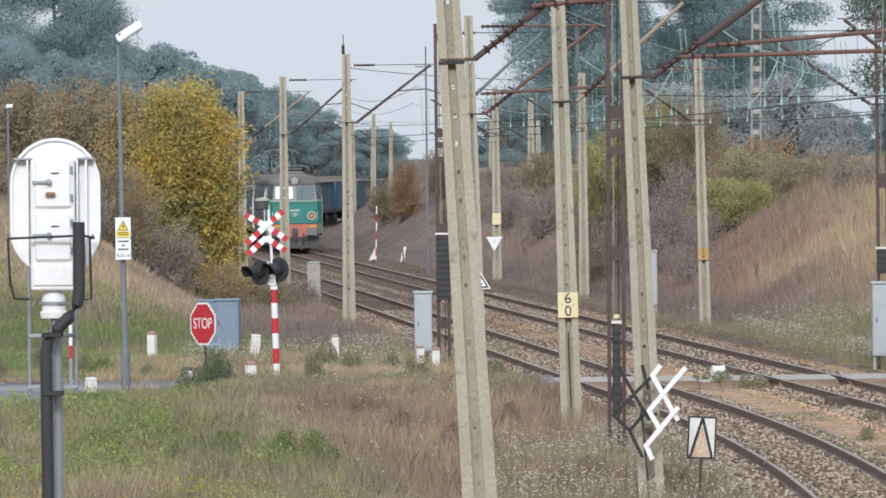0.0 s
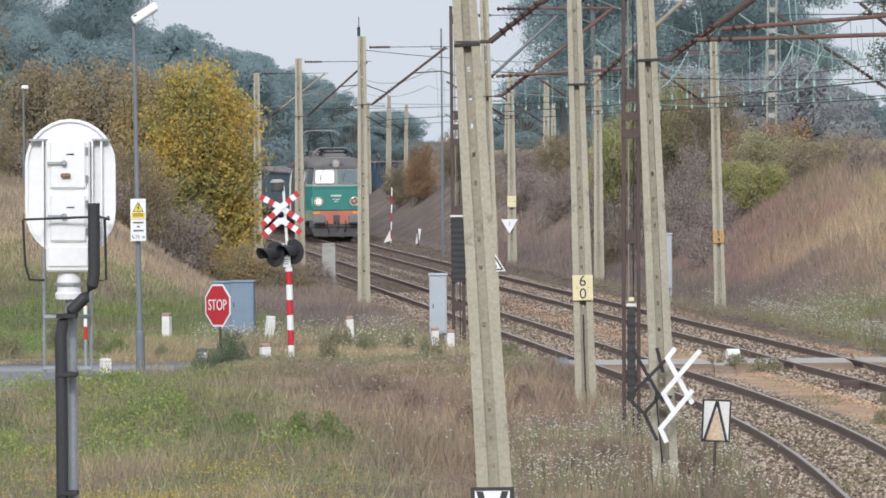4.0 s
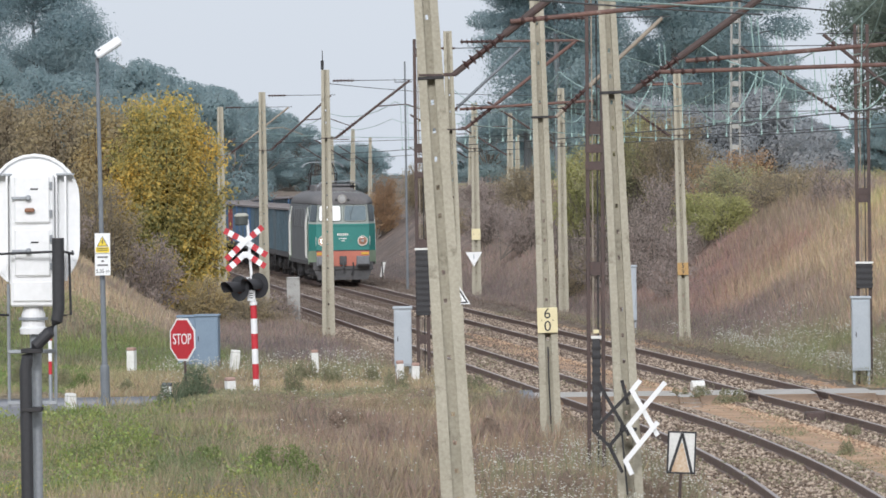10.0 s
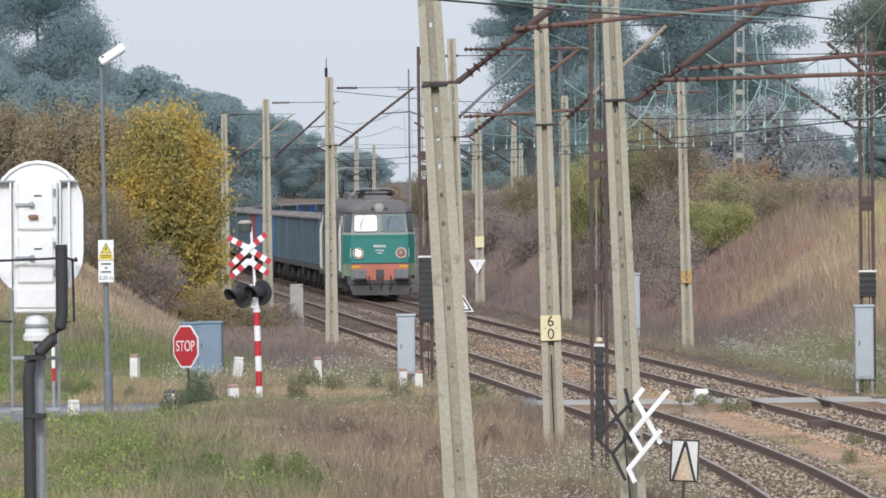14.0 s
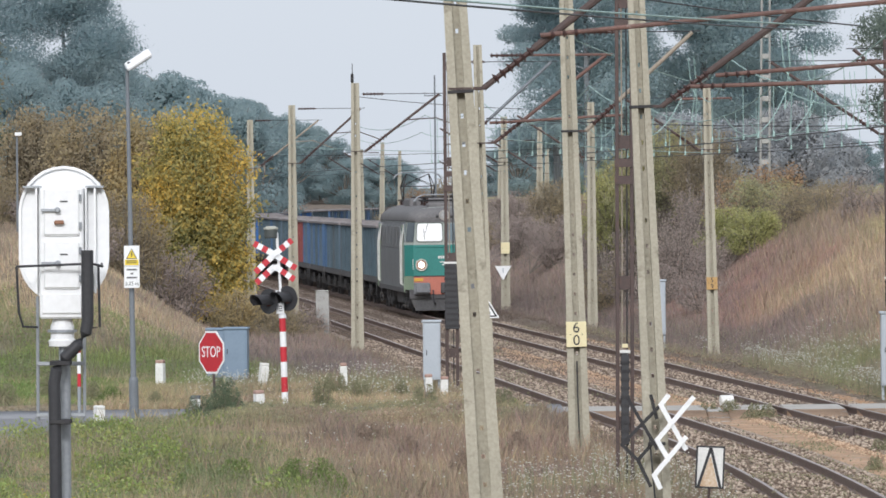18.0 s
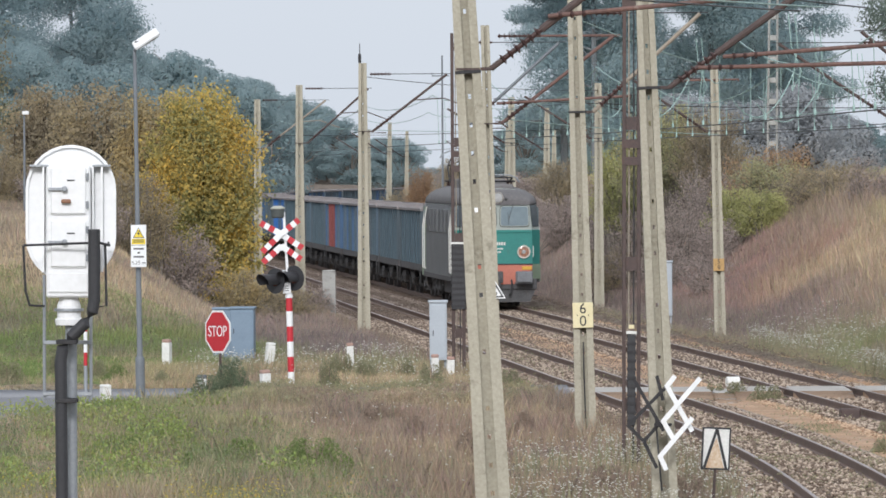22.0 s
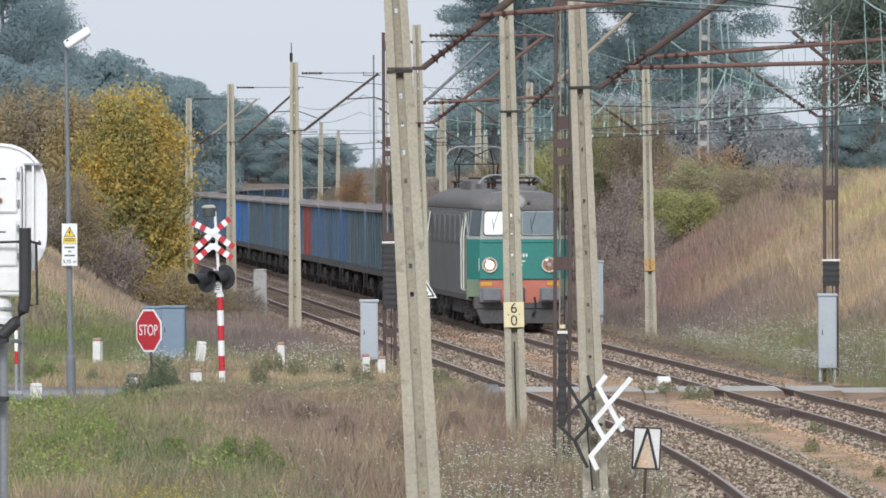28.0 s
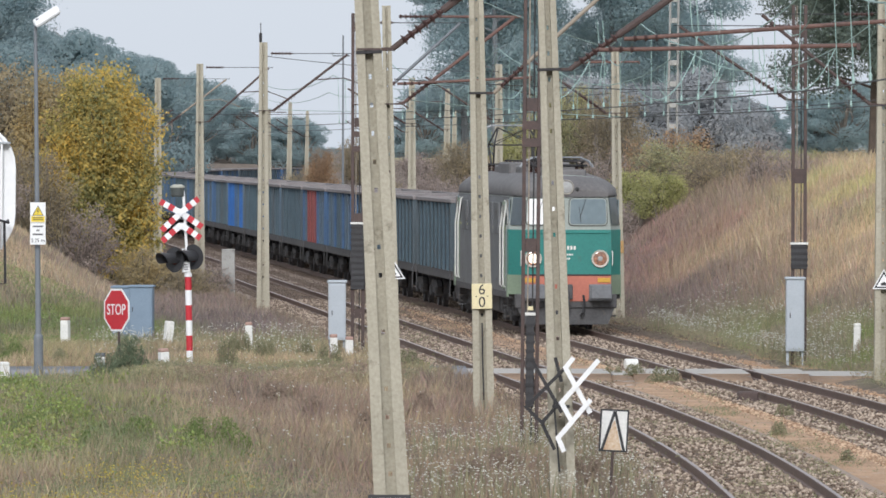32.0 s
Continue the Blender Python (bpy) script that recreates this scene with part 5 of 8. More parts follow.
def crossing_signal():
    x, d, z0 = -3.764, 156.00, -0.012
    z0 = gz(x, d)
    t = thing("crossing_signal", pose(x, d, z0, 0, -1.2, 0), "level crossing light signal with double red and white cross", "crossing signal")
    for k in range(6):
        part("red_band" if k % 2 else "white_band", B(tube, [(0, 0, -0.3 if k == 0 else 0.34 * k), (0, 0, 0.34 * (k + 1))], 0.073, 16), RED if k % 2 else WHITE, t)
    part("upper_post", B(tube, [(0, 0, 2.04), (-0.07, 0, 3.92)], 0.032, 12), WHITE, t, "thin white upper post")
    part("post_collar", B(lathe, [(0.085, 2.0), (0.085, 2.06), (0.05, 2.12)], 16), WHITE, t)
    plate = part("number_plate", B(box, -0.13, -0.10, 2.10, 0.05, -0.08, 2.34, 0.006), WHITE, t, "small white plate under the lamps")
    for q in (2.16, 2.21, 2.26):
        part("plate_mark", B(box, -0.08, -0.104, q, 0.0, -0.1005, q + 0.02), BLACK, plate)
    part("lamp_beam", B(box, -0.42, -0.04, 2.46, 0.18, 0.03, 2.53, 0.01), WHITE, t)
    part("beam_brace", B(tube, [(-0.02, 0, 2.36), (-0.12, -0.02, 2.62), (0.10, -0.02, 2.64)], 0.028, 8), WHITE, t)
    for dx, dz, yaw in ((-0.29, -0.05, -42), (0.13, 0.0, -36)):
        m = Matrix.Translation((dx, -0.12, 2.44 + dz)) @ pose(0, 0, 0, 0, 0, yaw)
        o = part("lamp_disc", B(lathe, [(0.285, 0.0), (0.285, 0.012), (0.12, 0.016)], 28, m @ pose(0, 0, 0, 90, 0, 0)), BLACK, t, "round black lamp backboard")
        bm = bmesh.new()
        n = 16
        rows = []
        for yy, r in ((-0.02, 0.15), (-0.52, 0.165)):
            rows.append([m @ Vector((r * math.cos(a), yy + (0.0 if yy > -0.1 else 0.10 * (1 - math.sin(a))), r * math.sin(a))) for a in [radians(-30 + 240 * k / n) for k in range(n + 1)]])
        g = [[bm.verts.new(p) for p in r] for r in rows]
        h = [[bm.verts.new(m @ ((m.inverted() @ p) * 0.96 + Vector((0, -0.002, 0)))) for p in r] for r in rows]
        for i in range(n):
            bm.faces.new((g[0][i], g[0][i + 1], g[1][i + 1], g[1][i]))
            bm.faces.new((h[0][i], h[1][i], h[1][i + 1], h[0][i + 1]))
            bm.faces.new((g[1][i], g[1][i + 1], h[1][i + 1], h[1][i]))
        part("visor", bm, BLACK, o, "black lamp visor")
        part("lens", B(lathe, [(0.12, 0.02), (0.10, 0.04), (0.04, 0.05)], 20, m @ pose(0, 0, 0, 90, 0, 0)), mat("unlit_red_lens", (0.10, 0.035, 0.03), (0.07, 0.03, 0.028), 0.2, bump=0), o, "unlit dark red lens")
    c0, w = (-0.135, 3.44), 0.135
    cross = part("upper_cross", B(slab, [(-0.225, 3.44), (-0.135, 3.36), (-0.045, 3.44), (-0.135, 3.53)], -0.137, -0.117), WHITE, t, "white St Andrew's cross with red bands")
    for q in ((-0.59, 3.70), (0.27, 3.75), (-0.57, 3.05), (0.34, 3.11)):
        banded_arm(cross, c0, q, w, -0.115 if q[0] * (q[1] - 3.44) > 0 else -0.09)
    cross = part("lower_half_cross", B(slab, [(-0.20, 3.11), (-0.135, 3.06), (-0.07, 3.11), (-0.07, 3.15), (-0.135, 3.22), (-0.20, 3.15)], -0.137, -0.117), WHITE, t, "white half cross with red bands")
    for q in ((-0.56, 2.81), (0.30, 2.86)):
        banded_arm(cross, (-0.135, 3.17), q, w, -0.115 if q[0] > 0 else -0.09)
    o = part("bell", B(lathe, [(0.13, 3.80), (0.15, 3.83), (0.15, 3.99), (0.16, 4.0), (0.16, 4.03), (0.10, 4.06)], 20, Matrix.Translation((-0.20, 0, 0))), mat("dark_bell_housing", (0.07, 0.08, 0.075), (0.045, 0.05, 0.05), 0.6, bump=0.05), t, "dark round warning bell")
    part("bell_cap", B(lathe, [(0.162, 4.0), (0.165, 4.03), (0.09, 4.075)], 20, Matrix.Translation((-0.20, 0, 0))), mat("pale_cap", (0.42, 0.42, 0.36), (0.34, 0.34, 0.3), 0.6, bump=0), o, "pale bell cap")
    return t


crossing_signal()


def far_barrier_post():
    x, d = -8.061, 150.00
    t = thing("striped_post", pose(x, d, gz(x, d)), "thin red and white striped post beside the road", "post")
    z = -0.2
    for k, h in enumerate((0.9, 0.28, 0.45, 0.28)):
        part("white_band" if k in (2,) else ("red_band" if k in (1, 3) else "grey_band"), B(tube, [(0, 0, z), (0, 0, z + h)], 0.04, 12), (GREY_STEEL, RED, WHITE, RED)[k], t)
        z += h


far_barrier_post()


def stop_sign():
    x, d = -5.466, 158.00
    z0 = gz(x, d)
    zc = 1.191 - 0.03 - z0
    t = thing("stop_sign", pose(x, d, z0, 0, -1.0, -52), "red octagonal stop sign with white rim on a rusty post", "road sign")
    part("post", B(tube, [(0.08, 0.03, -0.3), (0, 0.03, zc + 0.3)], 0.03, 10), RUST, t)
    o = part("plate", B(slab, [(a, zc + b) for a, b in octagon(0.485)], 0.0, 0.012), WHITE, t, "white plate")
    part("red_field", B(slab, [(a, zc + b) for a, b in octagon(0.44)], -0.006, -0.002), RED, o)
    words("STOP", 0.35, WHITE, o, Matrix.Translation((0, -0.012, zc)) @ FACE, label="white word STOP").scale.x = 0.86


def octagon(r):
    return [(r / math.cos(radians(22.5)) * math.cos(radians(22.5 + 45 * k)), r / math.cos(radians(22.5)) * math.sin(radians(22.5 + 45 * k))) for k in range(8)]


stop_sign()


def lamp_post():
    x, d = -6.800, 148.30
    z0 = gz(x, d)
    t = thing("street_lamp", pose(x, d, z0, 0, -0.6, 0), "grey street lamp post with a pale tilted lamp head", "street lamp")
    part("pole", B(tube, [(0, 0, -0.3), (0, 0, 1.2), (0, 0, 7.5)], 0.085, 14, 0.038), POLE_GREY, t)
    part("base_sleeve", B(lathe, [(0.10, -0.1), (0.10, 0.9), (0.085, 0.95)], 14), POLE_GREY, t)
    part("arm", B(tube, [(0, 0, 7.45), (0.03, -0.1, 7.56), (0.14, -0.15, 7.62)], 0.03, 8), POLE_GREY, t)
    m = Matrix.Translation((0.25, -0.18, 7.72)) @ pose(0, 0, 0, 28, -32, 0)
    head = part("lamp_head", B(box, -0.31, -0.15, -0.05, 0.31, 0.15, 0.05, 0.03, m), WHITE, t, "pale grey lamp head")
    part("lamp_glass", B(box, -0.24, -0.12, -0.075, 0.26, 0.12, -0.052, 0.01, m), mat("lamp_glass", (0.55, 0.58, 0.6), (0.45, 0.48, 0.5), 0.15, bump=0), head)
    part("head_clamp", B(box, 0.02, -0.2, 7.56, 0.12, -0.08, 7.68, 0.01), DARK_STEEL, t)


lamp_post()


def warning_plate():
    x, d, z1 = -6.811, 148.20, 3.678
    z0 = gz(x, d)
    zt = z1 - z0
    t = thing("warning_sign", pose(x, d - 0.12, z0), "yellow and white overhead line warning sign on a lamp post", "sign")
    up = part("yellow_plate", B(box, -0.165, -0.012, zt - 0.43, 0.165, 0.0, zt, 0.004), WHITE, t, "yellow warning plate")
    part("yellow_field", B(box, -0.145, -0.0165, zt - 0.415, 0.145, -0.0125, zt - 0.295), YELLOW, up)
    bm = bmesh.new()
    slab(bm, [(-0.12, zt - 0.28), (0.12, zt - 0.28), (0, zt - 0.06)], -0.021, -0.017)
    part("triangle_rim", bm, BLACK, up)
    part("triangle", B(slab, [(-0.098, zt - 0.267), (0.098, zt - 0.267), (0, zt - 0.085)], -0.0245, -0.0215), YELLOW, up, "yellow triangle")
    part("flash", B(slab, [(0.01, zt - 0.12), (-0.03, zt - 0.20), (0.0, zt - 0.195), (-0.015, zt - 0.255), (0.035, zt - 0.175), (0.005, zt - 0.18), (0.025, zt - 0.12)], -0.0275, -0.025), BLACK, up)
    for z in (zt - 0.325, zt - 0.365):
        part("text_bar", B(box, -0.11, -0.020, z - 0.012, 0.11, -0.017, z + 0.012), mat("bar_ink", (0.25, 0.2, 0.05), (0.2, 0.16, 0.04), 0.6, bump=0), up)
    low = part("white_plate", B(box, -0.165, -0.012, zt - 0.90, 0.165, 0.0, zt - 0.44, 0.004), WHITE, t, "white plate with black text")
    for z, w in ((zt - 0.51, 0.11), (zt - 0.595, 0.03), (zt - 0.68, 0.11)):
        part("text_bar", B(box, -w, -0.016, z - 0.018, w, -0.0125, z + 0.018), mat("bar_ink_grey", (0.16, 0.16, 0.16), (0.12, 0.12, 0.12), 0.6, bump=0), low)
    words("5,25 m", 0.105, BLACK, low, Matrix.Translation((0, -0.014, zt - 0.81)) @ FACE, label="black text 5,25 m")


warning_plate()


def far_lamp():
    x, d, z = -14.028, 225.00, 6.710
    z0 = gz(x, d)
    t = thing("street_lamp", pose(x, d, z0), "distant thin grey street lamp above the bank", "street lamp")
    part("pole", B(tube, [(0, 0, -0.3), (0, 0, z - z0)], 0.045, 8, 0.03), POLE_GREY, t)
    part("lamp_head", B(box, -0.06, -0.1, z - z0 - 0.03, 0.16, 0.1, z - z0 + 0.09, 0.02), WHITE, t)


far_lamp()


def cabinet(name, x, d, w, deep, h, material, label, legs=0.0, roof=0.03, turn=0.0, doors=1):
    z0 = gz(x, d)
    t = thing(name, pose(x, d, z0, 0, 0, turn), label, "cabinet")
    body = part("body", B(box, -w / 2, -deep / 2, legs if legs else -0.1, w / 2, deep / 2, h, 0.012), material, t)
    part("roof", B(box, -w / 2 - roof, -deep / 2 - roof, h + 0.002, w / 2 + roof, deep / 2 + roof, h + 0.07, 0.02), material, t)
    for k in range(doors):
        x0 = -w / 2 + 0.03 + k * (w - 0.06) / doors
        o = part("door", B(box, x0 + 0.006, -deep / 2 - 0.018, max(legs, 0.05) + 0.05, x0 + (w - 0.06) / doors - 0.006, -deep / 2 - 0.002, h - 0.05, 0.006), material, t)
        part("handle", B(box, x0 + 0.05, -deep / 2 - 0.035, h * 0.55, x0 + 0.07, -deep / 2 - 0.019, h * 0.55 + 0.12), DARK_STEEL, o)
    if legs:
        for sx in (-1, 1):
            part("leg", B(box, sx * w * 0.4 - 0.03, -0.03, -0.2, sx * w * 0.4 + 0.03, 0.03, legs - 0.002), material, t)
    return t


cabinet("equipment_cabinet", -5.529, 178.00, 0.60, 0.5, 1.36, CABINET_BLUE, "blue-grey steel equipment cabinet in the grass", turn=-4)
cabinet("equipment_cabinet", -6.076, 179.20, 0.48, 0.5, 1.30, CABINET_BLUE, "lower blue-grey steel cabinet beside a taller one", turn=-4)
cabinet("relay_cabinet", -0.494, 166.90, 0.42, 0.36, 1.72, CABINET_GREY, "pale grey cable cabinet beside a rusty mast", legs=0.35)
cabinet("relay_cabinet", 10.106, 160.50, 0.42, 0.3, 1.95, CABINET_GREY, "pale grey cable cabinet before a steel mast", legs=0.3)
cabinet("relay_cabinet", 6.359, 214.00, 0.44, 0.3, 1.98, CABINET_GREY, "pale grey cable cabinet beyond the far track", legs=0.35)
cabinet("concrete_box", -4.360, 234.00, 0.44, 0.36, 1.55, CONCRETE_GREY, "pale concrete cable box beside the track", roof=0.0, doors=0)


def wrap_box(mast, z0, z1, w, label):
    """Black ribbed cable box fixed round a steel mast."""
    m = mast.matrix_basis
    e = thing("cable_box", m.copy(), label, "cable box")
    zb = m.translation.z
    part("box", B(box, -w / 2, -0.12, z0 - zb, w / 2, -0.062, z1 - zb, 0.01), BLACK, e)
    k = z0 - zb + 0.06
    while k < z1 - zb - 0.05:
        part("rib", B(box, -w / 2 - 0.012, -0.135, k, w / 2 + 0.012, -0.122, k + 0.05), DARK_STEEL, e)
        k += 0.14
    part("cap", B(box, -w / 2 - 0.02, -0.14, z1 - zb + 0.001, w / 2 + 0.02, -0.06, z1 - zb + 0.05, 0.005), WHITE_WORN, e)


wrap_box(S_775, 1.45, 3.02, 0.33, "black ribbed cable box on a rusty mast")
wrap_box(S_1555, 2.05, 2.62, 0.38, "black ribbed cable box on a steel mast")
wrap_box(S_1090, 0.6, 2.1, 0.13, "narrow black cable box inside a rusty mast")
for mst, zz in ((S_775, 4.9), (S_775, 5.25), (S_1090, 5.2), (S_1090, 4.92), (S_1090, 7.5), (S_1555, 4.5), (S_1555, 7.0)):
    part("tie_plate", B(box, -0.16, -0.075, zz, 0.16, -0.058, zz + 0.14), RUST, mst)
part("yellow_tag", B(box, -0.045, -0.16, 2.247, 0.045, -0.14, 2.311, 0.005), PLATE_YELLOW, S_1090)

# ---- plates and signs on the masts ----
def on_mast(name, mast, z, label, category, dx=0.0, dy=-0.19):
    m = mast.matrix_basis
    zb = m.translation.z
    return thing(name, m @ Matrix.Translation((dx, dy, z - zb)), label, category)


def plate(name, mast, z, w, h, material, label, text=(), size=0.2, dx=0.0, bands=2):
    t = on_mast(name, mast, z, label, "sign", dx)
    o = part("plate", B(box, -w / 2, -0.012, -h / 2, w / 2, 0.0, h / 2, 0.004), material, t)
    for k, s in enumerate(text):
        words(s, size, BLACK, o, Matrix.Translation((0, -0.016, h / 2 - h * (k + 0.5) / len(text))) @ FACE)
    for sx in (-1, 1):
        part("bolt", B(lathe, [(0.012, 0), (0.01, 0.008)], 8, pose(sx * w * 0.28, -0.012, 0, 90, 0, 0)), DARK_STEEL, o)
    for k in range(bands):
        part("strap", B(box, -w * 0.55, -0.001, -h * 0.3 + k * h * 0.6, w * 0.55, 0.055, -h * 0.3 + k * h * 0.6 + 0.02), DARK_STEEL, t)
    return t


plate("distance_plate", M_MID, 2.146, 0.37, 0.46, PLATE_YELLOW, "faded yellow distance plate with black figures", ("6", "0"), 0.27)
plate("mast_plate", M_RIGHT, 1.994, 0.32, 0.36, mat("orange_plate", (0.50, 0.32, 0.13), (0.38, 0.23, 0.09), 0.6, bump=0.05), "faded orange number plate on a concrete mast", ("5", "9"), 0.19)
plate("mast_plate", M_870, 2.416, 0.36, 0.46, PLATE_YELLOW, "faded yellow plate on a concrete mast")
part("cable", B(tube, [(0.0, -0.15, 0.35), (-0.01, -0.15, 1.2), (-0.005, -0.15, 1.75)], 0.014, 6), BLACK, M_MID)


def triangle_sign(mast, z, side, label, down=False, dx=0.0, picture=True):
    t = on_mast("triangular_sign", mast, z, label, "sign", dx)
    h = side * 0.866
    s = -1 if down else 1
    tri = lambda k: [(-side / 2 * k, -s * h / 3 * k), (side / 2 * k, -s * h / 3 * k), (0, s * 2 * h / 3 * k)]
    fix = (lambda o: o) if not down else (lambda o: o[::-1])
    if picture:
        o = part("plate", B(slab, fix(tri(1.12)), -0.010, 0.0), WHITE, t)
        part("black_rim", B(slab, fix(tri(0.94)), -0.014, -0.0105), BLACK, o)
        part("white_field", B(slab, fix(tri(0.70)), -0.018, -0.0145), WHITE, o)
        part("pictogram", B(box, -side * 0.15, -0.022, -side * 0.15, side * 0.15, -0.0185, -side * 0.03, 0.002), BLACK, o)
        part("pictogram_top", B(box, -side * 0.06, -0.022, -side * 0.028, side * 0.06, -0.0185, side * 0.03), BLACK, o)
    else:
        o = part("plate", B(slab, fix(tri(1.0)), -0.012, 0.0), WHITE, t)
        part("mark", B(box, -0.02, -0.016, -0.08, 0.02, -0.0125, 0.1), CABINET_GREY, o)
    return t


triangle_sign(M_BEHIND, 2.239, 0.46, "white triangular sign with black rim on a mast", dx=0.02)
triangle_sign(M_FAR_R, 2.009, 0.44, "white triangular sign with black pictogram on a mast")
triangle_sign(M_870, 1.499, 0.68, "white triangular sign pointing down on a mast", down=True, dx=-0.1, picture=False)
for mst, z in ((M_NEAR, 6.05), (M_MID, 5.85), (M_FRONT, 5.93)):
    part("steel_band", B(box, -0.165, -0.145, z - gz(*mst.matrix_basis.translation[:2]) - 0.02, 0.165, 0.145, z - gz(*mst.matrix_basis.translation[:2]) + 0.02, 0.003), DARK_STEEL, mst)


# ---- crossed bars, chevron board and the board at the foot of the near mast ----
def bar_line(bm, pts, w, y):
    for i, ((x0, z0), (x1, z1)) in enumerate(zip(pts[:-1], pts[1:])):
        u = Vector((x1 - x0, z1 - z0)).normalized()
        n = Vector((-u.y, u.x)) * w / 2
        e = u * w * 0.3
        slab(bm, [(x0 - e.x - n.x, z0 - e.y - n.y), (x1 + e.x - n.x, z1 + e.y - n.y), (x1 + e.x + n.x, z1 + e.y + n.y), (x0 - e.x + n.x, z0 - e.y + n.y)], y + 0.004 * i, y + 0.016 + 0.004 * i)


def crossed_bars():
    x, d, zc = 3.032, 96.00, 1.305
    z0 = gz(x, d)
    c = zc - z0
    t = thing("crossed_bars", pose(x, d - 0.1, z0), "zigzag of white and dark crossed bars fixed to a mast", "sign")
    s = 1 / 128.0
    white = [[(-8, 80), (-21, 64), (22, -14)], [(36, 76), (-28, 2), (-10, -30)], [(22, 6), (-34, -60), (-24, -82)]]
    dark = [[(-80, 78), (-70, 60), (-28, -14)], [(-22, 62), (-90, -6), (-60, -36)], [(-30, 2), (-62, -34), (-40, -80)], [(-38, 80), (-28, 40)]]
    for i, pts in enumerate(white):
        bm = bmesh.new()
        bar_line(bm, [(a * s, c + b * s) for a, b in pts], 0.066, -0.05 - 0.022 * i)
        part("white_bar", bm, WHITE, t, "bent white-painted bar")
    for i, pts in enumerate(dark):
        bm = bmesh.new()
        bar_line(bm, [(a * s, c + b * s) for a, b in pts], 0.048, 0.03 + 0.022 * i)
        part("dark_bar", bm, DARK_STEEL, t, "bent dark grey bar")
    part("stem", B(tube, [(-0.24, 0.1, c - 0.95), (-0.32, 0.1, c + 0.05)], 0.014, 6), BLACK, t)
    part("stay", B(box, -0.34, 0.03, c - 0.06, -0.10, 0.16, c - 0.02), DARK_STEEL, t)


crossed_bars()


def chevron_board():
    x, d, zc = 3.584, 98.00, 0.852
    z0 = gz(x, d)
    c = zc - z0
    t = thing("chevron_board", pose(x, d, z0, 0, 2, 6), "white board with black chevron and rust stains on a thin post", "sign")
    m = Matrix.Translation((0, 0, c)) @ pose(0, 0, 0, 0, 1, 0)
    o = part("board", B(box, -0.205, 0, -0.30, 0.205, 0.015, 0.30, 0.004, m), BLACK, t, "black-rimmed board")
    part("white_field", B(box, -0.18, -0.005, -0.275, 0.18, -0.001, 0.275, 0, m), WHITE_WORN, o)
    rustm = mat("rust_stained_white", (0.74, 0.68, 0.56), (0.40, 0.19, 0.06), 0.8, scale=5, fine=22, bump=0.2, contrast=0.4, c3=(0.50, 0.27, 0.09), spot=0.02)
    part("rusty_middle", B(slab, [(-0.15, -0.274), (0.12, -0.274), (0.01, 0.14), (-0.01, 0.14)], -0.009, -0.0055, m), rustm, o)
    for pts in ([(-0.16, -0.27), (-0.005, 0.26)], [(0.15, -0.27), (0.005, 0.26)]):
        bm = bmesh.new()
        bar_line(bm, pts, 0.04, 0)
        for v in bm.verts:
            v.co = m @ Vector((v.co.x, -0.014 + v.co.y * 0.2, v.co.z))
        part("chevron_bar", bm, BLACK, o)
    part("post", B(tube, [(-0.03, 0.03, -0.3), (0, 0.03, c - 0.28)], 0.02, 8), RUST, t)


chevron_board()


def foot_board():
    x, d, zt = 0.393, 85.60, 0.557
    z0 = gz(x, d)
    c = zt - z0
    t = thing("marker_board", pose(x, d, z0), "black-rimmed white board with a black wedge by a mast", "sign")
    o = part("board", B(box, -0.265, 0, c - 0.6, 0.265, 0.015, c, 0.004), BLACK, t)
    part("white_field", B(box, -0.215, -0.005, c - 0.55, 0.215, -0.001, c - 0.045), WHITE, o)
    for sx in (-1, 1):
        part("wedge", B(slab, [(sx * 0.20, c - 0.05), (sx * 0.115, c - 0.05), (sx * 0.0, c - 0.5), (sx * 0.05, c - 0.55)][::-sx], -0.010, -0.0055), BLACK, o)
    for sx in (-1, 1):
        part("leg", B(box, sx * 0.18 - 0.02, 0.016, -0.3, sx * 0.18 + 0.02, 0.04, c - 0.1), RUST, t)


foot_board()


# ---- white posts and small things by the crossing ----
def guide_post(px, d, h, w, tilt=0.0, top=WHITE_WORN, label="short white-painted concrete guide post in the grass"):
    t = thing("guide_post", pose(px, d, gz(px, d), random.uniform(-2, 2), tilt, random.uniform(-25, 25)), label, "post", "white guide posts")
    part("shaft", B(box, -w / 2, -w / 2, -0.3, w / 2, w / 2, h - 0.08, 0.012), WHITE_WORN, t)
    part("cap", B(box, -w / 2, -w / 2, h - 0.08, w / 2, w / 2, h, 0.02), top, t)


RED_CAP = mat("faded_reddish_cap", (0.42, 0.27, 0.22), (0.32, 0.22, 0.19), 0.8, scale=8, fine=30)
GREY_CAP = mat("dark_grey_cap", (0.16, 0.17, 0.19), (0.1, 0.1, 0.12), 0.8, scale=8, fine=30)
guide_post(-7.2, 171.3, 0.76, 0.20, 0, RED_CAP)
guide_post(-7.47, 146.7, 0.40, 0.20)
guide_post(-5.49, 147.8, 0.55, 0.20, 2, GREY_CAP)
guide_post(-4.69, 171.2, 0.70, 0.20, 5)
guide_post(-4.24, 152.6, 0.52, 0.20, -3, RED_CAP)
guide_post(-2.65, 170.3, 0.65, 0.17, -2, RED_CAP)
guide_post(-0.55, 163.5, 0.60, 0.17, -2, RED_CAP)
guide_post(-0.21, 163.4, 0.54, 0.18, 2, RED_CAP)
guide_post(11.721, 163.00, 0.66, 0.16, 1)
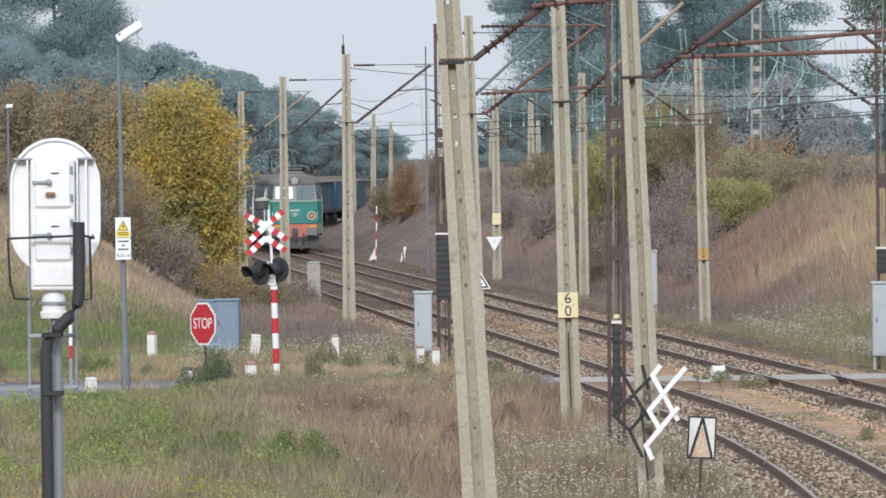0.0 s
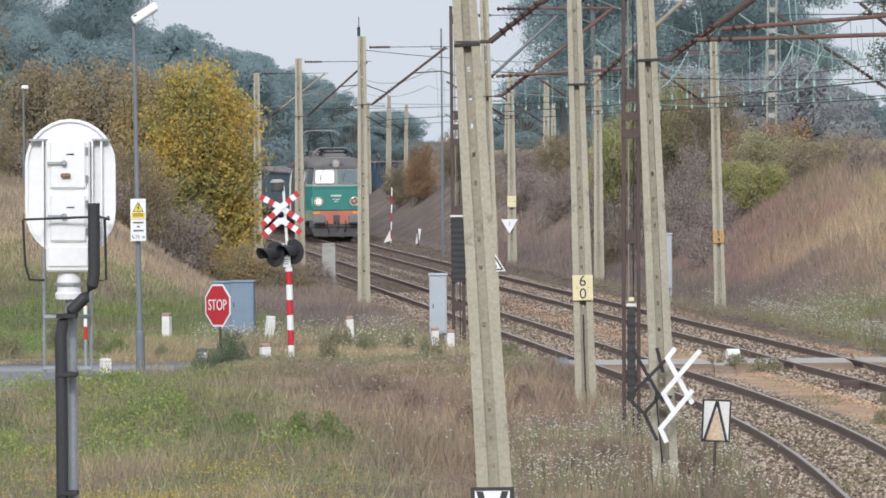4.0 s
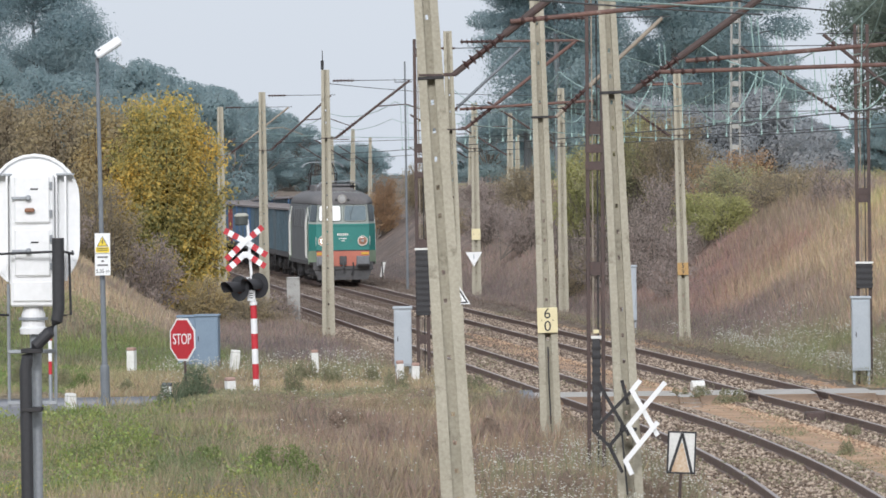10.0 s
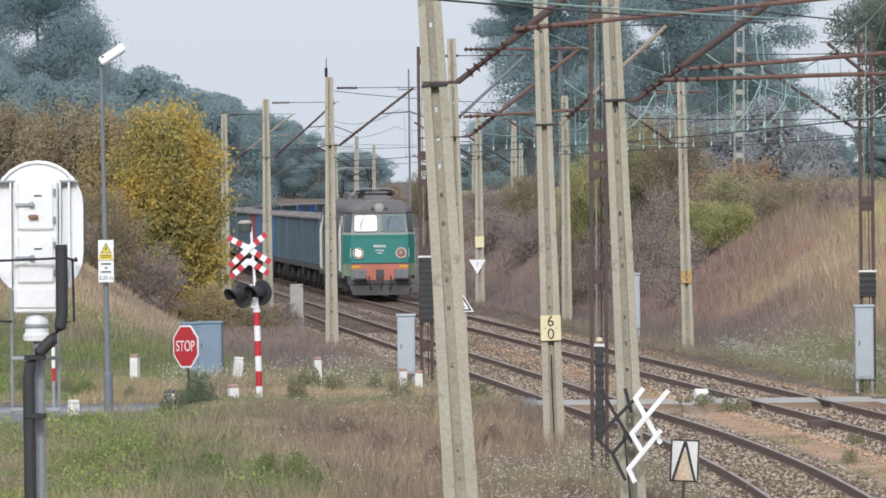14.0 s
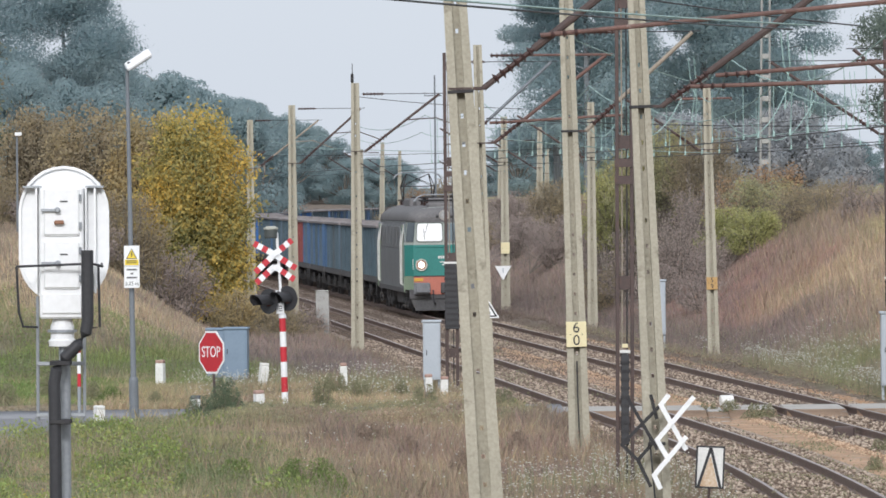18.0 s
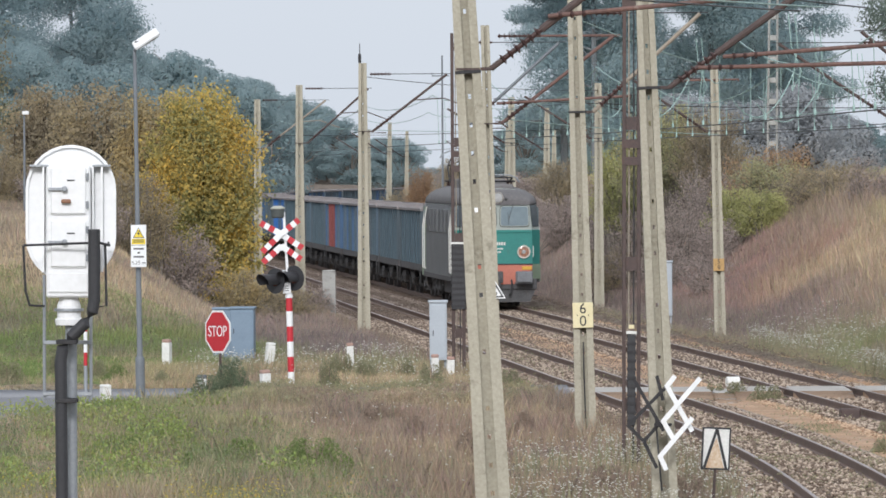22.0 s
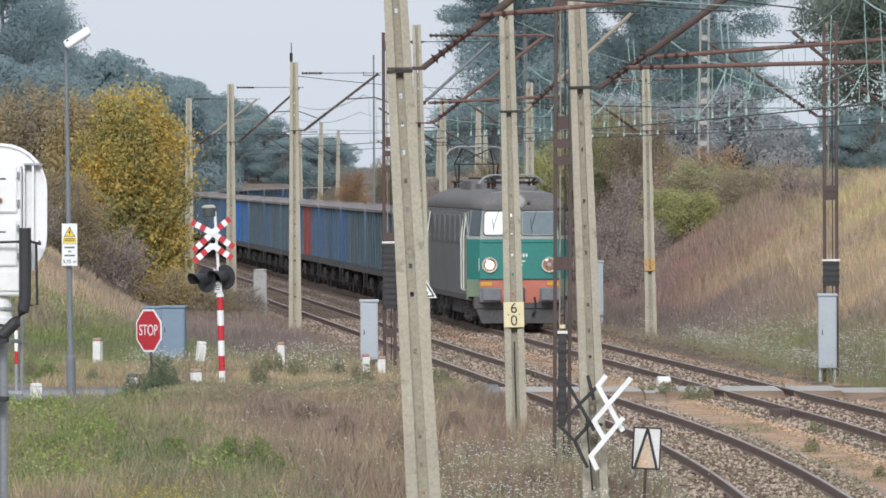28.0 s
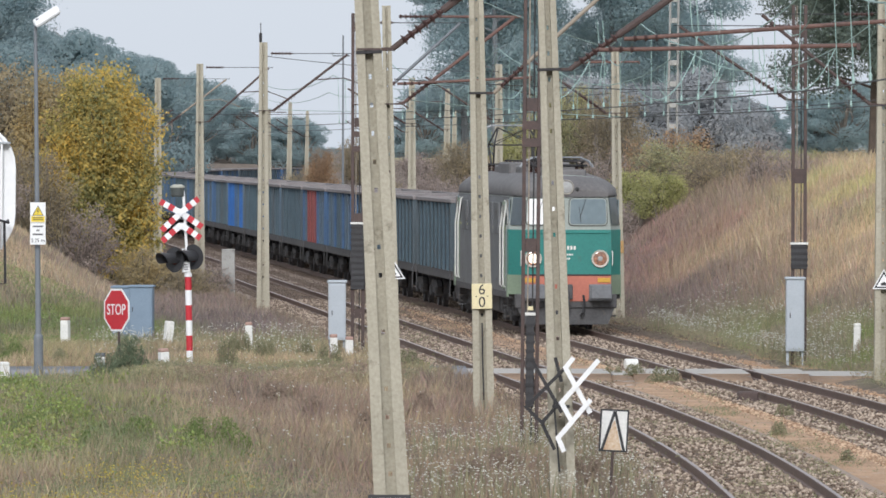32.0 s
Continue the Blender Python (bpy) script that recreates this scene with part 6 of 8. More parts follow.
o = link("white_pipe", B(lathe, [(0.105, -0.15), (0.12, -0.14), (0.12, 0.14), (0.105, 0.15), (0.07, 0.15), (0.06, 0.1)], 18, pose(0, 0, 0, 0, 90, 0)), WHITE_WORN)
o.matrix_basis = pose(6.183, 157.00, -0.02, 0, 0, 12)
tagged(o, "short white concrete pipe lying beside the rails", "pipe")
o = link("track_box", B(box, -0.2, -0.16, -0.25, 0.2, 0.16, 0.02, 0.03), RUST)
o.matrix_basis = pose(float(xb(138)) - 1.1, 138, 0, 0, 0, 5)
tagged(o, "low rusty track connection box beside a rail", "track box")


def small_far_signs():
    x, d, z = -3.334, 345.00, 0.774
    t = thing("striped_pole", pose(x, d, gz(x, d), 0, 1.5, 0), "leaning red and white striped marker pole", "pole")
    for k in range(7):
        part("red_band" if k % 2 else "white_band", B(tube, [(0, 0, -0.2 + k * 0.42), (0, 0, 0.22 + k * 0.42)], 0.03, 8), RED if k % 2 else WHITE, t)
    x, d, z = -1.911, 330.00, 0.128
    t = thing("low_marker", pose(x, d, gz(x, d), 0, 0, 0), "low white and black marker board on short legs", "sign")
    part("board", B(slab, [(-0.12, 0.15), (0.05, 0.15), (0.17, 0.85), (0.0, 0.85)], 0, 0.02), WHITE_WORN, t)
    part("stripe", B(slab, [(0.0, 0.15), (0.06, 0.15), (0.02, 0.85), (-0.04, 0.85)], -0.006, -0.002), BLACK, t)
    part("leg", B(box, -0.03, 0.022, -0.2, 0.03, 0.05, 0.6), DARK_STEEL, t)
    x, d, z = -3.417, 342.00, 0.754
    t = thing("low_marker", pose(x, d, gz(x, d)), "small white triangular marker near the track", "sign")
    part("board", B(slab, [(-0.25, 0.1), (0.1, 0.2), (0.08, 0.75)], 0, 0.02), WHITE_WORN, t)
    part("leg", B(box, -0.02, 0.022, -0.2, 0.02, 0.05, 0.3), DARK_STEEL, t)


small_far_signs()

# ---- more masts in the distance ----
for x, d, h in ((-4.6, 463, 8.0), (-4.2, 562, 8.0), (6.8, 492, 8.0), (-12.6, 335, 7.9), (-14.2, 440, 7.9), (-6.6, 520, 7.9), (4.6, 360, 8.0), (3.0, 420, 7.8), (1.5, 600, 8)):
    far_mast = concrete_mast(x, d, h, 0.40, 0.24, random.uniform(-1, 1), label="distant grey concrete catenary mast")
    arm(far_mast, 1 if x < float(xa(d) + xb(d)) / 2 else -1, 5.9, 7.3, 2.5, rust=RUST, thick=0.045, bar=0.02)
t = thing("steel_pole", pose(-0.66, 305, gz(-0.66, 305)), "thin tall grey steel pole by the line", "pole")
part("shaft", B(tube, [(0, 0, -0.3), (0, 0, 10.0)], 0.06, 8, 0.035), POLE_GREY, t)
part("cross_arm", B(tube, [(-0.45, 0, 9.25), (-0.45, 0, 9.1), (0.3, 0, 9.1)], 0.03, 6), POLE_GREY, t)


def pierced_tower(x, d, h, w0, w1):
    """Pale concrete power pole with a ladder of openings."""
    z0 = gz(x, d)
    t = thing("power_pole", pose(x, d, z0, 0, 0.8, 0), "pale concrete power pole with a ladder of openings", "power pole")
    for sx in (-1, 1):
        bm = bmesh.new()
        tube(bm, [(sx * w0 / 2, 0, -0.4), (sx * w1 / 2, 0, h)], 0.055, 4)
        part("leg", bm, CONCRETE_GREY, t)
    z, k = 0.6, 0
    while z < h - 0.2:
        w = w0 + (w1 - w0) * z / h
        part("rung", B(box, -w / 2 + 0.05, -0.06, z, w / 2 - 0.05, 0.06, z + 0.26, 0.02), CONCRETE_GREY, t)
        z += 1.05
    return t


pierced_tower(15.59, 345, 15, 0.46, 0.36)
arm(S_775, 1, 5.9, 7.85, 2.45, rust=POLE_GREY)
arm(M_FAR_R, -1, 5.8, 7.7, 2.6, rust=RUST)
arm(M_870, -1, 5.9, 7.3, 2.6, tie=False, rust=RUST)
arm(M_1030, -1, 5.9, 7.4, 2.6, tie=False, rust=RUST)
arm(M_RIGHT, -1, 5.9, 7.4, 2.4, rust=RUST)
arm(M_LEFT3, 1, 5.75, 7.7, 2.8, rust=PALE_TUBE, steady=True)


def cross_tube(mast, z0, z1, a, b, label="long rusty horizontal registration tube over the track"):
    """A nearly level tube from the bracket of a mast out over its track."""
    m = upright(mast, z0)
    zb = m.translation.z
    e = thing("registration_tube", m, label, "tube", "registration tubes")
    part("tube", B(tube, [(a, -0.1, z0 - zb), (b, -0.1, z1 - zb)], 0.03, 8), RUST_RED, e)
    bm = bmesh.new()
    disc_string(bm, (a + 0.1, -0.1, z0 - zb + 0.005), (a + 0.55, -0.1, z0 - zb + (z1 - z0) * 0.1), 3, 0.055)
    part("insulator", bm, PORCELAIN, e)
    part("end_fitting", B(box, b - 0.03, -0.135, z1 - zb - 0.07, b + 0.03, -0.065, z1 - zb + 0.035, 0.01), RUST, e)


cross_tube(M_NEAR, 6.74, 7.14, 1.05, 5.6)
cross_tube(M_FRONT, 6.35, 6.62, 1.05, 4.9)
cross_tube(M_FRONT, 6.20, 6.27, 0.7, 4.3)
cross_tube(M_BEHIND, 6.2, 6.34, 0.2, 3.0)
cross_tube(M_RIGHT, 7.37, 7.4, -1.2, 0.7)


# ---- wires ----
def sag(p, q, drop, n=14):
    p, q = Vector(p), Vector(q)
    return [p.lerp(q, k / n) - Vector((0, 0, 4 * drop * (k / n) * (1 - k / n))) for k in range(n + 1)]


def wire(name, pts, r, material, label):
    return tagged(link(name, B(tube, pts, r, 5), material), label, "wire", "overhead wires")


def span_wires(cx, name):
    stations = [58, 92, 126, 160, 188, 218, 250, 282, 320, 365, 410, 460, 520]
    contact = [(float(cx(d)) + (0.2 if i % 2 else -0.2), d, 5.62) for i, d in enumerate(stations)]
    wire("contact_wire", contact, 0.011, WIRE_DARK, "thin dark contact wire over the %s track" % name)
    top = []
    for i in range(len(stations) - 1):
        a, b = contact[i], contact[i + 1]
        s = sag((a[0], a[1], 7.15), (b[0], b[1], 7.15), 0.7 if stations[i] < 180 else 0.3)
        top += s if i == 0 else s[1:]
    wire("messenger_wire", top, 0.012, WIRE, "weathered green messenger wire over the %s track" % name)
    for i in range(len(stations) - 1):
        if stations[i] > 200:
            break
        a, b = Vector(contact[i]), Vector(contact[i + 1])
        n = max(3, int((b.y - a.y) / 3.4))
        e = thing("dropper_set", Matrix.Translation(a), "row of thin green droppers between two wires", "droppers", "dropper rows")
        for k in range(1, n):
            f = k / n
            p = a.lerp(b, f)
            zt = 7.15 - 4 * (0.7 if stations[i] < 180 else 0.3) * f * (1 - f)
            bm = bmesh.new()
            q = p - a
            tube(bm, [(q.x + random.uniform(-0.05, 0.05), q.y, zt - a.z), (q.x, q.y, 0.1)], 0.0065, 4)
            lathe(bm, [(0.006, -0.1), (0.022, -0.06), (0.02, 0.0), (0.006, 0.04)], 6, Matrix.Translation((q.x, q.y, 0.08)))
            part("dropper", bm, WIRE, e)
        # stitch wire in a loop at the support
        m = Vector(((b - a) * 0.16))
        loop = sag((0, 0, 1.45), (m.x, m.y, 0.9), 0.35, 8)
        part("stitch_wire", B(tube, loop, 0.009, 4), WIRE, e)


span_wires(xa, "near")
span_wires(xb, "far")
random.seed(5)
for k, (p, q, dr) in enumerate((
        ((-1.07, 60, 6.54), (4.9, 93, 6.95), 0.1), ((-1.0, 60, 6.50), (4.6, 93, 6.9), 0.1),
        ((0.7, 88, 7.5), (5.9, 100, 7.1), 0.2), ((2.31, 126.8, 7.5), (6.5, 165, 7.1), 0.3),
        ((-2.81, 206.5, 7.6), (4.98, 246, 7.6), 0.5), ((2.19, 282, 7.3), (7.64, 203, 7.4), 0.5), ((7.64, 203, 6.2), (10.29, 162, 6.3), 0.2),
        ((4.98, 246, 6.6), (10.29, 162, 6.6), 0.4), ((7.64, 203, 5.9), (11.2, 148, 5.9), 0.3), ((-5.63, 247.5, 6.4), (2.19, 282, 6.4), 0.4),
        ((-8.2, 285, 6.3), (4.98, 246, 6.3), 0.5), ((0.77, 146.5, 6.3), (10.29, 162, 6.2), 0.3), ((0.77, 146.5, 5.9), (7.64, 203, 5.8), 0.25),
        ((10.29, 162, 7.6), (11.2, 148, 7.8), 0.1))):
    wire("span_wire", sag(p, q, dr * 0.25), 0.011, WIRE_DARK if k % 3 else WIRE, "thin dark span wire between catenary masts")
# slack jumper loops, pale green
for x, d, z, w, h in ((5.4, 122, 6.05, 1.2, 0.45), (4.0, 138, 6.1, 1.3, 0.4), (8.9, 138, 6.4, 1.4, 0.5), (7.2, 150, 6.2, 1.5, 0.5), (3.6, 160, 6.3, 0.9, 0.4)):
    pts = [(x - w / 2 + w * k / 10, d + 1.5 * k / 10, z - h * (1 - (2 * k / 10 - 1) ** 2) + (0.5 * (k / 10) ** 2)) for k in range(11)]
    wire("jumper_loop", pts, 0.010, WIRE, "slack pale green copper jumper loop")
for x, d, z in ((5.15, 108, 6.6), (5.95, 116, 6.55), (4.4, 128, 6.6), (8.4, 146, 6.6)):
    for k in range(2):
        pts = [(x + 0.1 * k, d, z + 0.6), (x + 0.04 + 0.1 * k, d, z + 0.1), (x + 0.2 - 0.12 * k, d, z - 0.3), (x + 0.05, d, z - 0.6)]
        wire("feeder_tail", pts, 0.009, WIRE, "hanging pale green feeder tail")

# short spike with its cap on a mast head
for mast, h in ((M_LEFT1, 8.0),):
    e = thing("mast_spike", upright(mast, h), "small dark bracket and thin spike on a mast head", "spike")
    zb = h - mast.matrix_basis.translation.z
    part("bracket", B(box, -0.13, -0.06, zb + 0.004, -0.04, 0.06, zb + 0.28, 0.02), DARK_STEEL, e)
    part("spike", B(tube, [(-0.08, 0, zb + 0.27), (-0.08, 0, zb + 0.58)], 0.014, 6), DARK_STEEL, e)

# ---- trackside gravel and ballast stones ----
strip = [d for d in np.arange(60, 215, 3.0)]
ribbon("trackside_gravel", [((float(xa(d)) + 1.6, d, -0.192), (float(xb(d)) - 1.6, d, -0.192)) for d in strip], SAND, "sandy gravel strip between the two tracks", "gravel", 0.2)
ribbon("trackside_gravel", [((float(xb(d)) + 1.6, d, -0.19), (float(xb(d)) + 3.1, d, -0.23)) for d in strip], SAND, "sandy gravel strip beside the far track", "gravel", 0.2)
rng = np.random.default_rng(3)


def stones(name, cx, d0, d1, lo, hi, n, size, label, material=STONE, z=-0.185):
    d = d0 + (d1 - d0) * rng.random(n) ** 1.2
    o = lo + (hi - lo) * rng.random(n)
    keep = (np.abs(np.abs(o) - 0.753) > 0.085) & ~((d > 149.8) & (d < 154.0) & (np.abs(o) < 3.6))
    d, o = d[keep], o[keep]
    x = cx(d) + o
    k = len(d)
    s = size * (0.5 + rng.random(k))
    base = np.array([(1, 0, 0), (-1, 0, 0), (0, 1, 0), (0, -1, 0), (0, 0, 0.8), (0, 0, -0.8)], float)
    v = base[None] * s[:, None, None] * (0.65 + 0.7 * rng.random((k, 6, 1)))
    a = rng.random(k) * 6.283
    ca, sa = np.cos(a)[:, None], np.sin(a)[:, None]
    vx, vy = v[..., 0] * ca - v[..., 1] * sa, v[..., 0] * sa + v[..., 1] * ca
    drop = np.where(np.abs(o) > 1.7, (np.abs(o) - 1.7) * 0.28, 0) if lo < -1.5 else 0
    zz = z + 0.02 * rng.random(k) - drop
    v = np.stack([vx + x[:, None], vy + d[:, None], v[..., 2] * 0.8 + zz[:, None]], -1).reshape(-1, 3)
    f = np.array([(0, 2, 4), (2, 1, 4), (1, 3, 4), (3, 0, 4), (2, 0, 5), (1, 2, 5), (3, 1, 5), (0, 3, 5)])
    f = (f[None] + 6 * np.arange(k)[:, None, None]).reshape(-1, 3)
    return raw(name, v, f, material, label=label, kind="stuff", category="ballast")


SAND_STONE = mat("tan_stone", (0.58, 0.42, 0.29), (0.30, 0.19, 0.12), 0.95, scale=2, fine=14, bump=0.4, isl=0.8)
stones("ballast_stones", xa, 86, 230, -1.8, 1.55, 26000, 0.036, "loose pale ballast stones on the near track", STONE, -0.155)
stones("ballast_stones", xb, 108, 260, -1.55, 1.8, 24000, 0.036, "loose sandy ballast stones on the far track", STONE, -0.155)
stones("gravel_stones", xb, 100, 220, -3.0, -1.6, 22000, 0.022, "loose tan gravel between the tracks", SAND, -0.185)
stones("gravel_stones", xb, 110, 230, 1.7, 3.7, 24000, 0.026, "loose tan gravel beside the far track", SAND, -0.19)

stones("gravel_stones", xb, 94, 215, -3.0, -1.5, 40000, 0.030, "scattered pale stones on the sandy strip between the tracks", SAND_STONE, -0.18)


# ---- grass and weeds ----
def blades(name, x, d, h, w, material, label, category, lean=0.35, sink=0.03, zadd=None):
    """Thin upright blades, a triangle with a bend each."""
    k = len(x)
    z = ground(x, d) - sink
    a = rng.random(k) * 6.283
    h = h * (0.45 + 0.9 * rng.random(k))
    w = w * (0.7 + 0.6 * rng.random(k))
    b = rng.random(k) * 6.283
    l = lean * h * rng.random(k)
    px, py = np.cos(a) * w / 2, np.sin(a) * w / 2
    v = np.empty((k, 4, 3))
    v[:, 0] = np.stack([x - px, d - py, z], 1)
    v[:, 1] = np.stack([x + px, d + py, z], 1)
    v[:, 2] = np.stack([x + px * 0.7 + np.cos(b) * l * 0.35, d + py * 0.7 + np.sin(b) * l * 0.35, z + h * 0.55], 1)
    v[:, 3] = np.stack([x + np.cos(b) * l, d + np.sin(b) * l, z + h], 1)
    f = np.arange(k)[:, None] * 4 + np.array([0, 1, 2, 3])[None]
    return raw(name, v.reshape(-1, 3), f, material, label=label, kind="stuff", category=category)


def fuzz(name, x, d, h, size, material, label, category, flat=0.45, rise=0.0):
    """Small loose leaf pieces and bits of stalk from the ground up to a height."""
    k = len(x)
    h = h * (0.35 + 0.65 * vnoise(x, d, 0.7, 90)) * rng.random(k) ** 1.1
    p = np.stack([x, d, ground(x, d) + rise + h], 1)
    a = rng.normal(size=(k, 3)) * np.array([1, 1, 1.3])
    a /= np.linalg.norm(a, axis=1)[:, None]
    b = np.cross(a, rng.normal(size=(k, 3)))
    b /= np.linalg.norm(b, axis=1)[:, None]
    s = (size * (0.5 + rng.random(k)))[:, None]
    v = np.stack([p - a * s, p + b * s * flat, p + a * s, p - b * s * flat], 1).reshape(-1, 3)
    return raw(name, v, np.arange(k)[:, None] * 4 + np.arange(4)[None], material, label=label, kind="stuff", category=category)


def scatter(n, x0, x1, d0, d1, mask, power=1.0):
    """Points in a stretch of the plan, thinned by a mask in 0..1."""
    d = d0 + (d1 - d0) * rng.random(n) ** power
    x = x0 + (x1 - x0) * rng.random(n)
    m = mask(x, d)
    keep = rng.random(n) < m
    return x[keep], d[keep]


def off_road(x, d):
    road = (d > 148.6 + 0.02 * x) & (d < 155.0 + 0.02 * x) & (x < -5.2)
    side = (x < np.interp(d, [60, 100, 120, 132, 140, 146, 149], [-14, -10.6, -9.3, -8.75, -8.35, -7.6, -6.6]) + 0.1) & (d < 150)
    return ~(road | side)


def field(x, d):
    oa = x - xa(d)
    return off_road(x, d) & (oa < -1.9 + 0.5 * vnoise(x, d, 1.5, 9))


def scatter_by(n, cx, o0, o1, d0, d1, mask, power=1.0):
    """Points beside a track, by their distance from its middle."""
    d = d0 + (d1 - d0) * rng.random(n) ** power
    o = o0 + (o1 - o0) * rng.random(n)
    x = cx(d) + o
    keep = (rng.random(n) < mask(o, d)) & (np.abs(x) < 0.085 * d)
    return x[keep], d[keep], o[keep]


def tall(x, d):
    """How high the field's weeds grow from place to place."""
    return 0.45 + 1.1 * smooth(0.45, 0.85, vnoise(x, d, 2.1, 77)) * (0.4 + vnoise(x, d, 0.8, 78))


def strokes(name, x, d, h, w, label, category, lean=0.5, gain=1.5, tone=None, mix=0.0, swing=0.10):
    """Bent stalks in the colour of the cover at their place, or drawn towards a colour of their own."""
    k = len(x)
    c = cover(x, d)
    if tone is not None:
        c = c * (1 - mix) + np.array(tone) * mix
    c = c * gain * (1 + swing * rng.normal(size=(k, 1))) * (1 + 0.05 * rng.normal(size=(k, 3)))
    z = ground(x, d) - 0.03
    h = h * (0.5 + 0.8 * rng.random(k))
    w = w * (0.7 + 0.6 * rng.random(k))
    a, b = rng.random(k) * 6.283, rng.random(k) * 6.283
    l = lean * h * rng.random(k)
    px, py = np.cos(a) * w / 2, np.sin(a) * w / 2
    v = np.empty((k, 4, 3))
    v[:, 0] = np.stack([x - px, d - py, z], 1)
    v[:, 1] = np.stack([x + px, d + py, z], 1)
    v[:, 2] = np.stack([x + px * 0.6 + np.cos(b) * l * 0.52, d + py * 0.6 + np.sin(b) * l * 0.52, z + h * 0.6], 1)
    v[:, 3] = np.stack([x - px * 0.2 + np.cos(b) * l, d - py * 0.2 + np.sin(b) * l, z + h], 1)
    f = np.arange(k)[:, None] * 4 + np.arange(4)[None]
    return raw(name, v.reshape(-1, 3), f, COVER, label=label, kind="stuff", category=category, tint=np.repeat(np.clip(c, 0.02, 0.8), 4, 0))


def leaves_low(name, x, d, h, size, label, category, flat=0.4, gain=1.6, tone=None, mix=0.0, swing=0.13):
    """Small loose leaves from the ground up to a height, in the colour of the cover."""
    k = len(x)
    c = cover(x, d)
    if tone is not None:
        c = c * (1 - mix) + np.array(tone) * mix
    hh = h * (0.35 + 0.65 * vnoise(x, d, 0.7, 90)) * rng.random(k) ** 1.1
    c = c * gain * (1 + swing * rng.normal(size=(k, 1))) * (1 + 0.05 * rng.normal(size=(k, 3)))
    p = np.stack([x, d, ground(x, d) + hh], 1)
    a = rng.normal(size=(k, 3)) * np.array([1, 1, 1.5])
    a /= np.linalg.norm(a, axis=1)[:, None]
    b = np.cross(a, rng.normal(size=(k, 3)))
    b /= np.linalg.norm(b, axis=1)[:, None]
    s = (size * (0.5 + rng.random(k)))[:, None]
    v = np.stack([p - a * s, p + b * s * flat, p + a * s, p - b * s * flat], 1).reshape(-1, 3)
    return raw(name, v, np.arange(k)[:, None] * 4 + np.arange(4)[None], COVER, label=label, kind="stuff", category=category, tint=np.repeat(np.clip(c, 0.02, 0.8), 4, 0))


low_by_road = lambda x, d: (1 - 0.62 * smooth(138, 147, d) * smooth(156, 153, d) * smooth(-4.0, -5.0, x)) * (1 - 0.45 * smooth(150, 155, d))
in_view = lambda x, d: field(x, d) & (np.abs(x + 0.004 * d) < 0.074 * d)
green_edge = lambda x, d: x + 2.2 + 0.075 * (d - 110)
x, d = scatter(420000, -13, 5, 88, 178, lambda x, d: in_view(x, d) * (0.35 + 0.65 * vnoise(x, d, 1.2, 2)), 0.9)
strokes("field_stalks", x, d, 0.26 * tall(x, d) * low_by_road(x, d), 0.014, "thin dry brown and pinkish stalks in the field", "weeds", 0.5)
x, d = scatter(430000, -13, 5, 88, 178, lambda x, d: in_view(x, d) * (0.3 + 0.7 * vnoise(x, d, 0.9, 3)), 0.9)
leaves_low("field_weeds", x, d, 0.24 * tall(x, d) * low_by_road(x, d), 0.019, "low brown and green weeds in the field", "weeds")
x, d = scatter(60000, -13, 5, 88, 178, lambda x, d: in_view(x, d) * smooth(0.45, 0.65, vnoise(x, d, 1.6, 13)), 0.9)
strokes("dry_grass", x, d, 0.34, 0.011, "pale dry grass stalks among the weeds", "grass", 0.6, 1.3, C_STRAW, 0.55)
clump = lambda x, d: smooth(0.57, 0.68, 0.6 * vnoise(x, d, 1.7, 23) + 0.4 * vnoise(x, d, 0.7, 24))
x, d = scatter(560000, -12, 1, 98, 150, lambda x, d: in_view(x, d) * smooth(0.6, -0.9, green_edge(x, d)) * clump(x, d) * smooth(99, 106, d), 0.9)
leaves_low("green_clumps", x, d, (0.12 + 0.62 * smooth(0.45, 0.8, vnoise(x, d, 0.9, 30))) * low_by_road(x, d), 0.033, "leafy yellowish green clumps in the field", "weeds", 0.5, 1.65, (0.185, 0.225, 0.070), 0.75)
x, d = scatter(240000, -12, 3, 96, 150, lambda x, d: in_view(x, d) * smooth(1.5, -0.5, green_edge(x, d)) * smooth(0.56, 0.68, vnoise(x, d, 1.4, 21)), 0.9)
leaves_low("olive_clumps", x, d, 0.50 * low_by_road(x, d), 0.024, "deep green weed clumps in the field", "weeds", 0.4, 1.7, (0.115, 0.150, 0.070), 0.7)
x, d = scatter(60000, -9, 0, 88, 106, lambda x, d: in_view(x, d) * smooth(0.60, 0.74, vnoise(x, d, 0.8, 28)) * smooth(106, 101, d) * smooth(-0.5, -2.5, x + 0.5 * vnoise(x, d, 1.5, 8)))
leaves_low("yellow_leaves", x, d, 0.40, 0.022, "yellowing leafy weeds in the field", "weeds", 0.5, 1.7, (0.30, 0.235, 0.05), 0.65)
x, d = scatter(120000, -9, 5, 142, 178, lambda x, d: in_view(x, d) * smooth(0.45, 0.62, vnoise(x, d, 1.5, 29)))
leaves_low("olive_tufts", x, d, 0.50 * low_by_road(x, d), 0.024, "olive weed tufts by the crossing", "weeds", 0.3, 1.6, C_OLIVE, 0.6)
x, d = scatter(70000, -8, 2, 153, 170, lambda x, d: in_view(x, d) * smooth(0.40, 0.58, vnoise(x, d, 2.4, 105)))
strokes("dry_grass", x, d, 0.28, 0.014, "pale straw round the guide posts", "grass", 0.7, 1.35, C_STRAW, 0.7)
x, d = scatter(6000, 1.3, 2.6, 152.5, 160, lambda x, d: field(x, d) * smooth(0.3, 0.5, vnoise(x, d, 0.8, 64)))
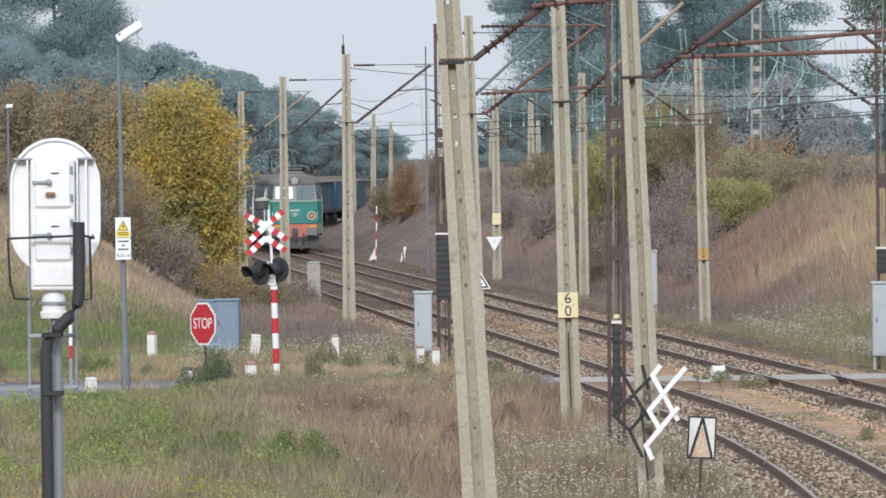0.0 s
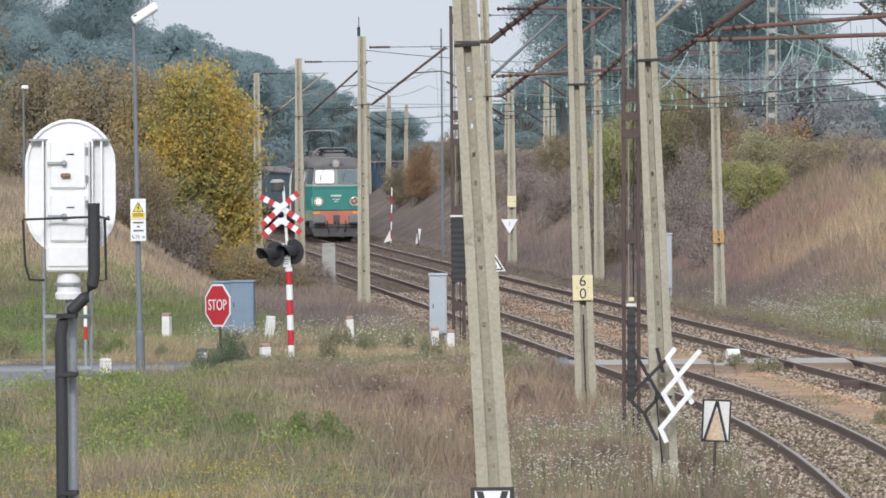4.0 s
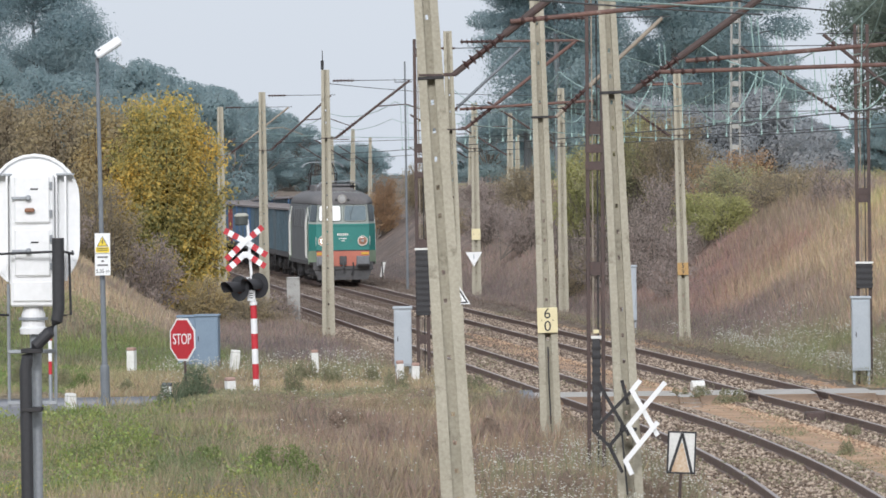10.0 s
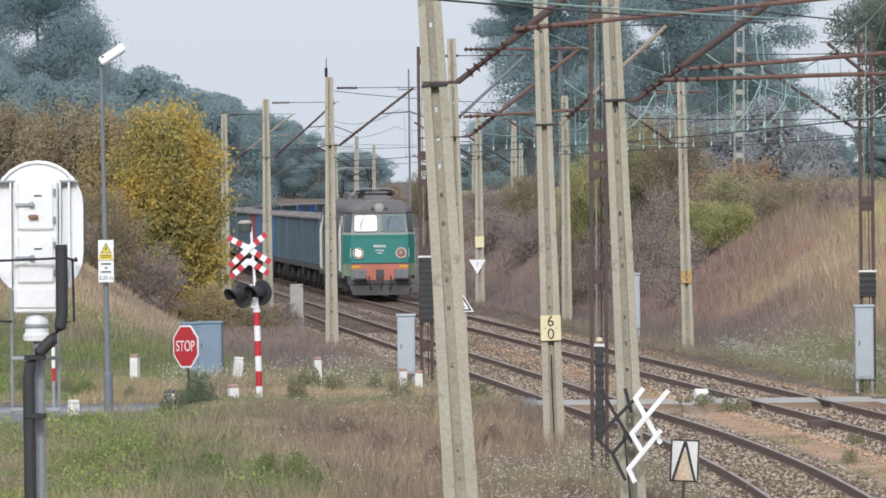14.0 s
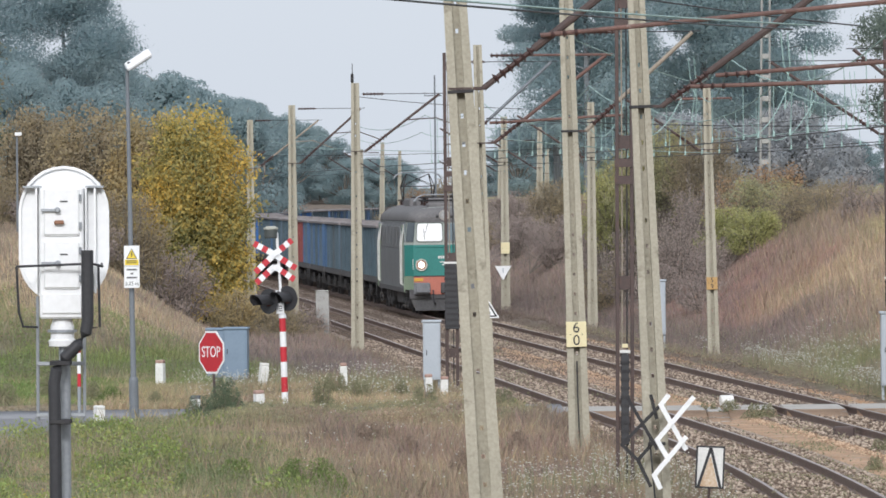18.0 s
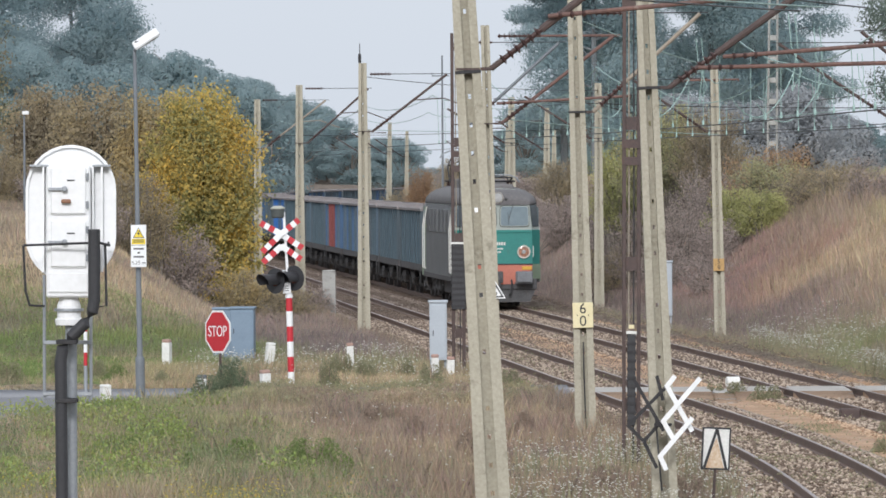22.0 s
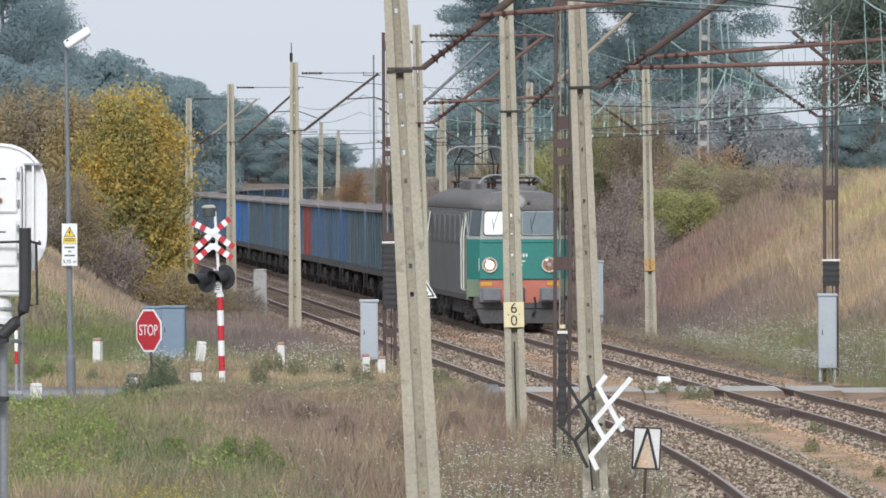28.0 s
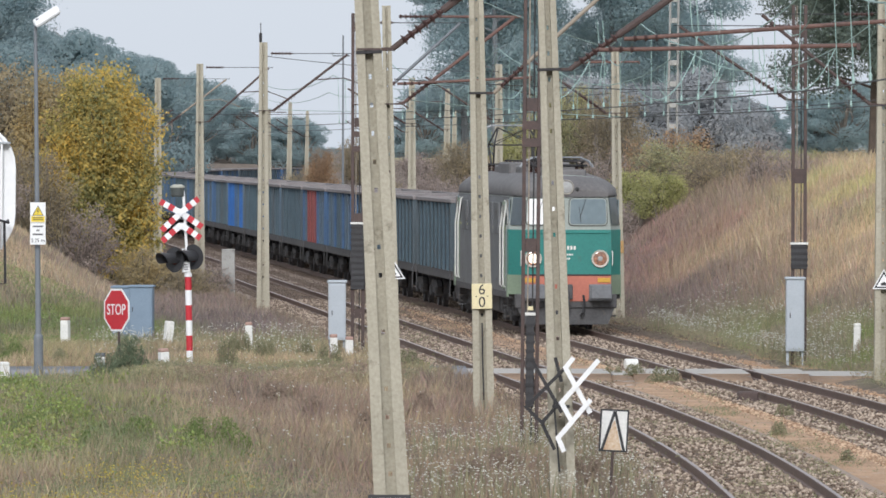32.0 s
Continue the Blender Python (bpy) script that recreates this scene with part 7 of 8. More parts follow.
strokes("green_grass", x, d, 0.22, 0.016, "bright green grass beside the track", "grass", 0.5, 1.6, (0.16, 0.25, 0.05), 0.9)
# tall weeds that hide the road's far end
x, d = scatter(110000, -5.4, 2.0, 144.5, 149.4, lambda x, d: field(x, d) * smooth(-5.4, -4.4, x) * (0.3 + 0.7 * vnoise(x, d, 1.0, 25)))
leaves_low("road_edge_weeds", x, d, 0.44, 0.028, "tall brown weeds along the road edge", "weeds", 0.3)
# grassy bank beyond the road
x, d, o = scatter_by(300000, xa, -20, -2.4, 156, 340, lambda o, d: off_road(xa(d) + o, d) * (0.35 + 0.65 * vnoise(o, d, 1.5, 33)), 1.25)
strokes("bank_grass", x, d, 0.12 + 0.24 * smooth(172, 186, d), 0.022, "dry straw and green grass on the grassy bank", "grass", 0.6)
x, d, o = scatter_by(300000, xa, -18, -2.2, 156, 340, lambda o, d: off_road(xa(d) + o, d) * (0.25 + 0.75 * vnoise(o, d, 1.2, 36)), 1.25)
leaves_low("bank_weeds", x, d, 0.15 + 0.25 * smooth(172, 186, d), 0.030, "brown and green weeds on the grassy bank", "weeds", 0.3)
x, d = scatter(150000, -13, -5.2, 158, 193, lambda x, d: off_road(x, d) * (x - xa(d) < -4.6) * smooth(0.45, 0.60, vnoise(x, d * 0.5, 1.6, 39)))
leaves_low("green_weeds", x, d, 0.14 + 0.22 * smooth(166, 180, d), 0.028, "fresh green weeds at the foot of the grassy bank", "weeds", 0.45, 1.5, (0.150, 0.205, 0.075), 0.7)
# cutting bank beyond the far track
slab_free = lambda o, d: ~((np.abs(d - 152) < 2.6) & (o < 3.8))
x, d, o = scatter_by(560000, xb, 3.2, 18, 122, 330, lambda o, d: slab_free(o, d) * (0.35 + 0.65 * vnoise(o, d, 1.4, 43)), 1.2)
strokes("cutting_grass", x, d, 0.34, 0.022, "tall dry grass in straw, gold and red tones on the cutting bank", "grass", 0.5)
x, d, o = scatter_by(420000, xb, 2.6, 16, 122, 360, lambda o, d: slab_free(o, d) * (0.2 + 0.8 * vnoise(o, d, 1.3, 44)), 1.3)
leaves_low("cutting_weeds", x, d, 0.50, 0.028, "mauve-brown and olive weeds on the cutting bank", "weeds", 0.3)
x, d, o = scatter_by(40000, xb, 6.0, 15, 150, 235, lambda o, d: smooth(0.5, 0.64, vnoise(o, d, 2.2, 45)), 1.0)
strokes("seed_stalks", x, d, 0.60, 0.014, "taller pale seed stalks on the cutting bank", "grass", 0.45, 1.35, C_GOLD, 0.35)
x, d, o = scatter_by(90000, xb, 2.5, 5.2, 108, 240, lambda o, d: slab_free(o, d) * (0.3 + 0.7 * smooth(0.3, 0.5, vnoise(o, d, 1.6, 52))), 1.0)
leaves_low("low_weeds", x, d, 0.34, 0.024, "low olive weeds along the gravel edge", "weeds", 0.35, 1.6, C_OLIVE, 0.5)
x, d, o = scatter_by(150000, xb, 9.5, 34, 130, 340, lambda o, d: smooth(9.5, 12, o), 1.0)
strokes("meadow_grass", x, d, 0.40, 0.03, "yellowish green meadow on the plateau", "grass", 0.6, 1.35)
x, d, o = scatter_by(240000, xb, -6.5, 3.2, 155, 430, lambda o, d: (np.abs(np.abs(o) - 0.753) > 0.1) * (np.abs(np.abs(o + xb(d) - xa(d)) - 0.753) > 0.1) * smooth(155, 180, d) * (0.35 + 0.65 * smooth(0.3, 0.5, vnoise(o, d, 2.0, 62))), 1.0)
fuzz("brown_weeds", x, d, 0.18, 0.032, WEED_DARK, "low brown weeds in the far ballast", "weeds", 0.3, -0.02)
# weeds in the track
x, d = scatter(110000, 0, 12, 95, 260, lambda x, d: ((x - xa(d) > -2.4) & (x - xb(d) < 2.2) & (np.abs(x - xb(d)) > 0.95)) * smooth(0.62, 0.78, vnoise(x, d, 1.7, 61)) * ((d < 148) | (d > 154.5)))
fuzz("track_weeds", x, d, 0.30, 0.022, WEED_OLIVE, "low olive weeds between the rails", "weeds", 0.4, 0.0)


x, d, o = scatter_by(70000, xa, -2.3, 2.3, 88, 135, lambda o, d: (np.abs(np.abs(o) - 0.753) > 0.12) * smooth(0.60, 0.74, vnoise(o, d, 1.1, 63)))
leaves_low("track_weeds", x, d, 0.16, 0.020, "low mossy weeds in the near track", "weeds", 0.4, 1.5, C_OLIVE, 0.7)


# single weed bushes that stand out of the grass
def weed_bush(x, d, w, h, leaf, seed, label):
    t = thing("weed_bush", pose(x, d, gz(x, d) - 0.03), label, "weeds", "weed bushes")
    r = random.Random(seed)
    bm = bmesh.new()
    for k in range(9):
        a, q = r.uniform(0, 6.283), r.uniform(0.1, 0.45) * w
        tube(bm, [(q * 0.3 * math.cos(a), q * 0.3 * math.sin(a), -0.05), (q * math.cos(a), q * math.sin(a), h * r.uniform(0.6, 1.0))], 0.009, 4, 0.004, False)
    part("stalk_tuft", bm, WEED_BROWN, t)
    g = np.random.default_rng(seed)
    n = int(1500 * w * h / 0.3)
    rad, ang, z = np.sqrt(g.random(n)) * w / 2, g.random(n) * 6.283, g.random(n) ** 0.9
    p = np.stack([rad * np.cos(ang) * (1.05 - 0.6 * z), rad * np.sin(ang) * (1.05 - 0.6 * z), z * h * (0.7 + 0.3 * np.cos(ang * 2 + seed))], 1)
    a = g.normal(size=(n, 3)) + np.array([0, 0, 0.5])
    a /= np.linalg.norm(a, axis=1)[:, None]
    b = np.cross(a, g.normal(size=(n, 3)))
    b /= np.linalg.norm(b, axis=1)[:, None]
    s = (0.026 * (0.6 + 0.8 * g.random(n)))[:, None]
    v = np.stack([p - a * s, p + b * s * 0.35, p + a * s, p - b * s * 0.35], 1).reshape(-1, 3)
    raw("foliage", v, np.arange(n)[:, None] * 4 + np.arange(4)[None], leaf, t)


for i, (x, d, w, h, leaf, lab) in enumerate((
        (-4.85, 148.0, 1.2, 0.95, WEED_DEEP, "dark olive weed bush by the road"), (-5.35, 146.8, 0.9, 0.6, WEED_DEEP, "dark olive weed bush by the road"), 
        (-2.35, 112, 1.4, 0.62, LEAFY_GREEN, "leafy green weed bush in the field"), (-1.85, 109, 0.7, 0.50, LEAFY_GREEN, "leafy green weed bush in the field"), (-3.6, 116, 1.1, 0.50, LEAFY_GREEN, "leafy green weed bush in the field"), (-4.4, 113, 0.8, 0.4, GRASS_GREEN, "leafy green weed bush in the field"), (-5.6, 119, 1.0, 0.4, GRASS_GREEN, "leafy green weed bush in the field"),
        (-2.8, 149, 0.7, 0.95, WEED_OLIVE, "tall olive weed bush by the crossing"), (-0.6, 150, 0.8, 0.75, WEED_OLIVE, "tall olive weed bush near the cabinets"), (-2.7, 160, 0.8, 0.7, WEED_OLIVE, "pale olive weed bush by the crossing"), (-2.1, 158, 0.8, 0.6, WEED_OLIVE, "pale olive weed bush by the crossing"), (-1.2, 161, 0.8, 0.6, WEED_OLIVE, "pale olive weed bush near the cabinets"), (0.5, 158, 0.8, 0.7, WEED_OLIVE, "olive weed bush beside the track"), (1.1, 152, 0.9, 0.6, WEED_OLIVE, "olive weed bush beside the track"),
        (-9.5, 166, 1.2, 0.6, WEED_OLIVE, "olive weed bush at the foot of the bank"), (-8.6, 163, 1.0, 0.5, WEED_OLIVE, "olive weed bush at the foot of the bank"), (-10.4, 160, 1.2, 0.6, WEED_OLIVE, "olive weed bush at the foot of the bank"), (-7.9, 161, 1.0, 0.45, GRASS_GREEN, "green weed bush at the foot of the bank"), (-6.8, 159, 0.9, 0.4, WEED_OLIVE, "olive weed bush at the foot of the bank"),
        (6.0, 150.4, 0.8, 0.42, WEED_OLIVE, "olive weed bush between the tracks"), (6.6, 149.0, 1.0, 0.40, WEED_OLIVE, "olive weed bush between the tracks"), (5.6, 152.0, 0.6, 0.35, WEED_OLIVE, "olive weed bush between the tracks"), (8.0, 130, 0.5, 0.3, WEED_OLIVE, "small olive weed bush between the tracks"), (7.4, 122, 0.45, 0.28, WEED_OLIVE, "small olive weed bush between the tracks"), (8.6, 123, 0.4, 0.22, WEED_OLIVE, "small olive weed bush in the gravel"), (7.9, 112, 0.4, 0.22, WEED_OLIVE, "small olive weed bush in the gravel"),
        (1.6, 100, 0.8, 0.5, WEED_BROWN, "dry brown weed bush by a mast"), (2.2, 103, 0.7, 0.55, WEED_BROWN, "dry brown weed bush by a mast"), (3.3, 101, 0.8, 0.5, WEED_BROWN, "dry brown weed bush by a mast"), (0.2, 118, 0.9, 0.5, WEED_BROWN, "dry brown weed bush in the field"), (-0.8, 126, 0.9, 0.5, WEED_BROWN, "dry brown weed bush in the field"), (1.2, 128, 0.8, 0.5, WEED_BROWN, "dry brown weed bush in the field"), (-1.6, 134, 0.9, 0.45, WEED_BROWN, "dry brown weed bush in the field"))):
    weed_bush(x, d, w, h, leaf, 400 + i, lab)


# flower heads on thin stalks
def flowers(n, x0, x1, d0, d1, mask, h, size, label, petal=FLOWER):
    x, d = scatter(n, x0, x1, d0, d1, mask)
    k = len(x)
    z = ground(x, d) + h * (0.5 + 0.8 * rng.random(k))
    s = size * (0.6 + 0.8 * rng.random(k))
    base = np.array([(1, 0, 0), (-0.5, 0.87, 0), (-0.5, -0.87, 0), (0, 0, 0.7)], float)
    v = (base[None] * s[:, None, None]) + np.stack([x, d, z], 1)[:, None]
    f = (np.array([(0, 1, 3), (1, 2, 3), (2, 0, 3), (0, 2, 1)])[None] + 4 * np.arange(k)[:, None, None]).reshape(-1, 3)
    raw("flower_heads", v.reshape(-1, 3), f, petal, label=label, kind="stuff", category="flowers")
    sel = rng.random(k) < 0.6
    blades("flower_stalks", x[sel], d[sel], h * 1.1, 0.010, WEED_OLIVE, "thin olive stalks under the flower heads", "weeds", 0.2)


flowers(5200, 0.6, 4.6, 90, 120, lambda x, d: field(x, d) * smooth(0.35, 0.65, vnoise(x, d, 1.6, 71)), 0.42, 0.019, "tiny white flower heads near the masts")
flowers(5200, -5.5, 1.2, 96, 172, lambda x, d: field(x, d) * smooth(0.72, 0.82, vnoise(x, d, 1.3, 72)) * smooth(1.0, 2.5, green_edge(x, d) + 1.2), 0.42, 0.021, "tiny white flower heads in the field")
flowers(2600, -6.5, -1.0, 158, 176, lambda x, d: field(x, d) * smooth(0.4, 0.65, vnoise(x, d, 1.8, 73)), 0.45, 0.022, "pale flower heads by the crossing")
flowers(30000, 7, 15, 156, 205, lambda x, d: (x - xb(d) > 2.7) * smooth(6.6, 3.4, x - xb(d)) * smooth(0.50, 0.70, vnoise(x, d, 2.2, 74)), 0.5, 0.021, "pale flower heads at the foot of the bank")
flowers(1100, -7.0, -2.4, 91, 104, lambda x, d: field(x, d) * smooth(0.55, 0.75, vnoise(x, d, 1.2, 75)), 0.36, 0.020, "small yellow flower heads in the field", FLOWER_YELLOW)

# fallen leaves and straw scraps along the road
x, d = scatter(5000, -12, -4.5, 153.5, 158.5, lambda x, d: smooth(0.4, 0.7, vnoise(x, d, 0.9, 81)))
k = len(x)
a = rng.random(k) * 6.283
v = np.stack([np.stack([x + 0.05 * np.cos(a + q), d + 0.05 * np.sin(a + q), ground(x, d) + 0.03 + 0.06 * rng.random(k)], 1) for q in (0, 2.1, 4.2)], 1).reshape(-1, 3)
raw("fallen_leaves", v, np.arange(3 * k).reshape(-1, 3), LEAF_RUSSET, label="fallen brown leaves along the road edge", kind="stuff", category="leaves")


# ---- trees and shrubs ----
def leaf_cloud(lobes, n, size, flat=0.6, hollow=0.55, gap=0.0, seed=0, facing=0.0):
    """Leaf pieces as small bent quads near the skin of a set of lobes (x, y, z, rx, ry, rz)."""
    r = np.random.default_rng(seed)
    lob = np.array(lobes, float)
    wgt = (lob[:, 3] * lob[:, 4] * lob[:, 5]) ** 0.67
    pick = r.choice(len(lob), n, p=wgt / wgt.sum())
    u = r.normal(size=(n, 3))
    u /= np.linalg.norm(u, axis=1)[:, None]
    rad = hollow + (1 - hollow) * r.random(n) ** 0.6 + (0.05 if facing > 2 else 0.10) * r.normal(size=n)
    p = lob[pick, :3] + u * lob[pick, 3:] * rad[:, None]
    if gap:
        g = vnoise(p[:, 0] + 0.37 * p[:, 1], p[:, 2] + 0.21 * p[:, 1], 0.55, seed + 5)
        p, u = p[g > gap], u[g > gap]
    k = len(p)
    a = r.normal(size=(k, 3))
    if facing:
        a = np.cross(u * facing + a, r.normal(size=(k, 3)))
    a /= np.linalg.norm(a, axis=1)[:, None]
    b = np.cross(a, u * facing + 0.4 * r.normal(size=(k, 3))) if facing else np.cross(a, r.normal(size=(k, 3)))
    b /= np.linalg.norm(b, axis=1)[:, None]
    s = size * (0.6 + 0.8 * r.random(k))[:, None]
    v = np.stack([p - a * s, p + b * s * flat + a * s * 0.1, p + a * s, p - b * s * flat + a * s * 0.1], 1).reshape(-1, 3)
    return v, np.arange(k)[:, None] * 4 + np.arange(4)[None]


def limbs(bm, base, tips, r0, seed=0, split=2):
    r = random.Random(seed)
    base = Vector(base)
    for t in tips:
        t = Vector(t)
        mid = base.lerp(t, 0.5) + Vector((r.uniform(-0.15, 0.15), r.uniform(-0.15, 0.15), r.uniform(0, 0.2))) * (t - base).length
        tube(bm, [base, mid, t], r0, 5, r0 * 0.25, False)
        for k in range(split):
            q = mid.lerp(t, r.uniform(0, 0.7))
            e = q + Vector((r.uniform(-1, 1), r.uniform(-1, 1), r.uniform(0.1, 1))) * (t - base).length * 0.24
            tube(bm, [q, e], r0 * 0.4, 4, r0 * 0.1, False)


def plant(name, x, d, label, category, lobes, n, size, leaf, bark, trunk_h, r0, group="", gap=0.0, hollow=0.5, seed=0, stems=1, flat=0.6, facing=0.0):
    t = thing(name, pose(x, d, gz(x, d) - 0.1), label, category, group)
    rr = random.Random(seed)
    bm = bmesh.new()
    tops = [(l[0] + rr.uniform(-0.2, 0.2), l[1], l[2] + l[5] * 0.35) for l in lobes]
    for k in range(stems):
        bx = (rr.uniform(-0.5, 0.5), rr.uniform(-0.4, 0.4)) if stems > 1 else (0, 0)
        top = (bx[0] * 1.6, bx[1] * 1.6, trunk_h)
        tube(bm, [(bx[0], bx[1], -0.3), (bx[0] * 1.2 + rr.uniform(-0.1, 0.1), bx[1] * 1.2, trunk_h * 0.5), top], r0, 7, r0 * 0.55, False)
        limbs(bm, top, tops[k::stems], r0 * 0.5, seed + k)
    part("trunk", bm, bark, t)
    v, f = leaf_cloud(lobes, n, size, flat, hollow, gap, seed, facing)
    raw("crown", v, f, leaf, t)
    return t


def lobes_for(w, h, z0, n, seed, deep=0.8, fat=0.42, dome=False):
    """Lobes that fill a crown w wide and h high from z0 up."""
    r = random.Random(seed)
    out = []
    for k in range(n):
        f = (k + 0.5) / n
        z = z0 + h * f
        half = w / 2 * math.sin(math.pi * min(0.98, 0.22 + 0.62 * f + 0.12 * r.random()))
        if dome:
            half = w / 2 * (1 - max(0.0, f - 0.25) ** 2 * 1.35) * (0.75 + 0.25 * min(1, f * 4))
        x = r.uniform(-1, 1) * half * 0.85
        y = r.uniform(-1, 1) * half * deep
        s = fat * w * r.uniform(0.5, 0.85) * 0.62
        out.append((x, y, z, s, s, s * r.uniform(0.7, 1.0)))
    return out


def spray_crown(w, h, low, branches, leaves, size, seed, flat=0.55, bare=0.45, loose=0.22, stems=3, deep=0.8, shoulder=0.55):
    """A crown grown as sprays: bowed branches from a few stems, with leaves along their outer part."""
    r = np.random.default_rng(seed)
    f = low + (1 - low) * r.random(branches) ** 0.85
    half = w / 2 * np.where(f < shoulder, 0.80 + 0.20 * f / shoulder, np.sqrt(np.clip(1 - ((f - shoulder) / (1.04 - shoulder)) ** 2, 0.02, 1)))
    ang, rad = r.random(branches) * 6.283, np.sqrt(0.25 + 0.75 * r.random(branches)) * (1 + 0.10 * r.normal(size=branches))
    tip = np.stack([half * rad * np.cos(ang), half * rad * np.sin(ang) * deep, h * f * (1 + 0.03 * r.normal(size=branches))], 1)
    foot = np.stack([w * 0.16 * r.normal(size=stems), w * 0.12 * r.normal(size=stems), np.full(stems, -0.25)], 1)
    base = foot[r.integers(0, stems, branches)]
    mid = base * 0.45 + tip * np.array([0.45, 0.45, 0.0])
    mid[:, 2] = tip[:, 2] * (0.62 + 0.25 * r.random(branches))
    pick = r.integers(0, branches, leaves)
    t = bare + (1.03 - bare) * r.random(leaves) ** 0.75
    t = t[:, None]
    p = base[pick] * (1 - t) ** 2 + 2 * mid[pick] * t * (1 - t) + tip[pick] * t * t
    p = p + loose * r.normal(size=(leaves, 3)) * (0.35 + 0.65 * r.random((leaves, 1))) * np.array([1, 1, 0.8])
    p = p[p[:, 2] > 0.02]
    k = len(p)
    out = np.stack([p[:, 0], p[:, 1], np.full(k, 0.5)], 1)
    out /= np.linalg.norm(out, axis=1)[:, None]
    nrm = 0.55 * out + r.normal(size=(k, 3)) * 0.7
    a = np.cross(nrm, r.normal(size=(k, 3)))
    a /= np.linalg.norm(a, axis=1)[:, None]
    b = np.cross(nrm, a)
    b /= np.linalg.norm(b, axis=1)[:, None]
    s = size * (0.55 + 0.9 * r.random(k))[:, None]
    v = np.stack([p - a * s, p + b * s * flat + a * s * 0.1, p + a * s, p - b * s * flat + a * s * 0.1], 1).reshape(-1, 3)
    return base, mid, tip, v, np.arange(k)[:, None] * 4 + np.arange(4)[None]


def spray_plant(name, x, d, label, category, w, h, low, branches, leaves, size, leaf, bark, seed, group="", shown=60, r0=0.02, **kw):
    t = thing(name, pose(x, d, gz(x, d) - 0.05), label, category, group)
    base, mid, tip, v, f = spray_crown(w, h, low, branches, leaves, size, seed, **kw)
    bm = bmesh.new()
    for i in range(min(shown, branches)):
        p, q, e = (Vector(a[i]) for a in (base, mid, tip))
        tube(bm, [p, p * 0.56 + q * 0.38 + e * 0.06, p * 0.25 + q * 0.5 + e * 0.25, p * 0.06 + q * 0.38 + e * 0.56, e], r0, 4, r0 * 0.3, False)
    part("trunk", bm, bark, t, "thin branching stems")
    raw("crown", v, f, leaf, t)
    return t


LEAF_LIME = leafy("yellow_green_leaves", (0.27, 0.28, 0.13), (0.42, 0.42, 0.19), (0.60, 0.54, 0.23), 0.45, 0.35)
LEAF_BROWN = leafy("brown_olive_leaves", (0.26, 0.225, 0.165), (0.38, 0.32, 0.22), (0.52, 0.43, 0.25), 0.5, 0.35)
LEAF_PLUM = leafy("mauve_brown_leaves", (0.30, 0.255, 0.235), (0.40, 0.335, 0.305), (0.50, 0.41, 0.355), 0.45, 0.35)
LEAF_EMBER = leafy("reddish_orange_leaves", (0.32, 0.22, 0.15), (0.46, 0.31, 0.19), (0.58, 0.40, 0.23), 0.45, 0.35)
spray_plant("autumn_tree", -8.75, 236, "dense autumn tree with yellow and olive leaves", "tree", 4.5, 7.3, 0.06, 420, 62000, 0.062, LEAF_YELLOW, BARK, 1, shown=70, r0=0.035, bare=0.5, loose=0.24, stems=4)
spray_plant("autumn_tree", -10.4, 240, "olive and golden autumn tree beside a yellow one", "tree", 3.4, 6.7, 0.06, 260, 30000, 0.062, LEAF_GOLD, BARK, 2, shown=60, r0=0.03, bare=0.5, loose=0.26, stems=3)
spray_plant("autumn_tree", -12.7, 246, "russet brown autumn tree on the grassy bank", "tree", 4.4, 5.7, 0.06, 240, 24000, 0.062, LEAF_BROWN, BARK, 3, shown=80, r0=0.03, bare=0.45, loose=0.26, stems=4)
spray_plant("autumn_tree", -15.2, 254, "dull brown autumn tree on the grassy bank", "tree", 3.6, 4.6, 0.06, 200, 18000, 0.062, LEAF_BROWN, BARK, 4, shown=80, r0=0.03, bare=0.4, loose=0.26, stems=4)
spray_plant("autumn_tree", -19.3, 268, "dark olive tree with reddish leaves on the grassy bank", "tree", 4.6, 8.2, 0.10, 260, 30000, 0.07, leafy("dark_olive_leaves", (0.17, 0.19, 0.13), (0.25, 0.26, 0.17), (0.37, 0.29, 0.19), 0.45), BARK, 5, shown=60, r0=0.035, bare=0.45, loose=0.28, stems=3)
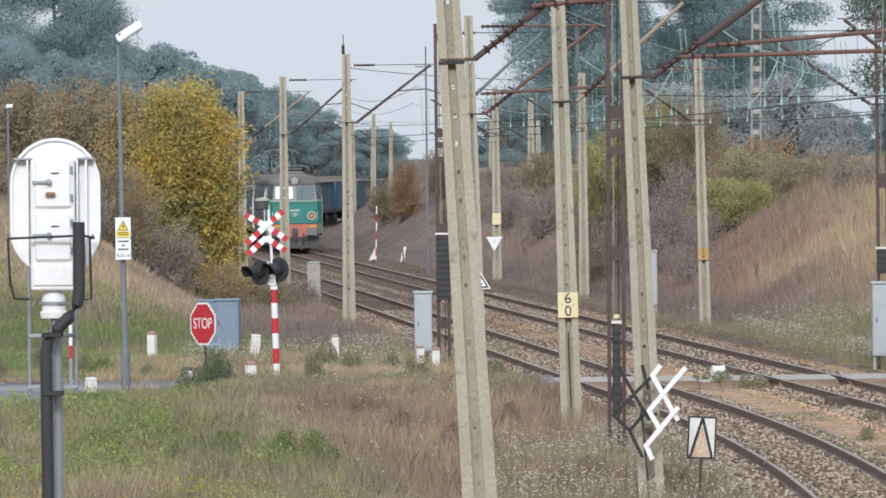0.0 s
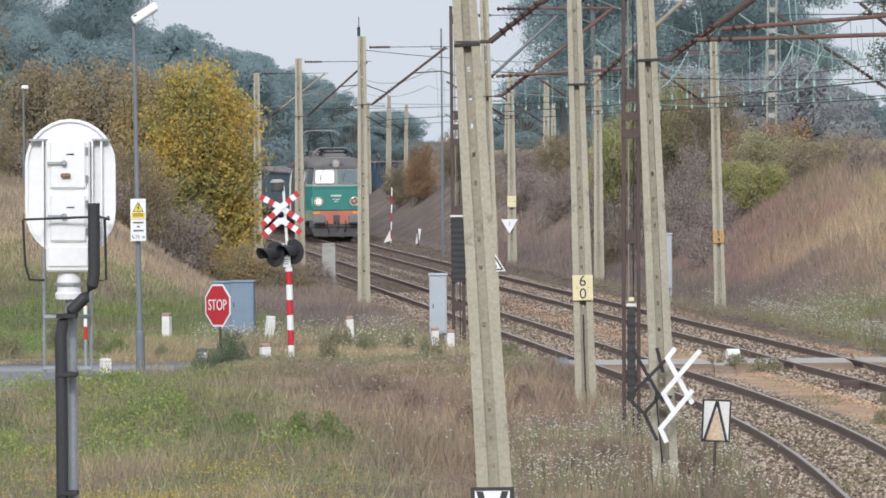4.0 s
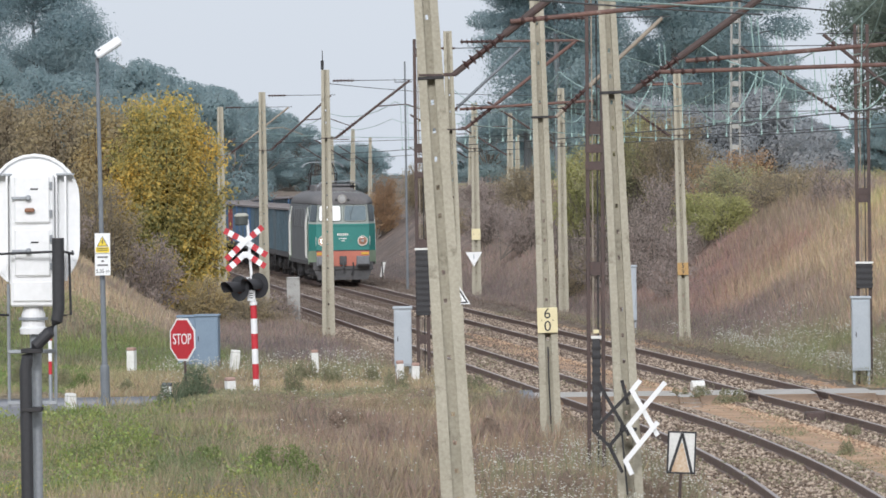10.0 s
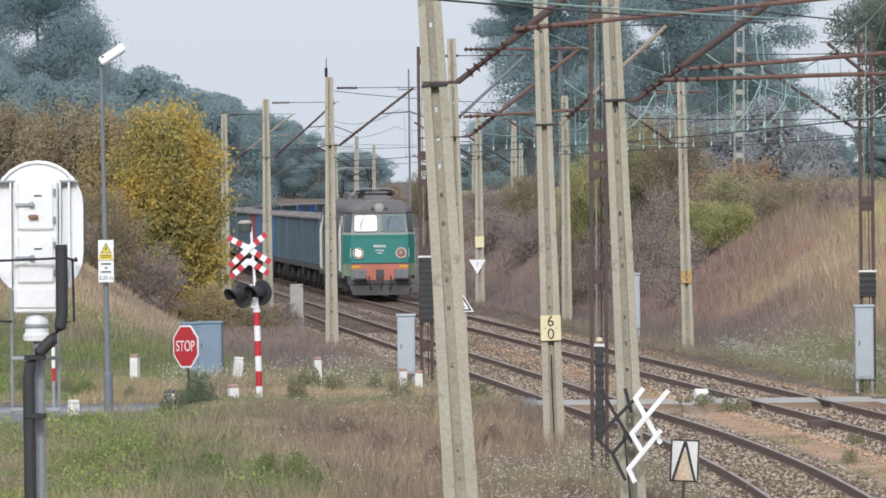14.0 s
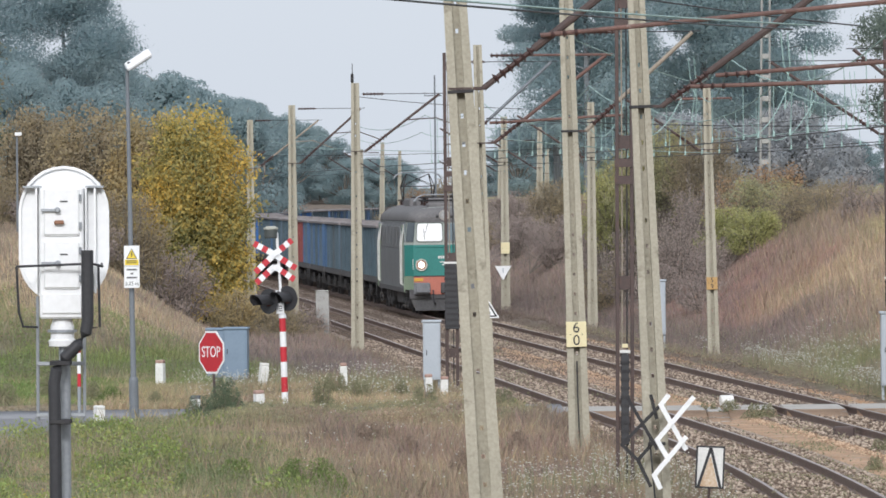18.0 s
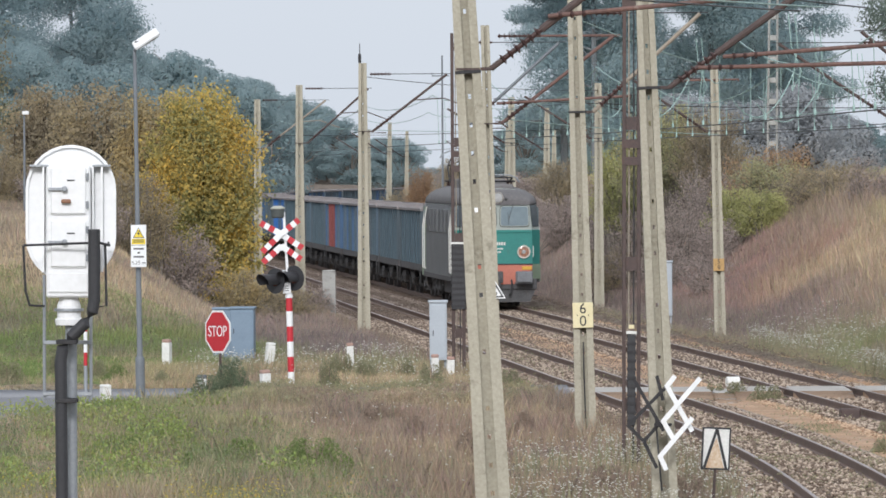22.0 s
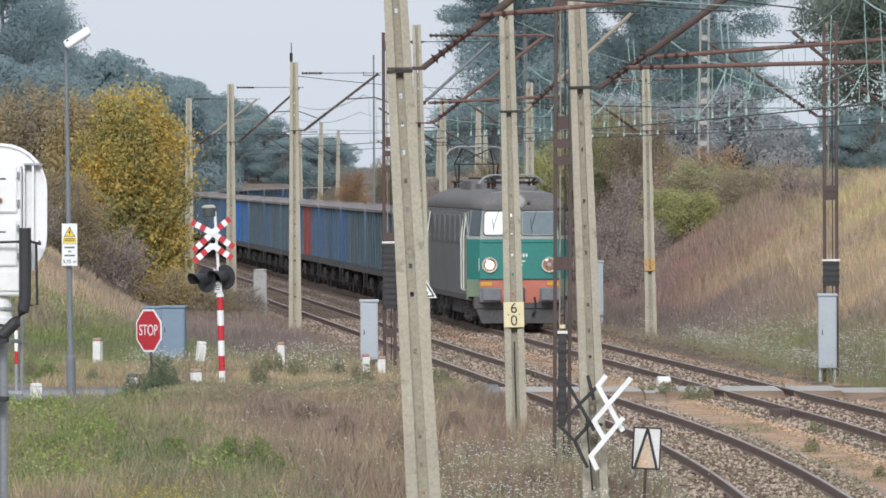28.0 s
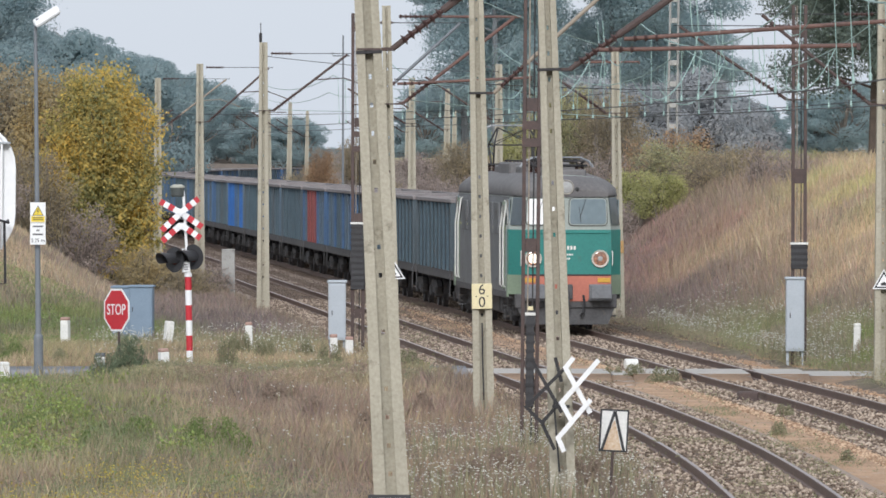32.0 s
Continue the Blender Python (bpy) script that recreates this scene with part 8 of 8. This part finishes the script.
# shrubs: place, width, height, leaves, density of the leaves, label
for i, (x, d, w, h, leaf, dens, lab) in enumerate((
        (-10.6, 229, 3.0, 3.4, LEAF_BROWN, 0.5, "brown twiggy shrub before a yellow tree"), (-9.0, 229, 2.6, 2.4, LEAF_PLUM, 0.5, "grey-brown twiggy shrub before a yellow tree"),
        (-7.3, 231, 2.2, 1.7, LEAF_GOLD, 0.8, "low golden shrub at the foot of a tree"), (-6.2, 238, 1.8, 1.2, LEAF_BROWN, 0.6, "low brown shrub near the track"),
        (-11.8, 226, 2.4, 1.6, LEAF_PLUM, 0.5, "grey twiggy shrub on the grassy bank"), (-13.4, 234, 3.4, 2.4, LEAF_PLUM, 0.5, "grey-brown twiggy shrub on the grassy bank"), (-16.6, 244, 4.0, 2.6, LEAF_BROWN, 0.5, "russet shrub on the grassy bank"),
        (6.3, 263, 3.2, 5.0, LEAF_LIME, 0.50, "sparse yellowish shrub on the cutting bank"), (7.6, 257, 3.8, 5.6, LEAF_OLIVE, 0.60, "tall sparse olive brown shrub on the cutting bank"), (9.3, 255, 3.2, 4.3, LEAF_BROWN, 0.38, "tall thin russet shrub on the cutting bank"),
        (5.9, 281, 3.0, 3.0, LEAF_PLUM, 0.26, "grey twiggy shrub on the cutting bank"), (9.7, 243, 2.4, 1.9, LEAF_LIME, 0.9, "yellow-green shrub low on the bank"), (10.5, 239, 2.2, 1.6, LEAF_LIME, 0.8, "yellow-green shrub on the bank"), (9.2, 240, 2.0, 1.4, LEAF_PLUM, 0.7, "dark plum shrub low on the bank"),
        (11.2, 247, 3.4, 1.7, LEAF_OLIVE, 0.4, "olive shrub on the upper bank"), (12.2, 241, 3.2, 1.2, LEAF_BROWN, 0.4, "low olive shrub high on the bank"), (13.0, 236, 2.4, 1.3, LEAF_BROWN, 0.5, "low brown shrub high on the bank"), (13.3, 228, 1.6, 1.5, LEAF_PLUM, 0.2, "thin mauve shrub on the crest"), (13.9, 222, 1.5, 1.2, LEAF_PLUM, 0.2, "thin mauve shrub on the crest"),
        (12.0, 256, 2.6, 1.9, LEAF_EMBER, 0.3, "reddish orange shrub high on the bank"), (10.2, 252, 2.8, 2.2, LEAF_EMBER, 0.2, "reddish brown shrub on the bank"),
        (6.6, 250, 3.0, 2.8, LEAF_PLUM, 0.22, "tall grey twiggy shrub on the cutting bank"), (7.9, 244, 2.8, 2.5, LEAF_PLUM, 0.22, "mauve twiggy shrub on the cutting bank"), (8.7, 238, 2.2, 1.6, LEAF_PLUM, 0.26, "brown twiggy shrub on the cutting bank"), (7.2, 240, 2.4, 1.6, LEAF_PLUM, 0.26, "bare mauve shrub on the cutting bank"), (5.7, 254, 2.6, 1.7, LEAF_BROWN, 0.4, "brown twiggy shrub near the far track"), (6.0, 270, 3.2, 3.0, LEAF_PLUM, 0.22, "tall mauve twiggy shrub on the cutting bank"),
        (8.2, 230, 2.4, 1.4, LEAF_PLUM, 0.26, "mauve dry shrub on the cutting bank"), (8.9, 248, 3.0, 2.8, LEAF_PLUM, 0.2, "bare twiggy shrub on the cutting bank"),
        (4.8, 330, 3.2, 2.2, LEAF_BROWN, 0.6, "brown shrub beside the far track"), (3.3, 345, 3.0, 1.8, LEAF_PLUM, 0.6, "mauve shrub beside the far track"), (4.6, 300, 3.2, 2.3, LEAF_PLUM, 0.5, "mauve twiggy shrub beside the far track"), (3.2, 320, 3.2, 2.1, LEAF_PLUM, 0.5, "grey twiggy shrub beside the far track"), (1.2, 345, 3.2, 2.1, LEAF_BROWN, 0.5, "brown twiggy shrub beside the far track"),
        (-5.5, 226, 1.9, 1.2, LEAF_BROWN, 0.5, "low brown shrub near the track"), (-4.8, 234, 1.6, 1.0, LEAF_PLUM, 0.5, "low grey shrub near the track"),
        (-2.1, 398, 2.4, 3.3, LEAF_EMBER, 0.8, "russet orange shrub beyond the bend"), (-3.2, 404, 3.0, 2.6, LEAF_BROWN, 0.6, "brown shrub beyond the bend"), (0.2, 392, 3.4, 2.8, LEAF_BROWN, 0.6, "brown shrub beyond the bend"),
        (16.5, 262, 3.4, 0.9, LEAF_OLIVE, 0.6, "low olive shrub on the plateau"), (18.5, 262, 3.0, 0.8, LEAF_BROWN, 0.6, "low russet shrub on the plateau"))):
    spray_plant("shrub", x, d, lab, "shrub", w, h, 0.45 if h > 4 else 0.12, int(46 + 14 * w * h), int(2700 * w * h * dens) + 700, 0.036, leaf, BARK_PALE, 50 + i, "shrubs on the banks", shown=int(30 + 5 * w * h), r0=0.014 + 0.003 * h, bare=0.55 if h > 4 else 0.3, loose=0.15, stems=7)

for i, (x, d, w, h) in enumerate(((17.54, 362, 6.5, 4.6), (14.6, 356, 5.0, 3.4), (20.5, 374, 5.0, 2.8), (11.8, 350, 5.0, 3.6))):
    plant("woodland_tree", x, d, "autumn tree beyond the bank with leaves coloured grey for haze", "tree", lobes_for(w, h, 0.3, 44, 90 + i, 0.6, 0.36), 24000, 0.075, LEAF_HAZE_GREY, BARK, 1.0, 0.12, "grey trees beyond the bank", gap=0.08, seed=90 + i, stems=3, hollow=0.8, facing=2.6)


def pine(x, d, h, w, z_crown, seed, label, n=62000, needle=None, r0=0.24):
    r = random.Random(seed)
    t = thing("pine_tree", pose(x, d, gz(x, d) - 0.2), label, "tree", "pine trees")
    bm = bmesh.new()
    lean = r.uniform(-0.4, 0.4)
    tube(bm, [(0, 0, -0.3), (lean * 0.4, 0, h * 0.5), (lean, 0, h * 0.95)], r0, 8, 0.06, False)
    lobes = []
    k = 24
    for i in range(k):
        f = i / (k - 1)
        z = z_crown + (h - z_crown) * f
        reach = w / 2 * (1.05 - 0.75 * f ** 1.6) * r.uniform(0.45, 1.0)
        a = r.uniform(0, 6.283)
        c = (lean * z / h + math.cos(a) * reach, math.sin(a) * reach, z + r.uniform(-0.2, 0.5))
        tube(bm, [(lean * z / h, 0, z - 0.6), (c[0] * 0.6, c[1] * 0.6, z - 0.1), c], 0.07, 5, 0.02, False)
        for j in range(4):
            s = w * r.uniform(0.13, 0.22)
            lobes.append((c[0] + r.uniform(-0.8, 0.8), c[1] + r.uniform(-0.8, 0.8), c[2] + r.uniform(-0.15, 0.35), s * 1.3, s * 1.3, s * 0.75))
    lobes.append((lean, 0, h - 0.2, w * 0.14, w * 0.14, w * 0.12))
    part("trunk", bm, BARK if needle else BARK_HAZED, t)
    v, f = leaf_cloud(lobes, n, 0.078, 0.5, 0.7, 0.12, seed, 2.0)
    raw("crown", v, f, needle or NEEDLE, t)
    return t


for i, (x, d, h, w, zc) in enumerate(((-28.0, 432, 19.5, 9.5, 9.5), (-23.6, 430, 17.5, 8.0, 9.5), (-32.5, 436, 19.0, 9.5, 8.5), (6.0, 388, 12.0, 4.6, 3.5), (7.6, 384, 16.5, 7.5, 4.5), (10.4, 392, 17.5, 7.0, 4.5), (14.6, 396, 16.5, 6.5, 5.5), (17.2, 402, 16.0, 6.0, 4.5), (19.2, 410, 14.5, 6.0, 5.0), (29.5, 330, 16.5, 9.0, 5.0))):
    pine(x, d, h, w, zc, 200 + i, "tall pine tree with haze in its colours beyond the bank")

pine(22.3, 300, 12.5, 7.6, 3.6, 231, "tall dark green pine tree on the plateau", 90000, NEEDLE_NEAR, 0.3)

# woods behind: a few models, repeated; the haze sits in their leaf colour
models = []
for i in range(4):
    w, h = (7.5, 8.0, 7.0, 8.5)[i], (11.5, 12.5, 10.5, 12.0)[i]
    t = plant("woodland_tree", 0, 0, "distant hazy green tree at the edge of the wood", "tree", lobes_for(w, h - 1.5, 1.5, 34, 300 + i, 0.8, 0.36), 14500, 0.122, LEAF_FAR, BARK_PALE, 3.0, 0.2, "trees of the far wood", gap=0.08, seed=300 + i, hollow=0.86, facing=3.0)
    models.append(t)
rt = random.Random(11)


def wood_row(n, d0, d1, x0, x1, profile):
    """A loose row of trees between two depths; profile: height of the tops against x."""
    px, ph = zip(*profile)
    return [(x0 + (x1 - x0) * (k + rt.uniform(0.2, 0.8)) / n, rt.uniform(d0, d1), float(np.interp(x0 + (x1 - x0) * (k + 0.5) / n, px, ph)) + rt.uniform(-0.9, 0.15)) for k in range(n)]


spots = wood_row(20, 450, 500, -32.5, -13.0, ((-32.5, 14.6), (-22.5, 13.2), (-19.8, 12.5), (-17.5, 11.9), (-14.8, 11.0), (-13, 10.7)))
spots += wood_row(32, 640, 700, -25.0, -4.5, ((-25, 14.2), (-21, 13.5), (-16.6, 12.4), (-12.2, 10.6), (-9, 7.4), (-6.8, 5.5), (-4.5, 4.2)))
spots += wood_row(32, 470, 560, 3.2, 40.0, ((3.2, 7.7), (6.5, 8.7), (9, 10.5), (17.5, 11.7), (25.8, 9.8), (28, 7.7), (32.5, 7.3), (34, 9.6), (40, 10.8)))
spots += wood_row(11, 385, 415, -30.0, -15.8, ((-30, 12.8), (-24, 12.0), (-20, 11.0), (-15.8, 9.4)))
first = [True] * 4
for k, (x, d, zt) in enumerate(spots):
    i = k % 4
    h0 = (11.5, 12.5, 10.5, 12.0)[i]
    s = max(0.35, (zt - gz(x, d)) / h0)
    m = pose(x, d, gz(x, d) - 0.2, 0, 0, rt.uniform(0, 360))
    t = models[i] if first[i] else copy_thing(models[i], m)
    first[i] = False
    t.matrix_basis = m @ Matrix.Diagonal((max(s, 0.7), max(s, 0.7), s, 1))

motions()
